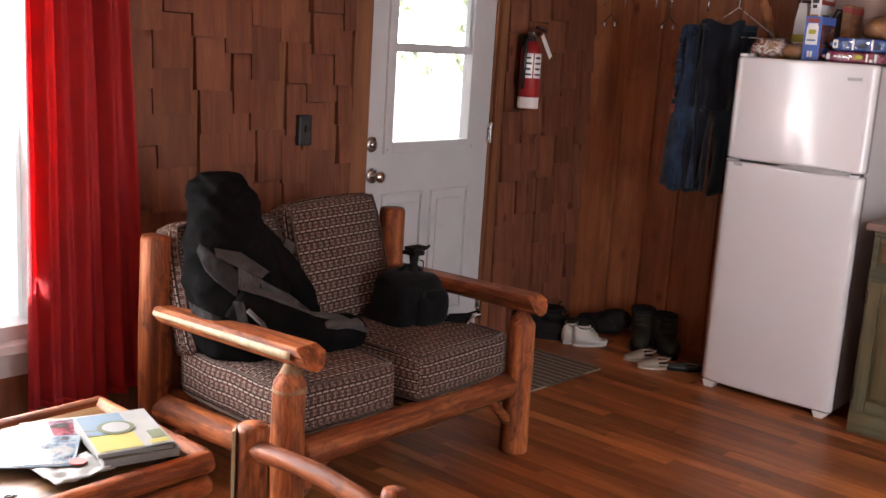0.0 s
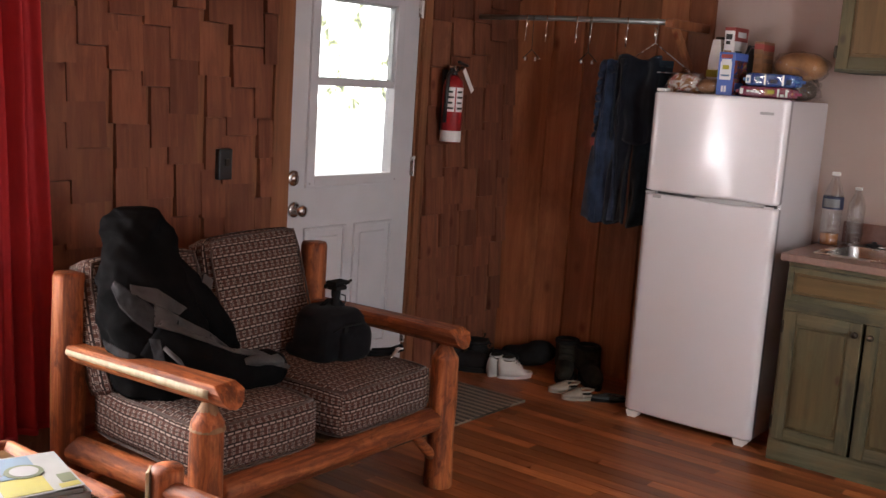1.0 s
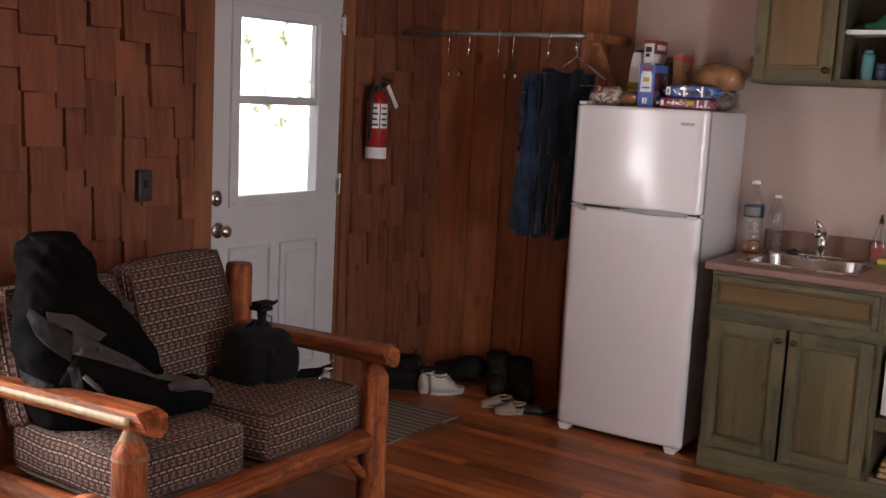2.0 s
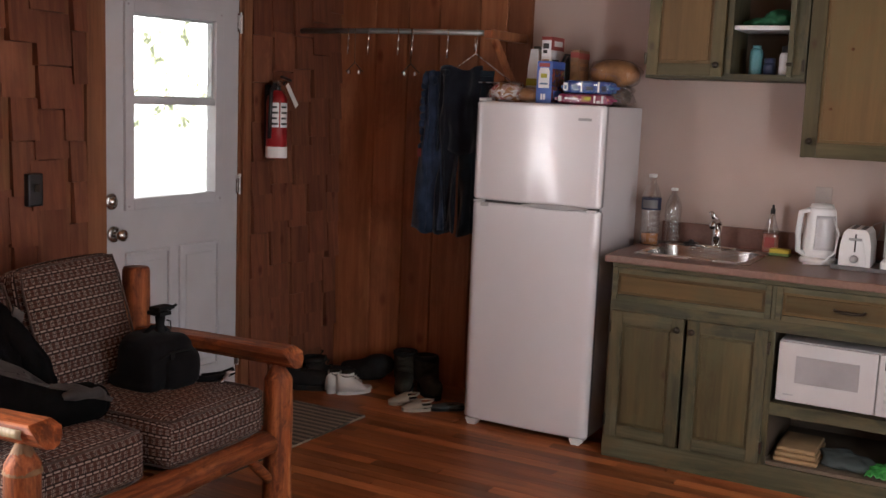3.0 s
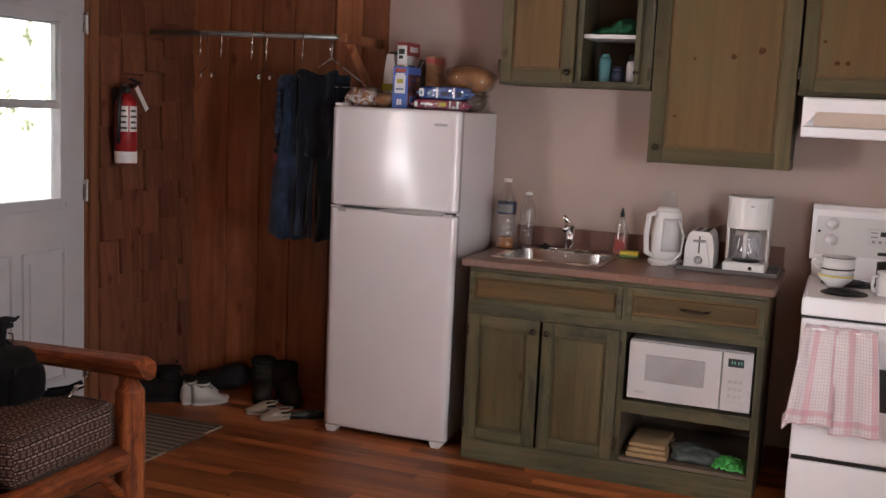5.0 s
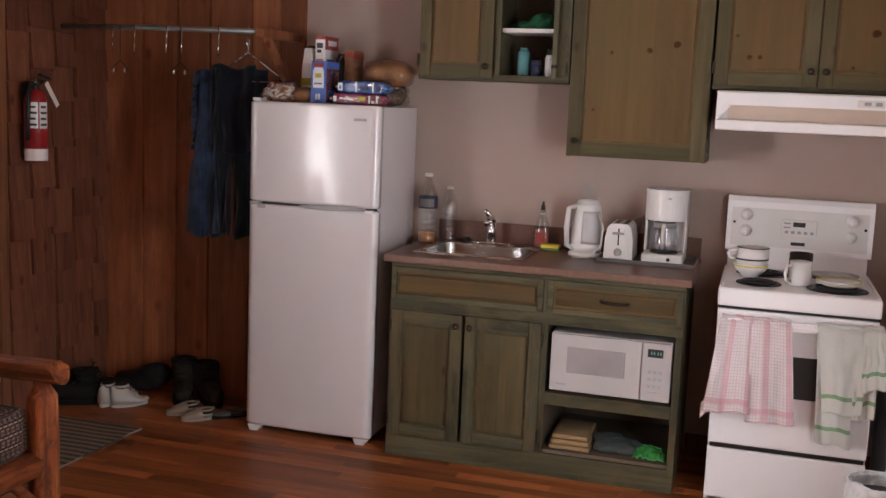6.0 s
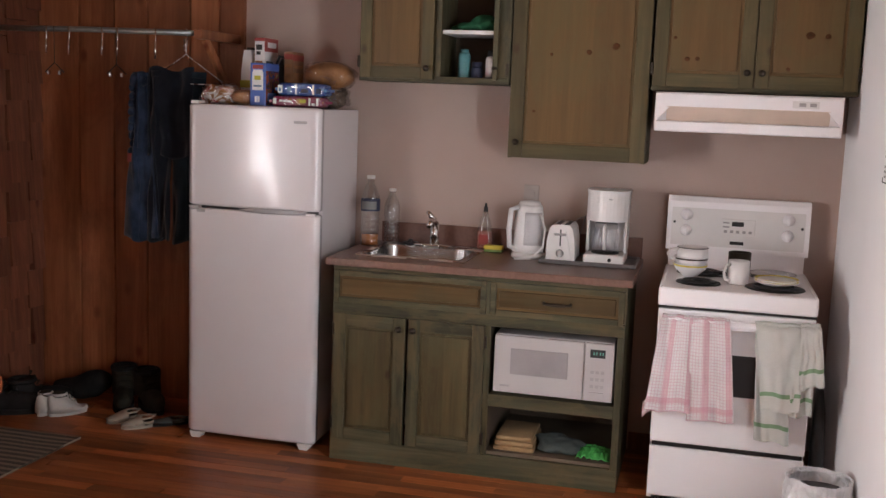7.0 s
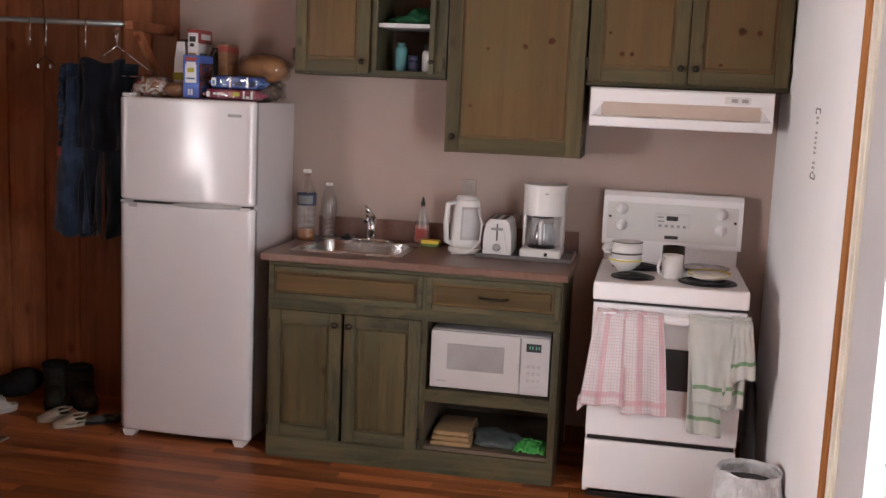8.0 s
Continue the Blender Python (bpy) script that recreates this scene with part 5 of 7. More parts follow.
def shoe(name, at, yaw, length, width, height, mat, sole_mat, label, group, low=True, laces=None, open_back=False):
    ob = thing(name, at, label, "shoe", group)
    m = Matrix.Translation(at) @ Matrix.Rotation(yaw, 4, "Z")
    bm = bmesh.new()
    rings = []
    n = 16
    for i in range(n + 1):
        f = i / n
        w = width * (0.36 + 0.14 * math.sin(math.pi * min(1, f * 1.15)) + 0.08 * math.sin(math.pi * f ** 1.6)) * (math.sin(math.pi * (0.08 + 0.84 * f)) ** 0.35)
        top = height * (1.0 if f < 0.38 else 1.0 - 0.62 * min(1, (f - 0.38) / 0.45)) * (0.9 + 0.1 * math.cos(f * 3))
        if open_back:
            top = height * (0.30 if f < 0.42 else 1.0 - 0.6 * ((f - 0.42) / 0.58))
        ring = []
        for k in range(14):
            a = math.pi * k / 13
            ring.append(bm.verts.new(m @ Vector((-length / 2 + length * f, w * math.cos(a) * (1 - 0.25 * math.sin(a)), 0.018 + (top - 0.018) * abs(math.sin(a)) ** 0.6))))
        rings.append(ring)
    for r, q in zip(rings, rings[1:]):
        for k in range(13):
            bm.faces.new((r[k], r[k + 1], q[k + 1], q[k]))
        bm.faces.new((r[0], q[0], q[13], r[13]))
    bm.faces.new(rings[0])
    bm.faces.new(rings[-1])
    part("upper", bm, mat, ob, "", True)
    outline = []
    for i in range(28):
        t = 2 * math.pi * i / 28
        c, s = math.cos(t), math.sin(t)
        outline.append((c * length * 0.51, s * width * (0.44 + 0.07 * c)))
    part("sole", turn(prism(outline, "z", 0.0, 0.030 if laces else 0.018), m), sole_mat, ob)
    mouth = blob((0, 0, 0), (length * 0.19, width * 0.30, 0.016), 2.2)
    part("opening", turn(mouth, m @ Matrix.Translation((-length * 0.22, 0, height * (0.97 if not open_back else 0.36)))), SHOEG, ob, "dark opening", True)
    part("collar", turn(tube([(length * 0.16 * math.cos(t * 0.449), width * 0.29 * math.sin(t * 0.449), 0) for t in range(15)], 0.007, 6, cap=False), m @ Matrix.Translation((-length * 0.22, 0, height * (0.985 if not open_back else 0.38)))), mat, ob, "", True)
    if open_back:
        part("heel_strap", turn(tube([(-length * 0.02, -width * 0.38, height * 0.75), (-length * 0.30, -width * 0.36, height * 0.8), (-length * 0.46, 0, height * 0.85), (-length * 0.30, width * 0.36, height * 0.8), (-length * 0.02, width * 0.38, height * 0.75)], 0.005, 6), m), mat, ob, "", True)
    if laces:
        for k in range(4):
            x = -length * 0.04 + k * length * 0.075
            z = height * (0.93 - 0.13 * k)
            part("lace", turn(tube([(x, -width * 0.22, z - 0.012), (x + 0.004, 0, z + 0.006), (x, width * 0.22, z - 0.012)], 0.004, 6), m), laces, ob, "", True)
    return ob


shoe("sneaker", (0.330, -0.43, 0.0), radians(92), 0.21, 0.10, 0.105, SHOEW, SHOEW, "worn white leather sneaker on the floor", "white sneakers", laces=SHOEW)
shoe("sneaker", (0.425, -0.435, 0.0), radians(58), 0.19, 0.10, 0.105, SHOEW, SHOEW, "worn white leather sneaker on the floor", "white sneakers", laces=SHOEW)
shoe("slip_on_shoe", (0.740, -0.450, 0.0), radians(226), 0.165, 0.08, 0.060, SHOET, SHOET, "beige open-backed slip-on shoe", "beige slip-on shoes", open_back=True)
shoe("slip_on_shoe", (0.852, -0.505, 0.0), radians(222), 0.165, 0.08, 0.060, SHOET, SHOET, "beige open-backed slip-on shoe", "beige slip-on shoes", open_back=True)
shoe("dark_sandal", (0.955, -0.42, 0.0), radians(215), 0.20, 0.075, 0.035, SLATE, SHOEB, "flat grey sandal beside the fridge", "grey sandals", open_back=True)


def boot(at, yaw, mat, label, tall, group):
    ob = thing("boot", at, label, "boot", group)
    m = Matrix.Translation(at) @ Matrix.Rotation(yaw, 4, "Z")
    bm = blob((0.05, 0, 0.055), (0.13, 0.048, 0.05), 2.4, 0.06, 10, 1)
    tube([(-0.045, 0, 0.05), (-0.05, 0, 0.12), (-0.055, 0, tall)], [0.062, 0.060, 0.066], 16, bm, wobble=0.25)
    soften(part("upper", turn(bm, m), mat, ob), 0.008, 2)
    part("collar", turn(tube([(-0.055 + 0.058 * math.cos(t * 0.449), 0.055 * math.sin(t * 0.449), tall) for t in range(15)], 0.013, 8, cap=False), m), SHOEB, ob, "padded collar", True)
    part("sole", turn(prism([(math.cos(i * 0.2618) * 0.15 + 0.02, math.sin(i * 0.2618) * 0.052) for i in range(24)], "z", 0.0, 0.025), m), SHOEB, ob)
    for k in range(4):
        part("lace", turn(tube([(0.028 - 0.016 * k, -0.035, 0.10 + 0.025 * k), (0.038 - 0.016 * k, 0, 0.108 + 0.025 * k), (0.028 - 0.016 * k, 0.035, 0.10 + 0.025 * k)], 0.004, 6), m), SHOEG, ob, "", True)


boot((0.60, -0.22, 0), radians(-62), SHOEG, "tall dark brown leather boot by the wall", 0.185, "brown boots")
boot((0.735, -0.20, 0), radians(-45), SHOEG, "tall dark brown leather boot by the wall", 0.175, "brown boots")
boot((0.135, -0.53, 0), radians(20), SHOEB, "black ankle boot by the wall", 0.14, "black boots")
boot((0.215, -0.40, 0), radians(35), SHOEB, "black ankle boot by the wall", 0.14, "black boots")
hb2 = blob((0.315, -0.17, 0.055), (0.13, 0.085, 0.05), 2.3, 0.3, 12, 2)
blob((0.385, -0.15, 0.085), (0.085, 0.075, 0.055), 2.2, 0.3, 14, 5, hb2)
soften(solo("black_shoe", hb2, SHOEB, "soft black shoe lying against the plank wall", "shoe"), 0.010, 2)

# ---- fridge ----
FX0, FX1, FY0, FZ = 1.123, 1.742, -0.558, 1.525
fridge = thing("fridge", (1.42, -0.28, 0), "white two-door fridge-freezer with food on top", "fridge")


def crowned_door(z0, z1):
    """A fridge door with a slightly crowned front and rounded edges."""
    bm = bmesh.new()
    rings = []
    n = 28
    for z, inset in ((z0, 0.010), (z0 + 0.003, 0.004), (z0 + 0.009, 0.0), (z0 + 0.016, 0.0), (z0 + 0.03, 0.0), (z1 - 0.03, 0.0), (z1 - 0.016, 0.0), (z1 - 0.009, 0.0), (z1 - 0.003, 0.004), (z1, 0.010)):
        ring = []
        for i in range(n + 1):
            f = i / n
            x = FX0 + inset + (FX1 - FX0 - 2 * inset) * f
            e = 1 - abs(2 * f - 1)
            round_off = 0.012 * max(0.0, 1 - e / 0.05) ** 2
            ring.append(bm.verts.new((x, FY0 + 0.011 * (2 * f - 1) ** 2 + round_off + inset * 0.8, z)))
        ring.append(bm.verts.new((FX1 - inset, FY0 + 0.062, z)))
        ring.append(bm.verts.new((FX0 + inset, FY0 + 0.062, z)))
        rings.append(ring)
    for a, b in zip(rings, rings[1:]):
        for k in range(len(a)):
            bm.faces.new((a[k], a[(k + 1) % len(a)], b[(k + 1) % len(a)], b[k]))
    bm.faces.new(rings[0])
    bm.faces.new(rings[-1])
    return bm


part("cabinet", box(FX0 + 0.004, FX1 - 0.004, FY0 + 0.065, -0.021, 0.028, FZ - 0.004, 0.008), FRIDGE, fridge)
part("freezer_door", crowned_door(1.076, FZ), FRIDGE, fridge, "", True)
part("fridge_door", crowned_door(0.030, 1.064), FRIDGE, fridge, "", True)
part("door_gasket", box(FX0 + 0.02, FX1 - 0.02, FY0 + 0.055, FY0 + 0.07, 0.06, FZ - 0.03), GREYP, fridge)
part("kick_plate", box(FX0 + 0.03, FX1 - 0.03, FY0 + 0.075, FY0 + 0.09, 0.006, 0.0285), BLACK, fridge)
for x in (FX0 + 0.03, FX1 - 0.06):
    part("foot", prism([(x - 0.02, 0.0285), (x + 0.055, 0.0285), (x + 0.04, 0.016), (x + 0.03, 0.0), (x - 0.008, 0.0)], "y", FY0 + 0.012, FY0 + 0.06), PLASTIC, fridge)
for x in (FX0 + 0.06, FX1 - 0.06):
    part("rear_foot", tube([(x, -0.08, 0), (x, -0.08, 0.029)], 0.018, 10), BLACK, fridge)
# Black strip added behind the split so that it reads as shaded.
part("door_gap_shade", box(FX0 + 0.012, FX1 - 0.012, FY0 + 0.024, FY0 + 0.05, 1.061, 1.079), BLACK, fridge, "black strip for the shade between the doors")
part("door_grip", slab(lambda u, v: (FX0 + 0.255 + 0.315 * u, FY0 - 0.004 - 0.010 * math.sin(math.pi * u) + 0.010 * abs(2 * (FX0 + 0.255 + 0.315 * u - FX0) / (FX1 - FX0) - 1) ** 2, 1.069 + (v - 0.5) * 0.024 * math.sin(math.pi * min(1.0, 0.04 + 0.90 * u)) ** 0.8 + 0.004 * u), 28, 4, 0.008), GREYP, fridge, "curved grey door grip", True)
part("grip_end", box(FX1 - 0.055, FX1 - 0.012, FY0 + 0.002, FY0 + 0.02, 1.058, 1.070, 0.003), FRIDGE, fridge)
part("badge_tab", box(FX0 + 0.045, FX0 + 0.085, FY0 + 0.003, FY0 + 0.02, 1.046, 1.061, 0.002), GREYP, fridge, "small grey tab under the freezer door")
part("top_hinge", box(FX0 + 0.01, FX0 + 0.05, FY0 + 0.012, FY0 + 0.07, FZ + 0.0005, FZ + 0.014, 0.004), PLASTIC, fridge)
part("mid_hinge", box(FX0 + 0.012, FX0 + 0.06, FY0 - 0.006, FY0 + 0.05, 1.0645, 1.0755, 0.001), GREYP, fridge)
part("badge", box(FX1 - 0.115, FX1 - 0.055, FY0 - 0.003, FY0 + 0.002, 1.456, 1.468, 0.0015), GREYP, fridge, "small silver maker badge shape")

# food on the fridge
TOPF = FZ + 0.001


def carton(name, x0, x1, y0, y1, h, mat, label, front, side=(), side_mat=None, category="box", z0=TOPF):
    """A food box: printed fields on its narrow front and on its long side, as shares of each face."""
    ob = thing(name, ((x0 + x1) / 2, (y0 + y1) / 2, z0), label, category, "food on the fridge")
    part("body", box(x0, x1, y0, y1, z0, z0 + h, 0.0025), mat, ob)
    if side_mat:
        part("side_face", box(x1 - 0.001, x1 + 0.0008, y0 + 0.002, y1 - 0.002, z0 + 0.003, z0 + h - 0.003), side_mat, ob)
    for k, (a, b, c, d, ink) in enumerate(front):
        part("printed_field", box(x0 + (x1 - x0) * a, x0 + (x1 - x0) * b, y0 - 0.0010 - 0.0006 * k, y0 + 0.001, z0 + h * c, z0 + h * d), ink, ob)
    for k, (a, b, c, d, ink) in enumerate(side):
        part("printed_field", box(x1 - 0.001, x1 + 0.0016 + 0.0006 * k, y0 + (y1 - y0) * a, y0 + (y1 - y0) * b, z0 + h * c, z0 + h * d), ink, ob)
    return ob


def food_bag(name, centre, size, mat, label, seed, wrap=1.10):
    """Bread in a crinkled clear bag."""
    ob = thing(name, (centre[0], centre[1], centre[2] - size[2]), label, "bread", "food on the fridge")
    part("filling", blob(centre, size, 2.3, 0.06, 14, seed, sub=32), mat, ob, "", True)
    part("wrapper", blob(centre, tuple(d * wrap for d in size), 2.6, 0.16, 30, seed + 5, sub=40), CLEARW, ob, "crinkled clear plastic wrapper", True)
    return ob


CLEARW = thin_clear("clear_wrap", (0.90, 0.90, 0.90))
bread = thing("bread_bag", (1.215, -0.42, TOPF), "sliced bread in a red and white printed bag", "bread", "food on the fridge")
part("filling", blob((1.210, -0.415, TOPF + 0.043), (0.078, 0.072, 0.042), 2.6, 0.25, 26, 3, sub=40), BREADPRINT, bread, "printed film bag", True)
part("wrapper", blob((1.215, -0.415, TOPF + 0.045), (0.088, 0.078, 0.046), 2.4, 0.35, 40, 8, sub=40), CLEARW, bread, "crinkled clear plastic", True)
part("bag_end", blob((1.150, -0.44, TOPF + 0.020), (0.022, 0.025, 0.018), 2.2, 0.5, 50, 4), BREADPRINT, bread, "twisted bag end", True)
food_bag("bun_bag", (1.322, -0.40, TOPF + 0.036), (0.056, 0.065, 0.033), CRUST, "golden bun in a clear bag", 8)
carton("biscuit_box", 1.376, 1.450, -0.46, -0.315, 0.187, BLUEP, "blue biscuit box with a white label", [(0.14, 0.84, 0.36, 0.78, LABELW), (0.20, 0.78, 0.78, 0.84, LABELW), (0.16, 0.84, 0.86, 0.95, REDP), (0.32, 0.44, 0.08, 0.22, LABELW), (0.50, 0.62, 0.08, 0.22, LABELW), (0.24, 0.74, 0.44, 0.48, SKYP), (0.30, 0.68, 0.60, 0.70, YELLOW)], [(0.0, 1.0, 0.82, 0.98, BLUEP), (0.15, 0.75, 0.12, 0.30, BLUEP)], BOXPRINT)
milk = thing("milk_carton", (1.268, -0.22, TOPF), "tall white carton with a yellow base and dark cap", "carton", "food on the fridge")
part("body", prism([(1.236, TOPF), (1.300, TOPF), (1.298, TOPF + 0.17), (1.288, TOPF + 0.25), (1.252, TOPF + 0.25), (1.240, TOPF + 0.16)], "y", -0.26, -0.19), LABELW, milk)
part("base_band", box(1.235, 1.302, -0.2615, -0.189, TOPF + 0.078, TOPF + 0.112), YELLOW, milk, "yellow printed band")
part("side_panel", box(1.300, 1.303, -0.258, -0.192, TOPF + 0.115, TOPF + 0.235), BROWNP, milk, "brown printed side")
part("cap", box(1.262, 1.296, -0.255, -0.205, TOPF + 0.250, TOPF + 0.262, 0.004), BRASS, milk)
carton("tall_box", 1.312, 1.362, -0.275, -0.125, 0.306, LABELW, "tall white food box with a red and black print", [(0.15, 0.75, 0.82, 0.90, INK), (0.2, 0.6, 0.75, 0.80, INK), (0.0, 1.0, 0.95, 1.0, REDP), (0.1, 0.8, 0.55, 0.66, CRUST)], [(0.0, 1.0, 0.80, 1.0, REDP), (0.2, 0.85, 0.86, 0.94, LABELW), (0.1, 0.6, 0.45, 0.66, SLATE)], LABELW)
carton("cracker_box", 1.463, 1.505, -0.285, -0.155, 0.246, BROWNP, "orange-brown cracker box with red bands", [(0.0, 1.0, 0.86, 0.96, REDP), (0.1, 0.9, 0.70, 0.78, CRUST), (0.1, 0.9, 0.45, 0.60, CRUST)], [(0.0, 1.0, 0.84, 0.95, REDP), (0.1, 0.9, 0.70, 0.76, CRUST), (0.0, 0.9, 0.40, 0.62, CRUST)], BROWNP)
pouch = thing("dark_pouch", (1.44, -0.25, TOPF), "dark crumpled pouch with a loop between the boxes", "food bag", "food on the fridge")
part("pouch", blob((1.435, -0.235, TOPF + 0.10), (0.030, 0.035, 0.10), 2.8, 0.3, 26, 2), BLACK, pouch, "", True)
part("loop", tube([(1.415, -0.26, TOPF + 0.19), (1.430, -0.26, TOPF + 0.225), (1.452, -0.26, TOPF + 0.222), (1.458, -0.26, TOPF + 0.19)], 0.007, 8), BLACK, pouch, "", True)
food_bag("round_loaf", (1.668, -0.25, TOPF + 0.143), (0.112, 0.085, 0.062), CRUST, "large brown loaf in a clear bag", 12, 1.06)
rolls = thing("roll_bag", (1.655, -0.24, TOPF), "dark rolls in a clear bag under the loaf", "food bag", "food on the fridge")
part("rolls", blob((1.655, -0.235, TOPF + 0.042), (0.082, 0.075, 0.042), 2.6, 0.25, 22, 15), plain("dark_rolls", (0.10, 0.07, 0.05), 0.6), rolls, "", True)
part("wrapper", blob((1.665, -0.24, TOPF + 0.052), (0.085, 0.085, 0.052), 3.0, 0.4, 36, 9, sub=40), CLEARW, rolls, "crinkled clear plastic", True)


def flat_packet(name, x0, x1, y0, y1, z0, h, mat, label, seed, marks):
    """A soft film packet lying flat, with puffed faces, crimped ends and pale print."""
    ob = thing(name, ((x0 + x1) / 2, (y0 + y1) / 2, z0), label, "packet", "food on the fridge")
    c = ((x0 + x1) / 2, (y0 + y1) / 2, z0 + h / 2)
    part("packet", blob(c, ((x1 - x0) / 2, (y1 - y0) / 2, h / 2), 7.0, 0.05, 30, seed, sub=40), mat, ob, "", True)
    part("film", blob(c, ((x1 - x0) / 2 + 0.003, (y1 - y0) / 2 + 0.003, h / 2 + 0.001), 6.0, 0.10, 42, seed + 3, sub=40), CLEARW, ob, "clear glossy film", True)
    for k, (a, b, lo, hi, ink) in enumerate(marks):
        part("printed_field", box(x0 + (x1 - x0) * a, x0 + (x1 - x0) * b, y0 - 0.003 - 0.0006 * k, y0 + 0.004, z0 + h * lo, z0 + h * hi, 0.001), ink, ob)
    for x in (x0 - 0.004, x1 + 0.004):
        part("crimp", box(x - 0.006, x + 0.006, y0 + 0.008, y1 - 0.008, z0 + h * 0.35, z0 + h * 0.6, 0.002), mat, ob)
    return ob


flat_packet("biscuit_packet", 1.478, 1.715, -0.468, -0.345, TOPF, 0.048, PINKPRINT, "pink printed biscuit packet lying flat", 4, [(0.05, 0.11, 0.25, 0.75, LABELW), (0.18, 0.24, 0.45, 0.62, LABELW), (0.26, 0.32, 0.42, 0.60, LABELW), (0.34, 0.42, 0.40, 0.58, LABELW), (0.52, 0.68, 0.25, 0.80, CRUST), (0.58, 0.70, 0.40, 0.70, YELLOW), (0.76, 0.79, 0.15, 0.85, LABELW), (0.82, 0.88, 0.15, 0.40, LABELW), (0.91, 0.94, 0.15, 0.85, LABELW)])
flat_packet("cookie_packet", 1.503, 1.725, -0.462, -0.345, TOPF + 0.049, 0.056, BLUEPRINT, "blue printed biscuit packet lying on the pink one", 9, [(0.03, 0.12, 0.2, 0.8, LABELW), (0.05, 0.10, 0.3, 0.6, SKYP), (0.24, 0.30, 0.3, 0.7, SKYP), (0.40, 0.43, 0.1, 0.9, LABELW), (0.52, 0.66, 0.25, 0.55, NAVY), (0.76, 0.79, 0.1, 0.9, LABELW), (0.84, 0.93, 0.2, 0.6, NAVY)])


# ---- cabinets ----
def panel_door(name, x0, x1, y, z0, z1, parent, rail_w=0.05, hinge="l", panel_mat=None, knob_at=None, grain="Z", washed=False):
    """A frame-and-panel cabinet door whose face stands at y: stiles, rails, raised panel, knob and hinges."""
    stile = GREENZ if grain == "Z" else GREENX
    cross = GREENX
    if washed:
        stile, cross = WASHZ, WASHX
    ob = part(name, box(x0 + 0.004, x1 - 0.004, y + 0.0165, y + 0.0195, z0 + 0.004, z1 - 0.004), stile, parent)
    part("stile", box(x0, x0 + rail_w, y, y + 0.02, z0, z1, 0.003), stile, ob)
    part("stile", box(x1 - rail_w, x1, y, y + 0.02, z0, z1, 0.003), stile, ob)
    part("rail", box(x0 + rail_w, x1 - rail_w, y + 0.001, y + 0.02, z0, z0 + rail_w, 0.002), cross, ob)
    part("rail", box(x0 + rail_w, x1 - rail_w, y + 0.001, y + 0.02, z1 - rail_w, z1, 0.002), cross, ob)
    bm = box(x0 + rail_w - 0.002, x1 - rail_w + 0.002, y + 0.010, y + 0.016, z0 + rail_w - 0.002, z1 - rail_w + 0.002)
    part("panel", bm, panel_mat or TANZ, ob)
    m = 0.012
    part("raised_field", box(x0 + rail_w + m, x1 - rail_w - m, y + 0.004, y + 0.013, z0 + rail_w + m, z1 - rail_w - m, 0.004), panel_mat or TANZ, ob)
    if knob_at:
        kx, kz = knob_at
        part("knob", turn(lathe([(0.0, 0), (0.007, 0.0), (0.006, 0.010), (0.014, 0.016), (0.013, 0.024), (0, 0.027)], (0, 0, 0), 16), Matrix.Translation((kx, y, kz)) @ Matrix.Rotation(radians(90), 4, "X")), BRASS, ob, "dark metal knob", True)
    if hinge:
        hx = x0 - 0.004 if hinge == "l" else x1 + 0.004
        for hz in (z0 + 0.07, z1 - 0.07):
            part("hinge", box(hx - 0.006, hx + 0.006, y - 0.003, y + 0.012, hz - 0.026, hz + 0.026, 0.003), BRASS, ob, "black iron hinge")
    return ob


def carcass(x0, x1, y, z0, z1, parent):
    part("side", box(x0, x0 + 0.016, y, -0.001, z0, z1), GREENZ, parent)
    part("side", box(x1 - 0.016, x1, y, -0.001, z0, z1), GREENZ, parent)
    part("back", box(x0 + 0.016, x1 - 0.016, -0.010, -0.002, z0, z1), DARKIN, parent)
    part("bottom", box(x0 + 0.016, x1 - 0.016, y, -0.011, z0 + 0.002, z0 + 0.02), GREENX, parent)
    part("top", box(x0 + 0.016, x1 - 0.016, y, -0.011, z1 - 0.018, z1), GREENX, parent)


UY, UTOP = -0.300, 2.16
u1 = thing("wall_cabinet", (2.17, -0.15, 1.655), "green-stained pine wall cabinet with an open shelf bay", "cabinet", "wall cabinets")
carcass(1.835, 2.513, UY, 1.655, UTOP, u1)
part("face_rail", box(1.835, 2.513, UY - 0.018, UY, 1.655, 1.682, 0.002), GREENX, u1)
part("face_stile", box(2.178, 2.206, UY - 0.018, UY, 1.682, UTOP, 0.002), GREENZ, u1)
part("face_stile", box(2.437, 2.513, UY - 0.018, UY, 1.682, UTOP, 0.002), GREENZ, u1)
part("divider", box(2.184, 2.200, UY, -0.011, 1.676, UTOP - 0.02), GREENZ, u1)
part("shelf", box(2.201, 2.436, UY + 0.02, -0.011, 1.868, 1.886, 0.002), LABELW, u1, "pale shelf board")
panel_door("door", 1.842, 2.176, UY - 0.038, 1.668, UTOP - 0.004, u1, 0.052, "l", TANU, (2.15, 1.715), washed=True)
part("open_door", box(2.440, 2.462, UY - 0.040, UY - 0.019, 1.672, UTOP - 0.004, 0.003), GREENZ, u1, "edge of the second door")
part("knob", lathe([(0.0, 0), (0.012, 0.004), (0.012, 0.014), (0, 0.018)], (2.452, UY - 0.05, 1.715), 14), BRASS, u1, "dark metal knob", True)
for hz in (1.72, 2.04):
    part("hinge", box(2.496, 2.508, UY - 0.024, UY - 0.012, hz - 0.026, hz + 0.026, 0.003), BRASS, u1, "black iron hinge")

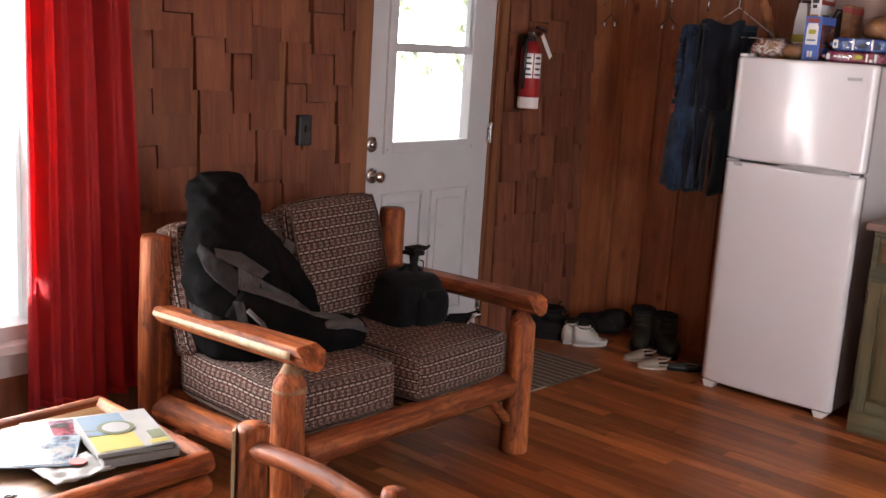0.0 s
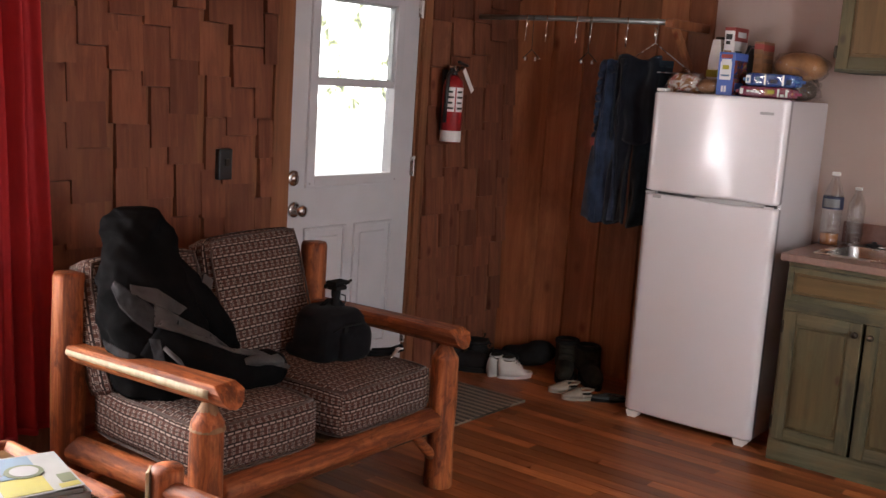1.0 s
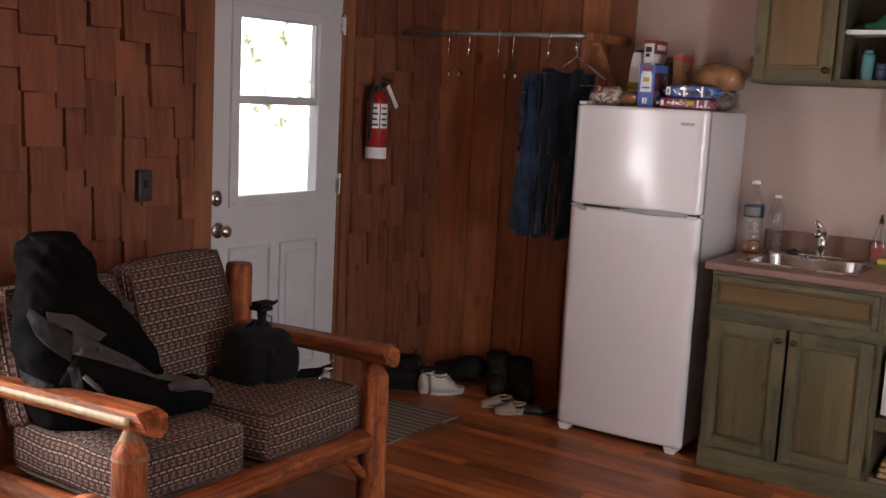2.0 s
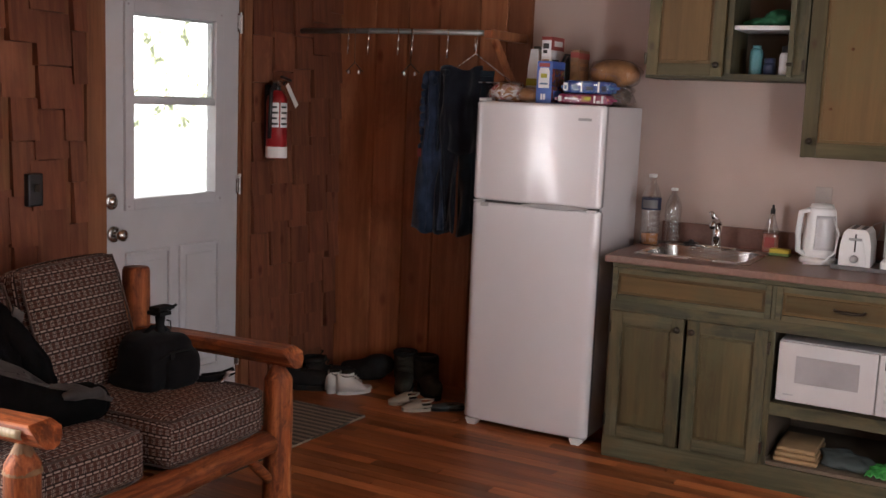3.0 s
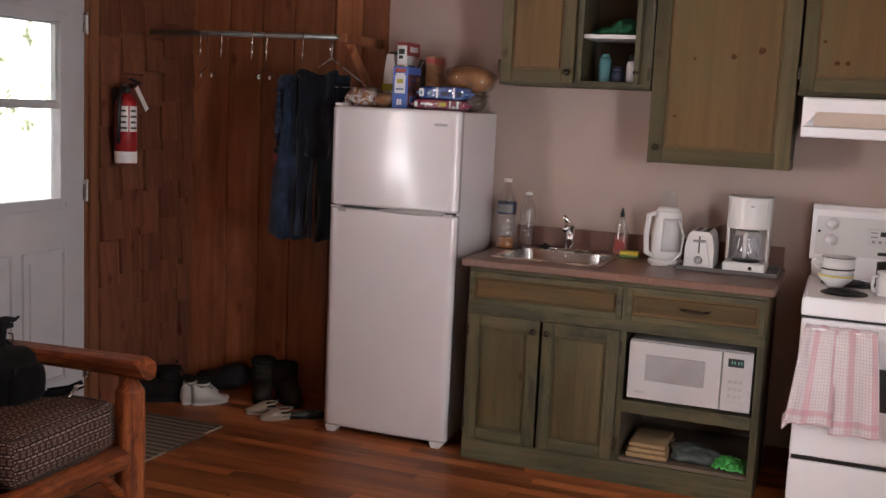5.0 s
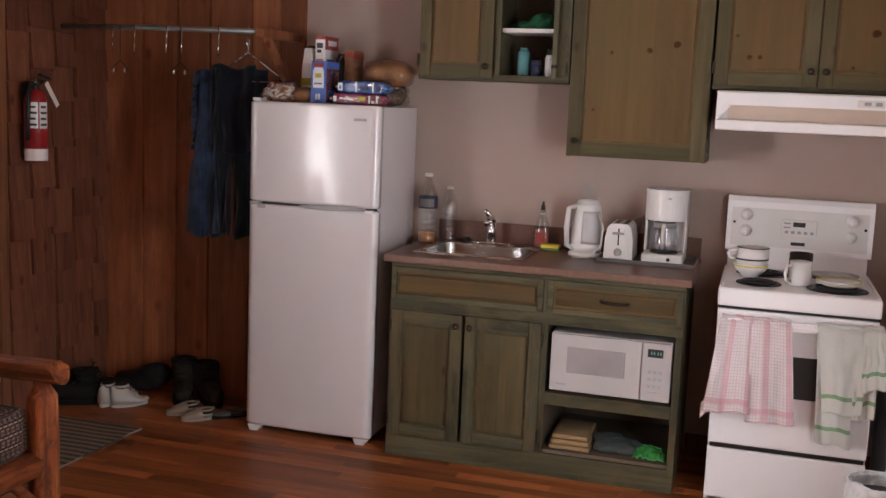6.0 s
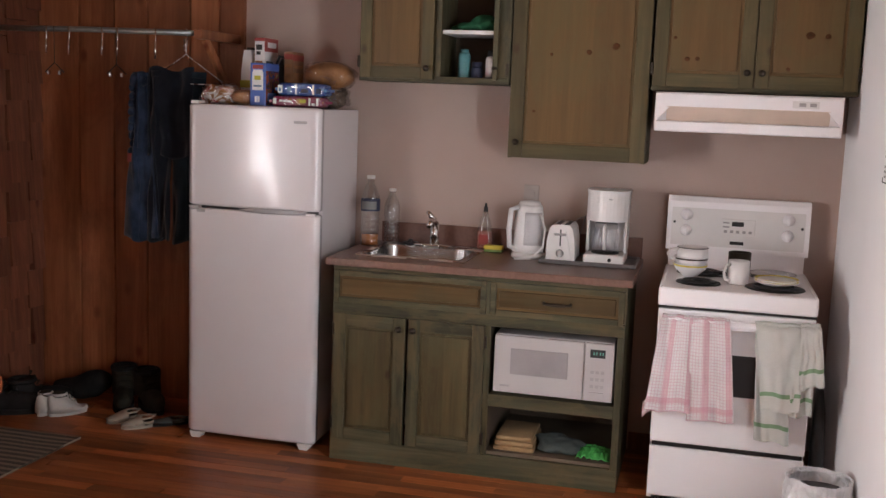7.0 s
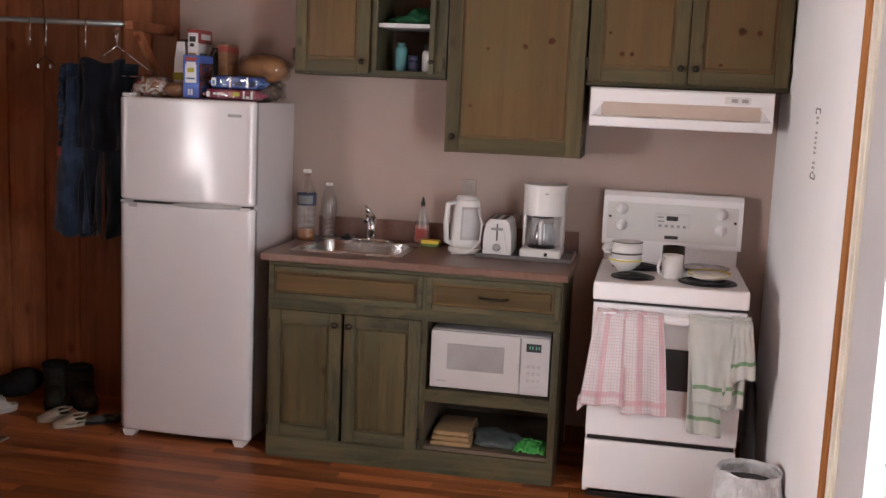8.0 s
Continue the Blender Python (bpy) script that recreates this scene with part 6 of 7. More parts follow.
u2 = thing("wall_cabinet", (2.81, -0.15, 1.345), "tall green-stained wall cabinet with one knotty door", "cabinet", "wall cabinets")
carcass(2.518, 3.106, UY, 1.345, UTOP, u2)
tall_door = panel_door("door", 2.520, 3.104, UY - 0.020, 1.348, UTOP - 0.002, u2, 0.062, "r", TANU, (2.555, 1.415), washed=True)
u3 = thing("wall_cabinet", (3.52, -0.15, 1.655), "green-stained wall cabinet with two knotty doors above the hood", "cabinet", "wall cabinets")
carcass(3.112, 3.926, UY, 1.655, UTOP, u3)
part("face_rail", box(3.112, 3.926, UY - 0.018, UY, 1.655, 1.676, 0.002), GREENX, u3)
left_door = panel_door("door", 3.118, 3.519, UY - 0.038, 1.672, UTOP - 0.004, u3, 0.055, "l", TANU, (3.492, 1.735), washed=True)
right_door = panel_door("door", 3.523, 3.918, UY - 0.038, 1.672, UTOP - 0.004, u3, 0.055, "r", TANU, (3.550, 1.735), washed=True)


def knots(door, y, spots):
    """Round pine knots showing in a door's panel."""
    for x, z, r in spots:
        part("knot", blob((x, y, z), (r * 1.15, 0.0016, r), 2.0, 0.25, 60, x * 9), HEARTKNOT, door, "dark pine knot", True)


knots(tall_door, -0.3160, ((2.849, 1.803, 0.010), (2.961, 1.830, 0.013), (2.625, 1.548, 0.006), (2.69, 1.79, 0.006)))
knots(left_door, -0.3340, ((3.252, 1.784, 0.009), (3.293, 1.786, 0.008), (3.20, 1.87, 0.006)))
knots(right_door, -0.3340, ((3.724, 1.890, 0.014), (3.791, 1.887, 0.010), (3.65, 1.755, 0.007)))

# on the open shelf
def jar(name, x, y, z, prof, mat, label, cap=None, cap_mat=None, category="bottle", group="jars on the shelf"):
    ob = thing(name, (x, y, z), label, category, group)
    part("body", lathe(prof, (x, y, z), 20), mat, ob, "", True)
    if cap:
        part("cap", lathe(cap, (x, y, z), 16), cap_mat, ob, "", True)
    return ob


jar("shampoo_bottle", 2.285, -0.20, 1.677, [(0, 0), (0.026, 0), (0.028, 0.01), (0.028, 0.10), (0.022, 0.115), (0, 0.116)], TEAL, "teal plastic bottle on the cabinet shelf", [(0.018, 0.117), (0.018, 0.13), (0, 0.131)], TEAL)
dj = jar("spice_jar", 2.348, -0.22, 1.677, [(0, 0), (0.026, 0), (0.026, 0.045), (0.02, 0.055), (0, 0.056)], NAVY, "small dark jar with a navy lid", [(0.024, 0.056), (0.024, 0.075), (0, 0.076)], NAVY)
wj = jar("white_bottle", 2.412, -0.20, 1.677, [(0, 0), (0.030, 0), (0.030, 0.085), (0.024, 0.10), (0, 0.101)], LABELW, "white bottle with a dark cap", [(0.022, 0.101), (0.022, 0.128), (0, 0.129)], BLACK)
soften(solo("folded_cloth", blob((2.365, -0.17, 1.915), (0.068, 0.07, 0.030), 2.4, 0.5, 30, 3, blob((2.295, -0.18, 1.905), (0.066, 0.06, 0.020), 2.2, 0.5, 34, 6, blob((2.36, -0.16, 1.94), (0.055, 0.05, 0.020), 2.2, 0.5, 34, 9))), EMERALD, "folded dark green cloth on the shelf", "cloth"), 0.008, 2)

# base cabinet
BX0, BX1, BY = 1.838, 3.088, -0.58
base = thing("base_cabinet", (2.46, -0.3, 0), "green-stained pine base cabinet with doors, drawer and microwave bay", "cabinet")
part("plinth", box(BX0, BX1, BY - 0.018, BY + 0.005, 0, 0.098, 0.002), GREENX, base)
part("side", box(BX0, BX0 + 0.018, BY, -0.002, 0, 0.862), GREENZ, base)
part("side", box(BX1 - 0.018, BX1, BY, -0.002, 0, 0.862), GREENZ, base)
part("back", box(BX0 + 0.018, BX1 - 0.018, -0.012, -0.003, 0, 0.862), DARKIN, base)
part("divider", box(2.514, 2.530, BY, -0.013, 0.0, 0.862), DARKIN, base)
part("face_rail", box(BX0, BX1, BY - 0.018, BY, 0.845, 0.864, 0.002), GREENX, base)
part("face_rail", box(BX0, BX1, BY - 0.018, BY, 0.655, 0.705, 0.002), GREENX, base)
part("face_stile", box(BX0, BX0 + 0.018, BY - 0.018, BY, 0.098, 0.655, 0.002), GREENZ, base)
part("face_stile", box(2.512, 2.538, BY - 0.018, BY, 0.098, 0.655, 0.002), GREENZ, base)
part("face_stile", box(2.5145, 2.5315, BY - 0.030, BY, 0.706, 0.845, 0.002), GREENZ, base)
part("face_stile", box(3.060, BX1, BY - 0.018, BY, 0.098, 0.655, 0.002), GREENZ, base)
part("bay_shelf", box(2.538, 3.060, BY - 0.018, -0.013, 0.312, 0.365, 0.003), GREENX, base)
part("bay_floor", box(2.531, 3.069, BY, -0.013, 0.098, 0.112), DARKIN, base)
part("bay_top", box(2.531, 3.069, BY + 0.001, -0.013, 0.668, 0.684), DARKIN, base)
panel_door("door", 1.852, 2.170, BY - 0.038, 0.102, 0.658, base, 0.052, "l", TANZ, (2.146, 0.612))
panel_door("door", 2.184, 2.514, BY - 0.038, 0.102, 0.658, base, 0.052, "r", TANZ, (2.208, 0.612))
panel_door("false_drawer", 1.846, 2.514, BY - 0.036, 0.706, 0.846, base, 0.024, "", TANX, None, "X")
drw = panel_door("drawer_front", 2.532, 3.082, BY - 0.036, 0.706, 0.846, base, 0.024, "", TANX, None, "X")
part("drawer_pull", tube([(2.755, BY - 0.036, 0.776), (2.758, BY - 0.058, 0.776), (2.79, BY - 0.062, 0.774), (2.83, BY - 0.062, 0.774), (2.862, BY - 0.058, 0.776), (2.865, BY - 0.036, 0.776)], [0.006, 0.005, 0.007, 0.007, 0.005, 0.006], 10), BRASS, drw, "dark metal pull", True)

SX0, SX1, SY0, SY1 = 1.925, 2.375, -0.50, -0.10
WT, WZ = 0.866, 0.899
worktop = thing("worktop", (2.46, -0.3, WT), "pinkish-brown laminate worktop with a rolled edge and backsplash", "worktop")
wt = box(1.812, 3.112, -0.635, SY0, WT, WZ, 0.008, 3)
box(1.812, 3.112, SY1, -0.001, WT, WZ, bm=wt)
box(1.812, SX0, SY0 - 0.006, SY1 + 0.001, WT, WZ - 0.0002, bm=wt)
box(SX1, 3.112, SY0 - 0.006, SY1 + 0.001, WT, WZ - 0.0002, bm=wt)
part("slab", wt, COUNTER, worktop)
part("backsplash", box(1.87, 3.105, -0.020, -0.001, WZ + 0.0005, WZ + 0.098, 0.003), SPLASH, worktop, "darker laminate backsplash")

BASIN = plain("basin_steel", (0.34, 0.32, 0.31), 0.24, 1.0, 0.1)
sink = thing("sink", (2.15, -0.3, WZ), "stainless steel sink basin set in the worktop", "sink")
rim = box(SX0 - 0.02, SX1 + 0.02, SY0 - 0.02, SY0 + 0.012, WZ, WZ + 0.005, 0.002)
box(SX0 - 0.02, SX1 + 0.02, SY1 - 0.045, SY1 + 0.03, WZ, WZ + 0.005, 0.002, bm=rim)
box(SX0 - 0.02, SX0 + 0.012, SY0 + 0.012, SY1 - 0.045, WZ, WZ + 0.005, 0.002, bm=rim)
box(SX1 - 0.012, SX1 + 0.02, SY0 + 0.012, SY1 - 0.045, WZ, WZ + 0.005, 0.002, bm=rim)
part("rim", rim, STEEL, sink)
bas = bmesh.new()
bx0, bx1, by0, by1 = SX0 + 0.011, SX1 - 0.011, SY0 + 0.011, SY1 - 0.044


def basin_ring(inset, z):
    out = []
    cx, cy, hx, hy = (bx0 + bx1) / 2, (by0 + by1) / 2, (bx1 - bx0) / 2 - inset, (by1 - by0) / 2 - inset
    for k in range(40):
        a = 2 * math.pi * k / 40
        c, s = math.cos(a), math.sin(a)
        q = (abs(c) ** 8 + abs(s) ** 8) ** (-1 / 8)
        out.append(bas.verts.new((cx + c * q * hx, cy + s * q * hy, z)))
    return out


brs = [basin_ring(i, z) for i, z in ((0.0, WZ + 0.003), (0.004, WZ - 0.02), (0.014, WZ - 0.13), (0.04, WZ - 0.155), (0.16, WZ - 0.16))]
for a, b in zip(brs, brs[1:]):
    for k in range(40):
        bas.faces.new((a[k], a[(k + 1) % 40], b[(k + 1) % 40], b[k]))
bas.faces.new(brs[-1])
part("basin", bas, BASIN, sink, "", True)
tap = thing("tap", (2.15, -0.12, WZ + 0.005), "chrome single-lever kitchen tap", "tap")
TX, TYY, TZ0 = 2.155, -0.115, WZ + 0.0055
part("base_plate", blob((TX, TYY, TZ0 + 0.006), (0.10, 0.026, 0.008), 2.6), CHROME, tap, "", True)
part("body", tube([(TX, TYY, TZ0), (TX, TYY, TZ0 + 0.06), (TX, TYY, TZ0 + 0.105)], [0.024, 0.021, 0.022], 16), CHROME, tap, "", True)
part("spout", tube([(TX, TYY, TZ0 + 0.08), (TX + 0.006, TYY - 0.05, TZ0 + 0.125), (TX + 0.010, TYY - 0.11, TZ0 + 0.13), (TX + 0.012, TYY - 0.15, TZ0 + 0.112)], [0.013, 0.012, 0.013, 0.012], 14), CHROME, tap, "", True)
part("lever", tube([(TX, TYY, TZ0 + 0.105), (TX - 0.006, TYY - 0.02, TZ0 + 0.135), (TX - 0.022, TYY - 0.05, TZ0 + 0.165)], [0.021, 0.015, 0.009], 12), CHROME, tap, "", True)

# bottles, soap, sponge
def bottle(x, y, h, r, label, drink, lab):
    ob = thing("plastic_bottle", (x, y, WZ), label, "bottle", "bottles by the sink")
    prof = [(0, 0.001), (r * 0.9, 0.001), (r, 0.012)]
    prof += [(r * (0.97 + 0.03 * math.cos(k * 1.57)), h * (0.06 + 0.02 * k)) for k in range(20)]
    prof += [(r, h * 0.5), (r, h * 0.66), (r * 0.93, h * 0.72), (r * 0.6, h * 0.84), (r * 0.36, h * 0.9), (r * 0.36, h * 0.965), (0, h * 0.966)]
    part("body", lathe(prof, (x, y, WZ), 24), BOTTLE, ob, "", True)
    part("cap", lathe([(r * 0.42, h * 0.955), (r * 0.42, h), (0, h)], (x, y, WZ), 16), PLASTIC, ob, "", True)
    if lab:
        part("label_band", lathe([(r * 1.015, h * 0.50), (r * 1.02, h * 0.505), (r * 1.02, h * 0.665), (r * 1.015, h * 0.67)], (x, y, WZ), 24), NAVY, ob, "dark label with a white field", True)
        part("label_field", slab(lambda u, v: (x + r * 1.03 * math.cos(-2.3 + 1.7 * u), y + r * 1.03 * math.sin(-2.3 + 1.7 * u), WZ + h * (0.525 + 0.115 * v)), 12, 2, 0.0008), LEAF, ob)
    if drink:
        part("liquid", lathe([(0, 0.004), (r * 0.88, 0.004), (r * 0.90, h * drink), (0, h * drink)], (x, y, WZ), 20), TEA, ob, "amber liquid", True)


bottle(1.862, -0.185, 0.325, 0.044, "clear plastic drink bottle with a white label", 0.16, True)
bottle(1.935, -0.075, 0.26, 0.038, "empty clear ribbed plastic bottle", 0, False)
so = thing("soap_bottle", (2.385, -0.07, WZ), "clear dish soap bottle with red soap", "bottle")
part("body", turn(lathe([(0, 0.001), (0.036, 0.001), (0.04, 0.02), (0.036, 0.10), (0.014, 0.165), (0.012, 0.18), (0, 0.181)], (0, 0, 0), 24), Matrix.Translation((2.385, -0.07, WZ)) @ Matrix.Diagonal((1, 0.6, 1, 1))), BOTTLE, so, "", True)
part("soap", turn(lathe([(0, 0.004), (0.033, 0.004), (0.0365, 0.02), (0.034, 0.088), (0, 0.09)], (0, 0, 0), 24), Matrix.Translation((2.385, -0.07, WZ)) @ Matrix.Diagonal((1, 0.58, 1, 1))), plain("red_soap", (0.42, 0.16, 0.12), 0.2), so, "red liquid soap", True)
part("label_field", turn(box(-0.022, 0.022, -0.027, -0.0255, 0.03, 0.075), Matrix.Translation((2.385, -0.07, WZ))), REDP, so, "red printed label")
part("cap", lathe([(0.011, 0.18), (0.010, 0.20), (0.006, 0.203), (0.005, 0.218), (0, 0.22)], (2.385, -0.07, WZ), 14), BLACK, so, "", True)
part("pad", box(2.395, 2.48, -0.135, -0.085, WZ + 0.012, WZ + 0.030, 0.005), SPONGE, thing("sponge", (2.43, -0.11, WZ), "yellow sponge with a green scouring side", "sponge"))
part("scourer", box(2.395, 2.48, -0.135, -0.085, WZ + 0.0005, WZ + 0.0118, 0.003), GREENP, bpy.data.objects["sponge"])
part("stopper", lathe([(0, 0.0), (0.035, 0.0), (0.037, 0.008), (0.012, 0.012), (0.010, 0.022), (0, 0.023)], (2.03, -0.075, WZ + 0.0055), 18), BLACK, thing("sink_stopper", (2.03, -0.075, WZ), "dark rubber sink stopper", "stopper"), "", True)

# tray with kettle, toaster, coffee maker
TRAYM = plain("dark_tray", (0.13, 0.12, 0.12), 0.35)
tray = thing("tray", (2.9, -0.2, WZ), "dark grey plastic tray on the worktop", "tray")
part("base", box(2.69, 3.09, -0.335, -0.07, WZ + 0.0005, WZ + 0.007, 0.003), TRAYM, tray)
part("lip", box(2.685, 3.095, -0.345, -0.333, WZ + 0.0005, WZ + 0.018, 0.004, bm=box(2.685, 3.095, -0.073, -0.061, WZ + 0.0005, WZ + 0.018, 0.004, bm=box(2.682, 2.694, -0.34, -0.065, WZ + 0.0005, WZ + 0.018, 0.004, bm=box(3.087, 3.099, -0.34, -0.065, WZ + 0.0005, WZ + 0.018, 0.004)))), TRAYM, tray)

ket = thing("kettle", (2.60, -0.2, WZ), "white plastic jug kettle with a grey water window", "kettle")
kx, ky = 2.612, -0.20
part("base", turn(lathe([(0, 0), (0.074, 0), (0.078, 0.012), (0.070, 0.024), (0, 0.025)], (0, 0, 0), 28), Matrix.Translation((kx, ky, WZ))), PLASTIC, ket, "", True)
part("jug", turn(lathe([(0, 0.026), (0.068, 0.026), (0.072, 0.05), (0.066, 0.16), (0.058, 0.225), (0.052, 0.236), (0, 0.238)], (0, 0, 0), 28), Matrix.Translation((kx, ky, WZ)) @ Matrix.Diagonal((1.0, 0.82, 1, 1))), PLASTIC, ket, "", True)
part("water_window", slab(lambda u, v: (kx + 0.0735 * math.cos(-1.75 + 1.35 * u) * (1 - 0.14 * v), ky + 0.0735 * 0.82 * math.sin(-1.75 + 1.35 * u) * (1 - 0.14 * v) - 0.001, WZ + 0.06 + 0.145 * v), 10, 8, 0.002), plain("smoky_plastic", (0.45, 0.42, 0.42), 0.3), ket, "grey translucent window", True)
part("handle", tube([(kx - 0.045, ky - 0.03, WZ + 0.225), (kx - 0.075, ky - 0.05, WZ + 0.215), (kx - 0.082, ky - 0.05, WZ + 0.13), (kx - 0.078, ky - 0.045, WZ + 0.05), (kx - 0.05, ky - 0.03, WZ + 0.035)], 0.012, 12), PLASTIC, ket, "", True)
part("lid", turn(lathe([(0.05, 0.237), (0.045, 0.25), (0.0, 0.256)], (0, 0, 0), 24), Matrix.Translation((kx, ky, WZ)) @ Matrix.Diagonal((1.0, 0.82, 1, 1))), PLASTIC, ket, "", True)
part("cord", tube([(kx + 0.055, ky - 0.05, WZ + 0.20), (kx + 0.085, ky - 0.08, WZ + 0.14), (kx + 0.08, ky - 0.10, WZ + 0.06), (kx + 0.03, ky - 0.13, WZ + 0.012), (kx - 0.04, ky - 0.12, WZ + 0.006)], 0.0038, 8), PLASTIC, ket, "white power cord", True)

toast = thing("toaster", (2.765, -0.21, WZ), "white two-slot toaster seen end on", "toaster")
tx0, tx1 = 2.712, 2.828
part("body", prism([(tx0 - 0.004, WZ + 0.014), (tx1 + 0.004, WZ + 0.014), (tx1 + 0.002, WZ + 0.10), (tx1 - 0.008, WZ + 0.150), (tx1 - 0.022, WZ + 0.166), (tx0 + 0.022, WZ + 0.166), (tx0 + 0.008, WZ + 0.150), (tx0 - 0.002, WZ + 0.10)], "y", -0.31, -0.11), PLASTIC, toast)
part("end_plate", prism([(tx0 + 0.010, WZ + 0.018), (tx1 - 0.010, WZ + 0.018), (tx1 - 0.016, WZ + 0.06), (tx1 - 0.036, WZ + 0.145), (tx0 + 0.036, WZ + 0.145), (tx0 + 0.016, WZ + 0.06)], "y", -0.318, -0.311), PLASTIC, toast)
part("lever_slot", box(2.767, 2.773, -0.3195, -0.3185, WZ + 0.075, WZ + 0.148), BLACK, toast)
part("lever", box(2.745, 2.795, -0.338, -0.320, WZ + 0.122, WZ + 0.132, 0.004), GREYP, toast)
part("dial", turn(lathe([(0, 0), (0.017, 0), (0.016, 0.010), (0.006, 0.013), (0, 0.013)], (0, 0, 0), 18), Matrix.Translation((2.77, -0.319, WZ + 0.045)) @ Matrix.Rotation(radians(90), 4, "X")), GREYP, toast, "grey browning dial", True)
for sx in (2.744, 2.782):
    part("slot", box(sx, sx + 0.020, -0.29, -0.13, WZ + 0.1661, WZ + 0.1672), BLACK, toast)
part("feet", box(tx0 + 0.01, tx1 - 0.01, -0.30, -0.12, WZ + 0.0075, WZ + 0.0138), BLACK, toast)
part("cord", tube([(2.80, -0.11, WZ + 0.03), (2.83, -0.07, WZ + 0.12), (2.845, -0.05, WZ + 0.185), (2.81, -0.035, WZ + 0.17), (2.72, -0.03, WZ + 0.06)], 0.003, 8), GREYP, toast, "grey power cord", True)

cof = thing("coffee_maker", (2.955, -0.2, WZ), "white drip coffee maker with a glass carafe", "coffee maker")
cx0, cx1 = 2.870, 3.046
part("base", box(cx0, cx1, -0.325, -0.10, WZ + 0.0075, WZ + 0.050, 0.014, 3), PLASTIC, cof)
part("tower", box(cx0, cx1, -0.165, -0.10, WZ + 0.051, WZ + 0.19, 0.006), PLASTIC, cof)
part("side_wing", box(cx0, cx0 + 0.012, -0.225, -0.166, WZ + 0.051, WZ + 0.19, 0.003), PLASTIC, cof)
part("side_wing", box(cx1 - 0.012, cx1, -0.225, -0.166, WZ + 0.051, WZ + 0.19, 0.003), PLASTIC, cof)
part("head", prism([(cx0 - 0.001 + 0.176 * i / 12, -0.225 - 0.075 * abs(math.sin(math.pi * i / 12)) ** 0.6) for i in range(13)] + [(cx1, -0.10), (cx0, -0.10)], "z", WZ + 0.19, WZ + 0.312), PLASTIC, cof)
part("lid", prism([(cx0 - 0.004 + 0.184 * i / 12, -0.225 - 0.08 * abs(math.sin(math.pi * i / 12)) ** 0.6) for i in range(13)] + [(cx1 + 0.004, -0.098), (cx0 - 0.004, -0.098)], "z", WZ + 0.3125, WZ + 0.323), PLASTIC, cof)
part("badge", box(2.968, 2.982, -0.3035, -0.298, WZ + 0.285, WZ + 0.291), GREYP, cof)
part("hot_plate", lathe([(0, 0), (0.06, 0), (0.06, 0.005), (0, 0.005)], (2.958, -0.245, WZ + 0.0505), 28), BLACK, cof, "", True)
part("switch", turn(lathe([(0, 0), (0.008, 0), (0.008, 0.006), (0, 0.006)], (0, 0, 0), 14), Matrix.Translation((2.985, -0.325, WZ + 0.03)) @ Matrix.Rotation(radians(90), 4, "X")), BLACK, cof, "", True)
part("carafe", lathe([(0, 0.0), (0.055, 0.0), (0.062, 0.02), (0.060, 0.06), (0.046, 0.105), (0.044, 0.118), (0.041, 0.118), (0.043, 0.104), (0.057, 0.06), (0.059, 0.02), (0.052, 0.004), (0, 0.004)], (2.958, -0.245, WZ + 0.0565), 28), CARAFE, cof, "clear glass carafe", True)
part("carafe_band", lathe([(0.047, 0.10), (0.050, 0.101), (0.049, 0.125), (0.045, 0.125)], (2.958, -0.245, WZ + 0.0565), 28), GREYP, cof, "grey carafe collar", True)
part("carafe_handle", tube([(2.958, -0.292, WZ + 0.172), (2.958, -0.335, WZ + 0.165), (2.958, -0.340, WZ + 0.11), (2.958, -0.312, WZ + 0.075)], 0.008, 10), PLASTIC, cof, "", True)

outl = thing("wall_outlet", (2.583, 0, 1.15), "white double wall outlet", "outlet")
OUTLET = plain("ivory_plastic", (0.37, 0.30, 0.27), 0.5)
part("plate", box(2.548, 2.618, -0.006, 0.0, 1.092, 1.208, 0.002), OUTLET, outl)
for z in (1.128, 1.172):
    part("socket", box(2.568, 2.598, -0.0085, -0.006, z - 0.014, z + 0.014, 0.001), OUTLET, outl)

# microwave
mw = thing("microwave", (2.8, -0.4, 0.366), "white microwave oven in the cabinet bay", "microwave")
MX0, MX1, MYF, MZ0, MZ1 = 2.553, 3.050, -0.585, 0.372, 0.622
part("case", box(MX0, MX1, MYF + 0.02, -0.2, MZ0, MZ1, 0.004), MICRO, mw)
part("door", box(MX0, MX0 + 0.375, MYF, MYF + 0.022, MZ0 + 0.004, MZ1 - 0.003, 0.005), MICRO, mw)
part("door_window", box(MX0 + 0.070, MX0 + 0.310, MYF - 0.002, MYF + 0.004, MZ0 + 0.085, MZ0 + 0.195, 0.001), MWIN, mw, "grey mesh window")
KEYPRINT = plain("grey_print", (0.38, 0.352, 0.348), 0.5)
DIGIT = glow("green_digit", (0.35, 1.0, 0.8), 0.30)
pnl = part("control_panel", box(MX0 + 0.379, MX1, MYF, MYF + 0.022, MZ0 + 0.004, MZ1 - 0.003, 0.004), MICRO, mw)
part("display", box(MX0 + 0.400, MX0 + 0.462, MYF - 0.002, MYF + 0.002, MZ0 + 0.188, MZ0 + 0.222), BLACK, pnl)
for k in range(4):
    part("digit", box(MX0 + 0.413 + 0.011 * k + (0.004 if k > 1 else 0), MX0 + 0.418 + 0.011 * k + (0.004 if k > 1 else 0), MYF - 0.003, MYF - 0.001, MZ0 + 0.200, MZ0 + 0.212), DIGIT, pnl, "lit green digit bar")
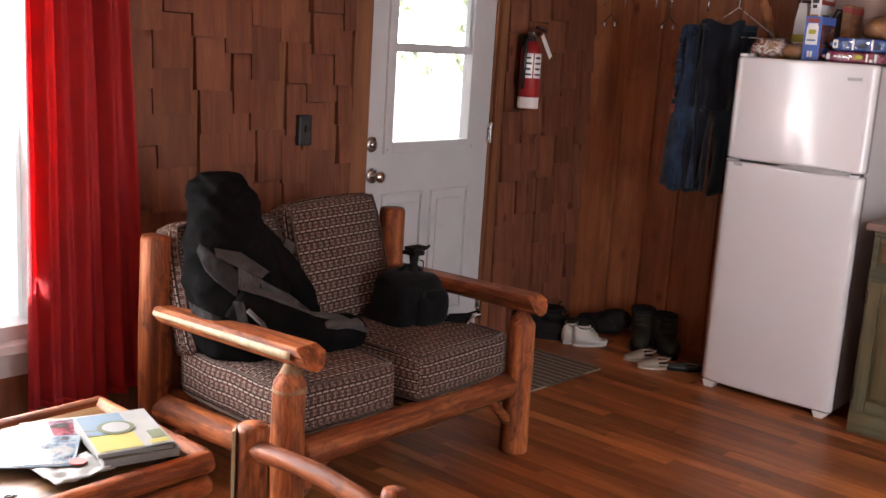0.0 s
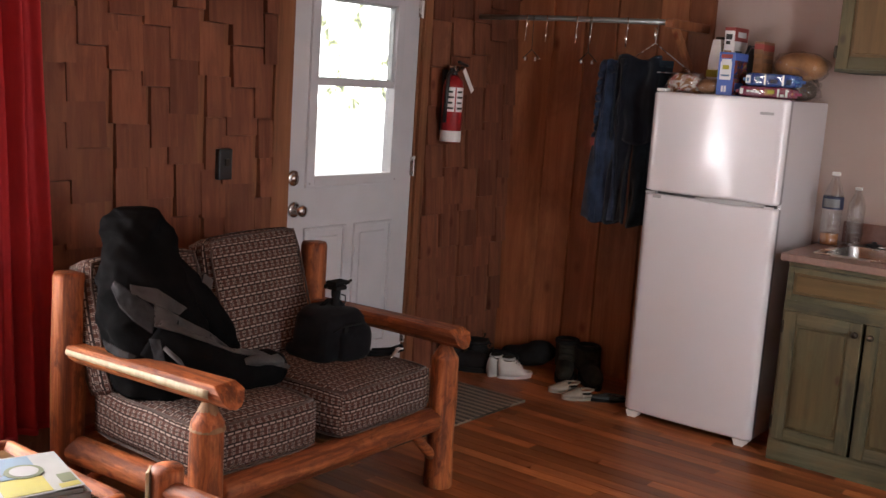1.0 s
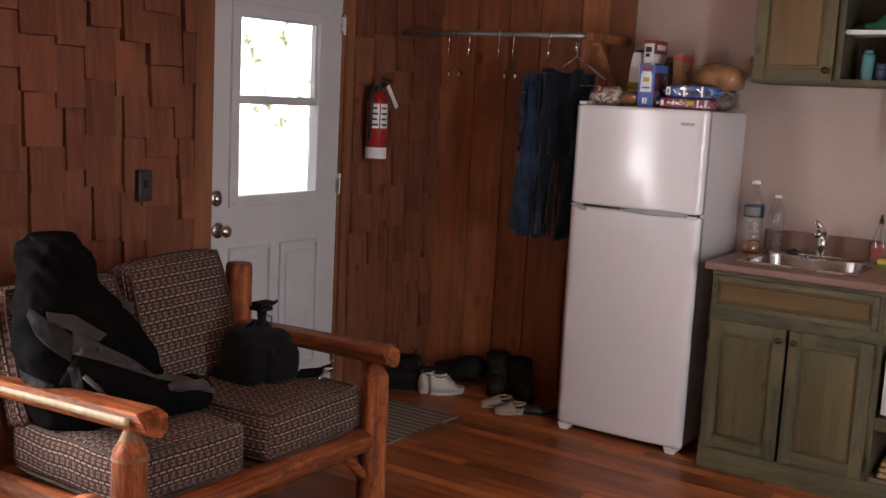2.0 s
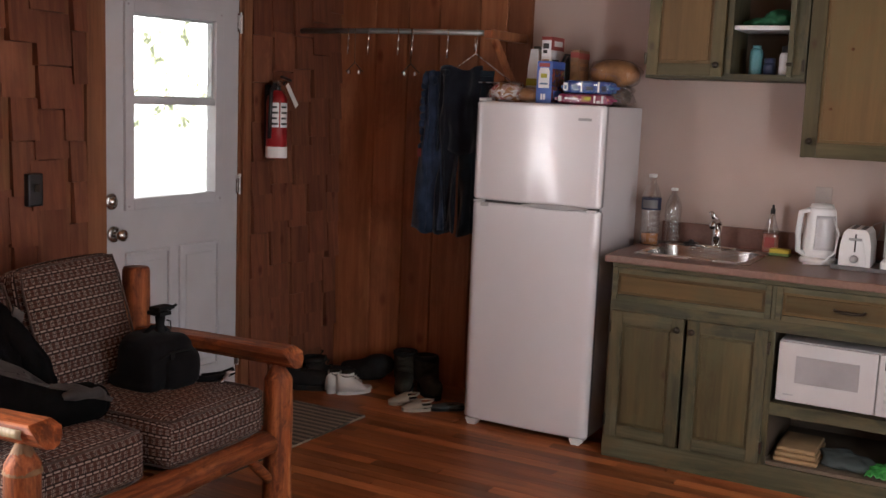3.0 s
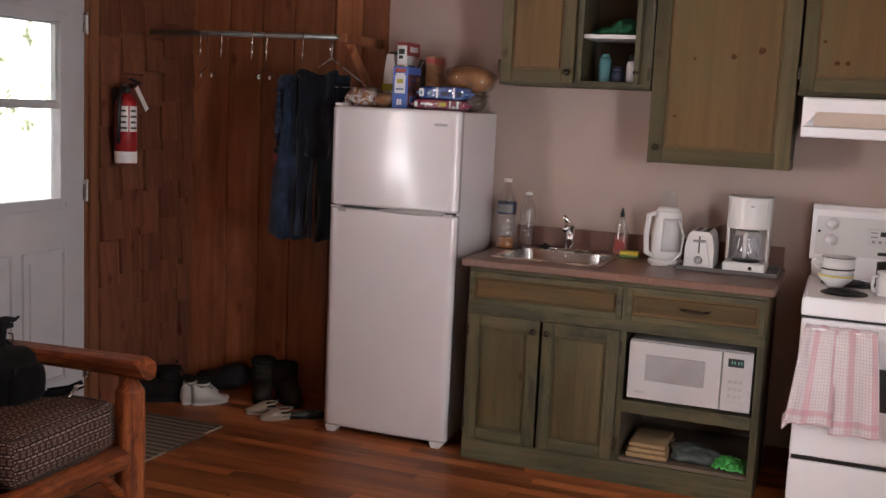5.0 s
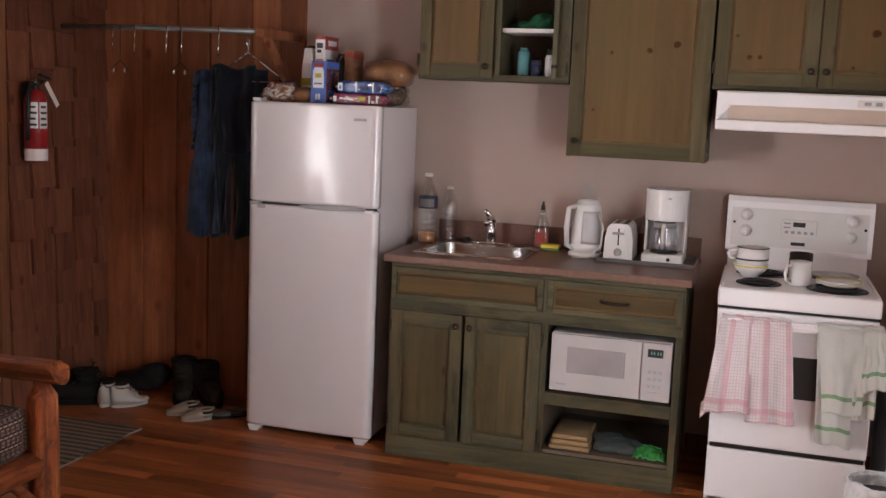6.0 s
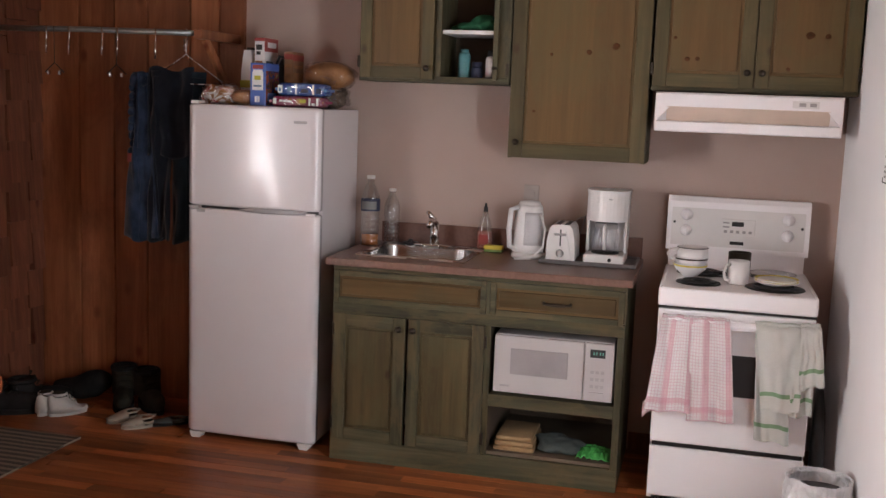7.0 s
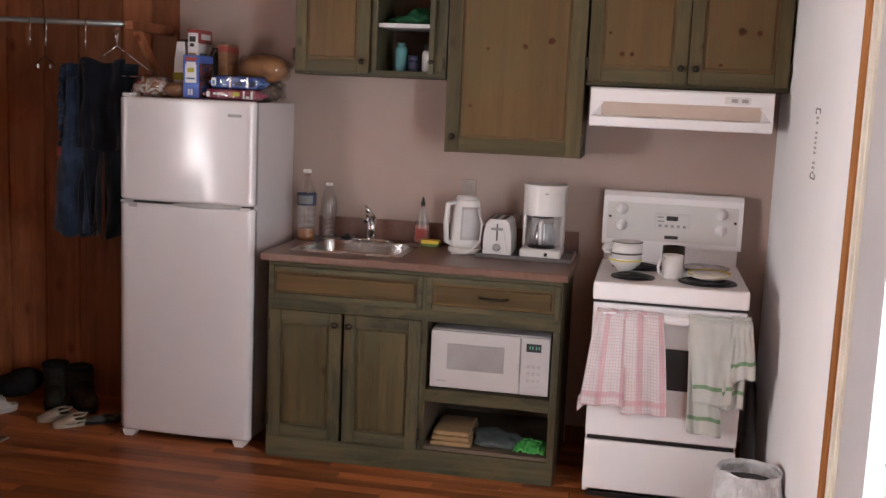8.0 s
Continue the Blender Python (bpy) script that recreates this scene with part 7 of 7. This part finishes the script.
for r in range(3):
    for c in range(3):
        part("key", box(MX0 + 0.405 + 0.021 * c, MX0 + 0.419 + 0.021 * c, MYF - 0.0015, MYF + 0.001, MZ0 + 0.060 + 0.030 * r, MZ0 + 0.072 + 0.030 * r), KEYPRINT, pnl)
part("open_key", box(MX0 + 0.405, MX0 + 0.461, MYF - 0.002, MYF + 0.001, MZ0 + 0.018, MZ0 + 0.042, 0.001), MICRO, pnl)
part("badge", box(MX0 + 0.030, MX0 + 0.070, MYF - 0.0012, MYF + 0.001, MZ0 + 0.030, MZ0 + 0.037), GREYP, mw)
for x in (MX0 + 0.03, MX1 - 0.03):
    for y in (-0.52, -0.25):
        part("foot", tube([(x, y, 0.3655), (x, y, 0.374)], 0.012, 10), BLACK, mw)

# lower bay
tt = thing("folded_towel", (2.65, -0.4, 0.113), "folded tan towel on the lower shelf", "towel")
for k in range(3):
    part("fold", box(2.56 + 0.004 * k, 2.735 - 0.006 * k, -0.56 + 0.01 * k, -0.30, 0.1135 + 0.020 * k, 0.132 + 0.020 * k, 0.008, 3), TOWELT, tt, "", True)
soften(solo("dish_cloth", blob((2.83, -0.47, 0.138), (0.105, 0.08, 0.025), 2.6, 0.35, 24, 4, blob((2.80, -0.44, 0.150), (0.07, 0.06, 0.020), 2.3, 0.4, 30, 8)), SLATE, "crumpled dark grey-green cloth on the shelf", "cloth"), 0.008, 2)
bag_low = thing("plastic_bag", (2.985, -0.50, 0.113), "crumpled bright green plastic bag", "bag")
part("bag", slab(lambda u, v: (2.915 + 0.14 * u + 0.012 * noise.noise(Vector((u * 5, v * 5, 1))), -0.56 + 0.16 * v + 0.012 * noise.noise(Vector((u * 6, v * 4, 4))), 0.118 + 0.026 * math.sin(math.pi * v) ** 0.7 * math.sin(math.pi * u) ** 0.5 + 0.016 * abs(noise.noise(Vector((u * 6, v * 6, 9))))), 30, 30, 0.0015), LIME, bag_low, "", True)
part("handle", tube([(2.99, -0.45, 0.128), (3.005, -0.46, 0.146), (3.025, -0.47, 0.144), (3.03, -0.48, 0.125)], 0.005, 8, wobble=0.4), LIME, bag_low, "", True)

# ---- stove ----
QX0, QX1, QYF, QZ = 3.213, 3.808, -0.68, 0.892
stove = thing("stove", (3.52, -0.35, 0), "white electric coil stove with towels on its door", "stove")
part("body", box(QX0 + 0.004, QX1 - 0.004, QYF + 0.04, -0.02, 0.02, QZ - 0.072), WHITE, stove)
top = box(QX0, QX1, QYF - 0.012, -0.03, QZ - 0.072, QZ, 0.012, 3)
part("cooktop", top, WHITE, stove)
for x in (QX0 + 0.006, QX1 - 0.016):
    part("rim_edge", box(x, x + 0.010, QYF + 0.01, -0.12, QZ, QZ + 0.006, 0.002), WHITE, stove)
part("riser", box(QX0 + 0.01, QX1 - 0.01, -0.075, -0.028, QZ, 0.975, 0.003), WHITE, stove)
guard = part("backguard", prism([(-0.095, 0.968), (-0.085, 1.182), (-0.07, 1.202), (-0.022, 1.202), (-0.022, 0.968)], "x", QX0 - 0.004, QX1 + 0.002), WHITE, stove)
part("guard_face", prism([(-0.0965, 0.99), (-0.088, 1.155), (-0.084, 1.155), (-0.0925, 0.99)], "x", QX0 + 0.016, QX1 - 0.018), PLASTIC, guard)


def dial(x, z):
    m = Matrix.Translation((x, -0.093, z)) @ Matrix.Rotation(radians(93), 4, "X")
    ob = part("dial", turn(lathe([(0, 0), (0.026, 0), (0.024, 0.006), (0.020, 0.008), (0.018, 0.022), (0, 0.024)], (0, 0, 0), 20), m), WHITE, guard, "white burner dial", True)
    part("dial_grip", turn(box(-0.004, 0.004, -0.018, 0.018, 0.022, 0.032, 0.002), m), WHITE, ob)


for x in (QX0 + 0.078, QX1 - 0.088):
    for z in (1.055, 1.125):
        dial(x, z)
clock = part("clock_panel", box(QX0 + 0.225, QX0 + 0.370, -0.0990, -0.0915, 1.045, 1.115, 0.003), PLASTIC, guard)
part("display", box(QX0 + 0.272, QX0 + 0.322, -0.1005, -0.0985, 1.085, 1.105), BLACK, clock)
for k in range(5):
    part("key", box(QX0 + 0.240 + 0.026 * k, QX0 + 0.254 + 0.026 * k, -0.1003, -0.0985, 1.055, 1.067), GREYP, clock)
for k in range(2):
    part("key", box(QX0 + 0.234, QX0 + 0.262, -0.1003, -0.0985, 1.078 + 0.018 * k, 1.084 + 0.018 * k), GREYP, clock)
part("badge", box(QX0 + 0.268, QX0 + 0.326, -0.0992, -0.0935, 1.004, 1.018), BLACK, guard, "small dark maker plate")
for x, z in ((QX0 + 0.028, 1.09), (QX1 - 0.030, 1.09)):
    part("indicator", tube([(x, -0.0965, z), (x, -0.090, z)], 0.006, 10), BLACK, guard)


def burner(x, y, r):
    ob = part("drip_pan", lathe([(r * 1.18, 0.002), (r * 1.15, 0.006), (r, 0.002), (0.0, 0.001)], (x, y, QZ), 32), BLACK, stove, "black burner pan", True)
    spiral = [(x + (0.018 + (r * 0.92 - 0.018) * a / 60) * math.cos(a * 0.42), y + (0.018 + (r * 0.92 - 0.018) * a / 60) * math.sin(a * 0.42), QZ + 0.010) for a in range(61)]
    part("coil", tube(spiral, 0.0042, 6), COIL, ob, "", True)


burner(3.36, -0.525, 0.075)
burner(3.655, -0.53, 0.098)
burner(3.375, -0.25, 0.092)
burner(3.66, -0.24, 0.075)
part("burner_cover", lathe([(0, 0.012), (0.085, 0.012), (0.10, 0.016), (0.10, 0.020), (0.085, 0.018), (0, 0.017)], (3.66, -0.24, QZ), 32), STEEL, stove, "dull metal burner lid", True)
# Black strip stands for the shade in the gap below the cooktop.
part("gap_shade_strip", box(QX0 + 0.002, QX1 - 0.002, QYF, QYF + 0.04, QZ - 0.082, QZ - 0.0725), BLACK, stove)
odoor = part("oven_door", box(QX0 + 0.004, QX1 - 0.004, QYF - 0.004, QYF + 0.038, 0.270, QZ - 0.084, 0.008, 3), WHITE, stove)
part("oven_window", box(3.40, 3.63, QYF - 0.0065, QYF + 0.002, 0.48, 0.645, 0.002), BLACK, odoor, "dark oven glass")
HY = QYF - 0.045
part("door_handle", tube([(QX0 + 0.03, HY, 0.765), (QX1 - 0.03, HY, 0.765)], 0.012, 12, bm=box(QX0 + 0.025, QX0 + 0.055, HY, QYF, 0.752, 0.778, bm=box(QX1 - 0.055, QX1 - 0.025, HY, QYF, 0.752, 0.778, bm=box(QX0 + 0.03, QX1 - 0.03, HY - 0.010, HY + 0.006, 0.752, 0.785, 0.004)))), WHITE, odoor)
# Black filler paints the shade between oven door and drawer.
part("drawer_gap_shade", box(QX0 + 0.012, QX1 - 0.012, QYF + 0.004, QYF + 0.036, 0.252, 0.268), BLACK, stove)
part("drawer", box(QX0 + 0.004, QX1 - 0.004, QYF - 0.002, QYF + 0.038, 0.045, 0.250, 0.008, 3), WHITE, stove)
part("kick", box(QX0 + 0.02, QX1 - 0.02, QYF + 0.04, QYF + 0.06, 0.0, 0.05), BLACK, stove)


def hung_cloth(name, top, bottom, z1, z0, mat, label, seed, depth, group, lift=0.0, folds=2.0, lap=False):
    """One fall of a dish towel over the oven handle: its top and bottom spans in x, its hem lifted by lift at one end."""
    ob = thing(name, (sum(bottom) / 2, HY, z0), label, "towel", group)

    def front(u, v):
        drop = 1 - v
        x = top[0] + (top[1] - top[0]) * u + (bottom[0] + (bottom[1] - bottom[0]) * u - top[0] - (top[1] - top[0]) * u) * drop ** 0.85
        z = z0 + lift * (u - 0.5) + (z1 - z0 - lift * (u - 0.5)) * v + 0.005 * math.sin(u * 9 + seed) * drop
        ripple = math.sin(u * math.pi * 2 * folds + seed + 0.7 * math.sin(v * 2.5))
        y = HY - 0.015 - depth - 0.012 * drop - 0.009 * ripple * (0.4 + 0.6 * drop) - 0.010 * noise.noise(Vector((u * 5, v * 4, seed + 3)))
        if v > 0.93:
            y += (v - 0.93) / 0.07 * (0.012 + depth)
        return (x, y, z)
    part("front_fall", slab(front, 56, 48, 0.003, max(top[1] - top[0], bottom[1] - bottom[0]), z1 - z0), mat, ob, "", True)
    part("hem", tube([Vector(front(k / 24, 0.0)) for k in range(25)], 0.0032, 6), mat, ob, "", True)
    if lap:
        a, b = min(top), max(top)
        part("back_fall", slab(lambda u, v: (a + 0.006 + (b - a - 0.012) * u, HY + 0.016 + 0.003 * math.sin(u * 11), z1 - 0.12 * (1 - v)), 20, 6, 0.004, b - a, 0.12), mat, ob, "", True)
        part("top_fold", slab(lambda u, v: (a + (b - a) * u, HY - 0.017 + 0.034 * v, z1 - 0.003 + 0.006 * math.sin(math.pi * v) + 0.002 * math.sin(u * 13 + seed)), 20, 6, 0.004, b - a, 0.03), mat, ob, "", True)
    return ob


RED_PAIR, GREEN_PAIR = "red towels on the stove", "green-banded towels on the stove"
hung_cloth("dish_towel", (3.236, 3.352), (3.192, 3.362), 0.790, 0.418, TOWELR, "red and white checked dish towel over the oven handle", 1.3, 0.004, RED_PAIR, 0.010, 1.3, True)
hung_cloth("dish_towel", (3.345, 3.489), (3.352, 3.528), 0.790, 0.396, TOWELR, "red and white checked dish towel over the oven handle", 4.0, 0.010, RED_PAIR, 0.006, 1.6, True)
part("corner", slab(lambda u, v: (3.182 + 0.030 * u, HY - 0.020 + 0.004 * math.sin(u * 3), 0.380 + 0.060 * v + 0.030 * u), 8, 8, 0.003, 0.02, 0.02), TOWELR, bpy.data.objects["dish_towel"], "dangling corner")
hung_cloth("dish_towel", (3.585, 3.70), (3.606, 3.735), 0.786, 0.338, TOWELG, "long pale dish towel with a green band over the oven handle", 2.2, 0.0, GREEN_PAIR, -0.006, 1.2, True)
hung_cloth("dish_towel", (3.582, 3.772), (3.622, 3.762), 0.792, 0.466, TOWELG, "pale dish towel with a green band over the oven handle", 5.2, 0.018, GREEN_PAIR, -0.004, 1.0, True)
hung_cloth("dish_towel", (3.70, 3.80), (3.725, 3.808), 0.780, 0.448, TOWELG, "narrow pale dish towel with a green band behind the others", 0.7, 0.002, GREEN_PAIR, 0.012, 1.0)
hung_cloth("dish_towel", (3.745, 3.815), (3.752, 3.842), 0.798, 0.570, TOWELG, "short pale dish towel with a green band at the stove's edge", 3.1, 0.024, GREEN_PAIR, 0.030, 0.8, True)


# crockery on the stove
def bowl(x, y, z, r, h, label, line):
    ob = thing("bowl", (x, y, z), label, "bowl", "bowls on the stove")
    part("shell", lathe([(0, 0.002), (r * 0.45, 0.0), (r * 0.5, 0.006), (r * 0.9, h * 0.55), (r, h), (r * 0.95, h), (r * 0.84, h * 0.55), (r * 0.4, 0.010), (0, 0.009)], (x, y, z), 32), PLASTIC, ob, "", True)
    part("rim_line", lathe([(r * 0.965, h * 0.78), (r * 0.985, h * 0.79), (r * 1.0, h * 0.90), (r * 0.985, h * 0.905)], (x, y, z), 32), line, ob, "painted band", True)


bowl(3.325, -0.43, QZ + 0.012, 0.068, 0.055, "white bowl with a yellow band in a stack", SPONGE)
bowl(3.325, -0.43, QZ + 0.040, 0.068, 0.055, "white bowl with a dark band in a stack", BRASS)


def mug(x, y, z, r, h, yaw, label, mat, line=None):
    ob = thing("mug", (x, y, z), label, "mug", "mugs on the stove")
    part("cup", lathe([(0, 0), (r * 0.92, 0), (r, 0.006), (r, h), (r * 0.9, h), (r * 0.88, 0.01), (0, 0.009)], (x, y, z), 28), mat, ob, "", True)
    c, s = math.cos(yaw), math.sin(yaw)
    part("handle", tube([(x + c * r * k, y + s * r * k, z + h * f) for k, f in ((0.95, 0.85), (1.5, 0.8), (1.68, 0.5), (1.5, 0.22), (0.95, 0.15))], 0.006, 8), mat, ob, "", True)
    if line:
        part("rim_line", lathe([(r * 1.0, h * 0.95), (r * 1.015, h * 0.955), (r * 1.015, h * 1.005), (r * 0.98, h * 1.008)], (x, y, z), 28), line, ob, "dark painted rim", True)


mug(3.33, -0.43, QZ + 0.075, 0.062, 0.058, radians(200), "wide white cup with a dark rim on the bowls", PLASTIC, BRASS)
mug(3.515, -0.475, QZ + 0.001, 0.042, 0.095, radians(215), "tall white mug on the stove", PLASTIC)
mug(3.52, -0.33, QZ + 0.012, 0.046, 0.10, radians(60), "dark brown glass mug behind the white one", BRASS)


def plate(x, y, z, r, label, line):
    ob = thing("plate", (x, y, z), label, "plate", "plates on the stove")
    part("dish", lathe([(0, 0.002), (r * 0.6, 0.0), (r * 0.7, 0.003), (r, 0.014), (r * 0.99, 0.017), (r * 0.68, 0.007), (0, 0.006)], (x, y, z), 36), PLASTIC, ob, "", True)
    part("rim_line", lathe([(r * 0.88, 0.0132), (r * 0.97, 0.0168), (r * 0.975, 0.0178), (r * 0.875, 0.0142)], (x, y, z), 36), line, ob, "painted band", True)


plate(3.66, -0.515, QZ + 0.0145, 0.086, "white side plate with a yellow rim", SPONGE)
plate(3.66, -0.515, QZ + 0.0235, 0.086, "white side plate with a yellow rim", SPONGE)

# range hood
hood = thing("range_hood", (3.5, -0.2, 1.49), "white under-cabinet range hood", "range hood")
HX0, HX1 = 3.142, 3.860
part("shell", prism([(-0.005, 1.648), (-0.44, 1.648), (-0.452, 1.640), (-0.452, 1.592), (-0.405, 1.534), (-0.452, 1.530), (-0.452, 1.494), (-0.44, 1.490), (-0.425, 1.494), (-0.425, 1.512), (-0.005, 1.512)], "x", HX0 + 0.004, HX1 - 0.004), WHITE, hood)
for x in (HX0, HX1 - 0.0035):
    part("end_cap", box(x, x + 0.0035, -0.452, -0.005, 1.492, 1.648), WHITE, hood)
for x, s in ((HX0 + 0.004, 1), (HX1 - 0.004, -1)):
    part("corner_gusset", prism([(x, 1.592), (x + s * 0.055, 1.592), (x + s * 0.0, 1.530)], "y", -0.4515, -0.425), WHITE, hood)
# Shade and warm bounce under the slant are coloured onto this sheet.
part("slant_tint", prism([(-0.4525, 1.590), (-0.4063, 1.5345), (-0.4045, 1.5365), (-0.4505, 1.592)], "x", HX0 + 0.045, HX1 - 0.045), HOODTINT, hood, "slanted front, tinted for its warm shade")
part("switch_plate", box(HX1 - 0.19, HX1 - 0.09, -0.4545, -0.451, 1.600, 1.628, 0.001), PLASTIC, hood)
for x in (HX1 - 0.165, HX1 - 0.125):
    part("rocker", box(x, x + 0.025, -0.458, -0.454, 1.607, 1.621, 0.002), GREYP, hood)
part("underside", box(HX0 + 0.02, HX1 - 0.02, -0.42, -0.03, 1.502, 1.5115), STEEL, hood)

# notes on the east wall: small drawn marks
note = thing("wall_lettering", (ROOM_X, -1.11, 1.48), "small dark pencilled marks in brackets on the wall", "lettering")
NX = ROOM_X - 0.0006
for z, s in ((1.595, -1), (1.365, 1)):
    part("bracket_mark", box(NX - 0.0004, NX + 0.0004, -1.155, -1.065, z - 0.002, z + 0.002), INK, note)
    for y in (-1.155, -1.065):
        part("bracket_mark", box(NX - 0.0004, NX + 0.0004, y - 0.006, y + 0.006, min(z, z + s * 0.016), max(z, z + s * 0.016)), INK, note)
for k in range(12):
    z = 1.566 - 0.0165 * k
    if k in (2, 8):
        continue
    part("text_bar", box(NX - 0.0004, NX + 0.0004, -1.135 + 0.004 * (k % 3), -1.085 - 0.003 * (k % 2), z - 0.004, z + 0.004), GREYP, note)

# waste bin
BXC, BYC = 3.810, -1.13
wbn = thing("waste_bin", (BXC, BYC, 0), "dark waste bin lined with a white plastic bag", "bin")
part("bucket", prism([(BXC + 0.095 * math.cos(a * 0.2618) * 1.1, BYC + 0.095 * math.sin(a * 0.2618)) for a in range(24)], "z", 0.0, 0.30), plain("bin_plastic", (0.05, 0.05, 0.055), 0.5), wbn)


def liner(u, v):
    a = 2 * math.pi * u
    r = 0.108 + 0.004 * math.sin(a * 7) * (1 - v) + 0.010 * noise.noise(Vector((math.cos(a) * 3, math.sin(a) * 3, v * 3))) + 0.010 * (0.5 - abs(noise.noise(Vector((math.cos(a) * 9, math.sin(a) * 9, v * 2.5)))))
    z = 0.17 + 0.17 * v + 0.010 * noise.noise(Vector((a * 5, 2, v))) * v + 0.012 * noise.noise(Vector((math.cos(a) * 2, math.sin(a) * 2, 5)))
    if v > 0.6:
        r -= (v - 0.6) * 0.05
    return (BXC + 1.08 * r * math.cos(a), BYC + r * math.sin(a), z)


def inner(u, v):
    a = 2 * math.pi * u
    r = 0.098 * (1 - 0.4 * v * v) + 0.014 * (0.4 - abs(noise.noise(Vector((math.cos(a) * 7, math.sin(a) * 7, v * 2)))))
    return (BXC + 1.08 * r * math.cos(a), BYC + r * math.sin(a), 0.348 - 0.16 * v + 0.012 * noise.noise(Vector((math.cos(a) * 2, math.sin(a) * 2, 5))))


part("liner", slab(liner, 160, 16, 0.0012), BAGW, wbn, "white plastic liner folded over the rim", True)
part("liner_inside", slab(inner, 160, 14, 0.0012), BAGW, wbn, "crumpled liner inside", True)
part("crumpled_paper", blob((BXC - 0.03, BYC - 0.02, 0.22), (0.07, 0.06, 0.05), 2.2, 0.35, 20, 3), PAPER, wbn, "", True)
cordx = thing("power_cord", (3.87, -0.6, 0), "black power cord between stove and wall", "cord")
part("cord", tube([(3.85, -0.25, 0.006), (3.86, -0.5, 0.012), (3.855, -0.62, 0.20), (3.86, -0.55, 0.40), (3.88, -0.3, 0.5)], [0.02, 0.024, 0.03, 0.024, 0.012], 10), BLACK, cordx, "", True)


# ---- pieces of the setting: boards, shakes, floor strips ----
def piece_mesh(name, mat, taper=0.0, bevel=0.02, seed=0):
    """A unit board from (0,0,0) to (1,1,1), x its thickness; taper thins its top."""
    bm = bmesh.new()
    bmesh.ops.create_cube(bm, size=1.0, matrix=Matrix.Translation((0.5, 0.5, 0.5)))
    rnd = random.Random(seed)
    for v in bm.verts:
        if v.co.x > 0.5:
            if v.co.z > 0.5:
                v.co.x = 1 - taper
            v.co.y += (0.5 - v.co.y) * bevel * 2
            v.co.z += (rnd.random() - 0.5) * 0.03
    bm.normal_update()
    me = bpy.data.meshes.new(name)
    bm.to_mesh(me)
    bm.free()
    me.materials.append(mat)
    return me


def lay(name, me, at, size, parent, tilt=0.0):
    ob = new(name, me)
    ob.parent = parent
    ob.matrix_parent_inverse = parent.matrix_basis.inverted()
    ob.location, ob.scale = at, size
    if tilt:
        ob.rotation_euler = (tilt, 0, 0)
    return ob


rnd = random.Random(7)
# pine boards on the north wall
boards = [piece_mesh("board", PANEL, 0, 0.03, s) for s in range(3)]
x = 0.0
for w in (0.235, 0.20, 0.185, 0.235, 0.155, 0.135):
    bm_board = lay("board", boards[rnd.randrange(3)], (x, -0.0005, 0), (0.018, w - 0.001, ROOM_Z), wall_north)
    bm_board.rotation_euler = (0, 0, radians(-90))
    x += w

# cedar shakes
shakes = [piece_mesh("shake", SHAKE, 0.45, 0.006, 20 + s) for s in range(5)]


def clad(y0, y1, z0, z1):
    """Columns of short shakes, each column stepped against the next, every other one standing prouder."""
    y, col = y0, 0
    while y < y1 - 0.015:
        w = min(rnd.choice((0.125, 0.14, 0.15, 0.165)), y1 - y)
        proud = 0.027
        z = z0 - ((col * 0.38 + rnd.random() * 0.16) % 1) * 0.205
        while z < z1:
            h = rnd.choice((0.165, 0.195, 0.205, 0.225))
            side = rnd.choice((0.0, 0.022, -0.022, 0.01))
            lo, hi = max(z, z0), min(z + h, z1)
            if hi - lo > 0.03:
                a, b = max(y0, y + side), min(y1, y + w + side)
                lay("shake", shakes[rnd.randrange(5)], (0.0005, a + 0.0008, lo + 0.002), (proud + rnd.choice((-0.005, -0.002, 0.002, 0.005)), b - a - 0.0012, hi - lo - 0.0018), wall_west, (rnd.random() - 0.5) * 0.012)
            z += h
        y += w
        col += 1


clad(-3.08, DOOR0 - 0.088, 0.0, ROOM_Z)
clad(DOOR1 + 0.057, -0.024, 0.0, ROOM_Z)

# oak floor strips along x
strips = [piece_mesh("floor_strip", FLOOR, 0, 0.01, 40 + s) for s in range(4)]
flat = Matrix.Rotation(radians(90), 4, "Y")
row = 0
y = -0.001
count = 0
rest = bmesh.new()
WIDE = 0.064
while y > ROOM_Y:
    x = -rnd.random() * 0.9
    while x < ROOM_X:
        h = rnd.choice((0.28, 0.4, 0.55, 0.75, 1.0, 1.3))
        a, b = max(x, 0.0), min(x + h, ROOM_X)
        if b - a > 0.03:
            if y > -2.75:
                ob = new("floor_strip", strips[rnd.randrange(4)])
                ob.parent = floor
                ob.matrix_parent_inverse = floor.matrix_basis.inverted()
                ob.matrix_basis = Matrix.Translation((b - 0.0008, y - WIDE + 0.0006, -0.018)) @ Matrix.Rotation(radians(-90), 4, "Y") @ Matrix.Diagonal((0.018 + rnd.random() * 0.0006, WIDE - 0.0005, b - a - 0.0008, 1))
                count += 1
            else:
                box(a + 0.0008, b - 0.0008, y - WIDE + 0.0006, y - 0.0006, -0.018, 0, bm=rest)
        x += h
    y -= WIDE
tagged(part("floor_strips", rest, FLOOR_FAR, floor), kind="stuff")
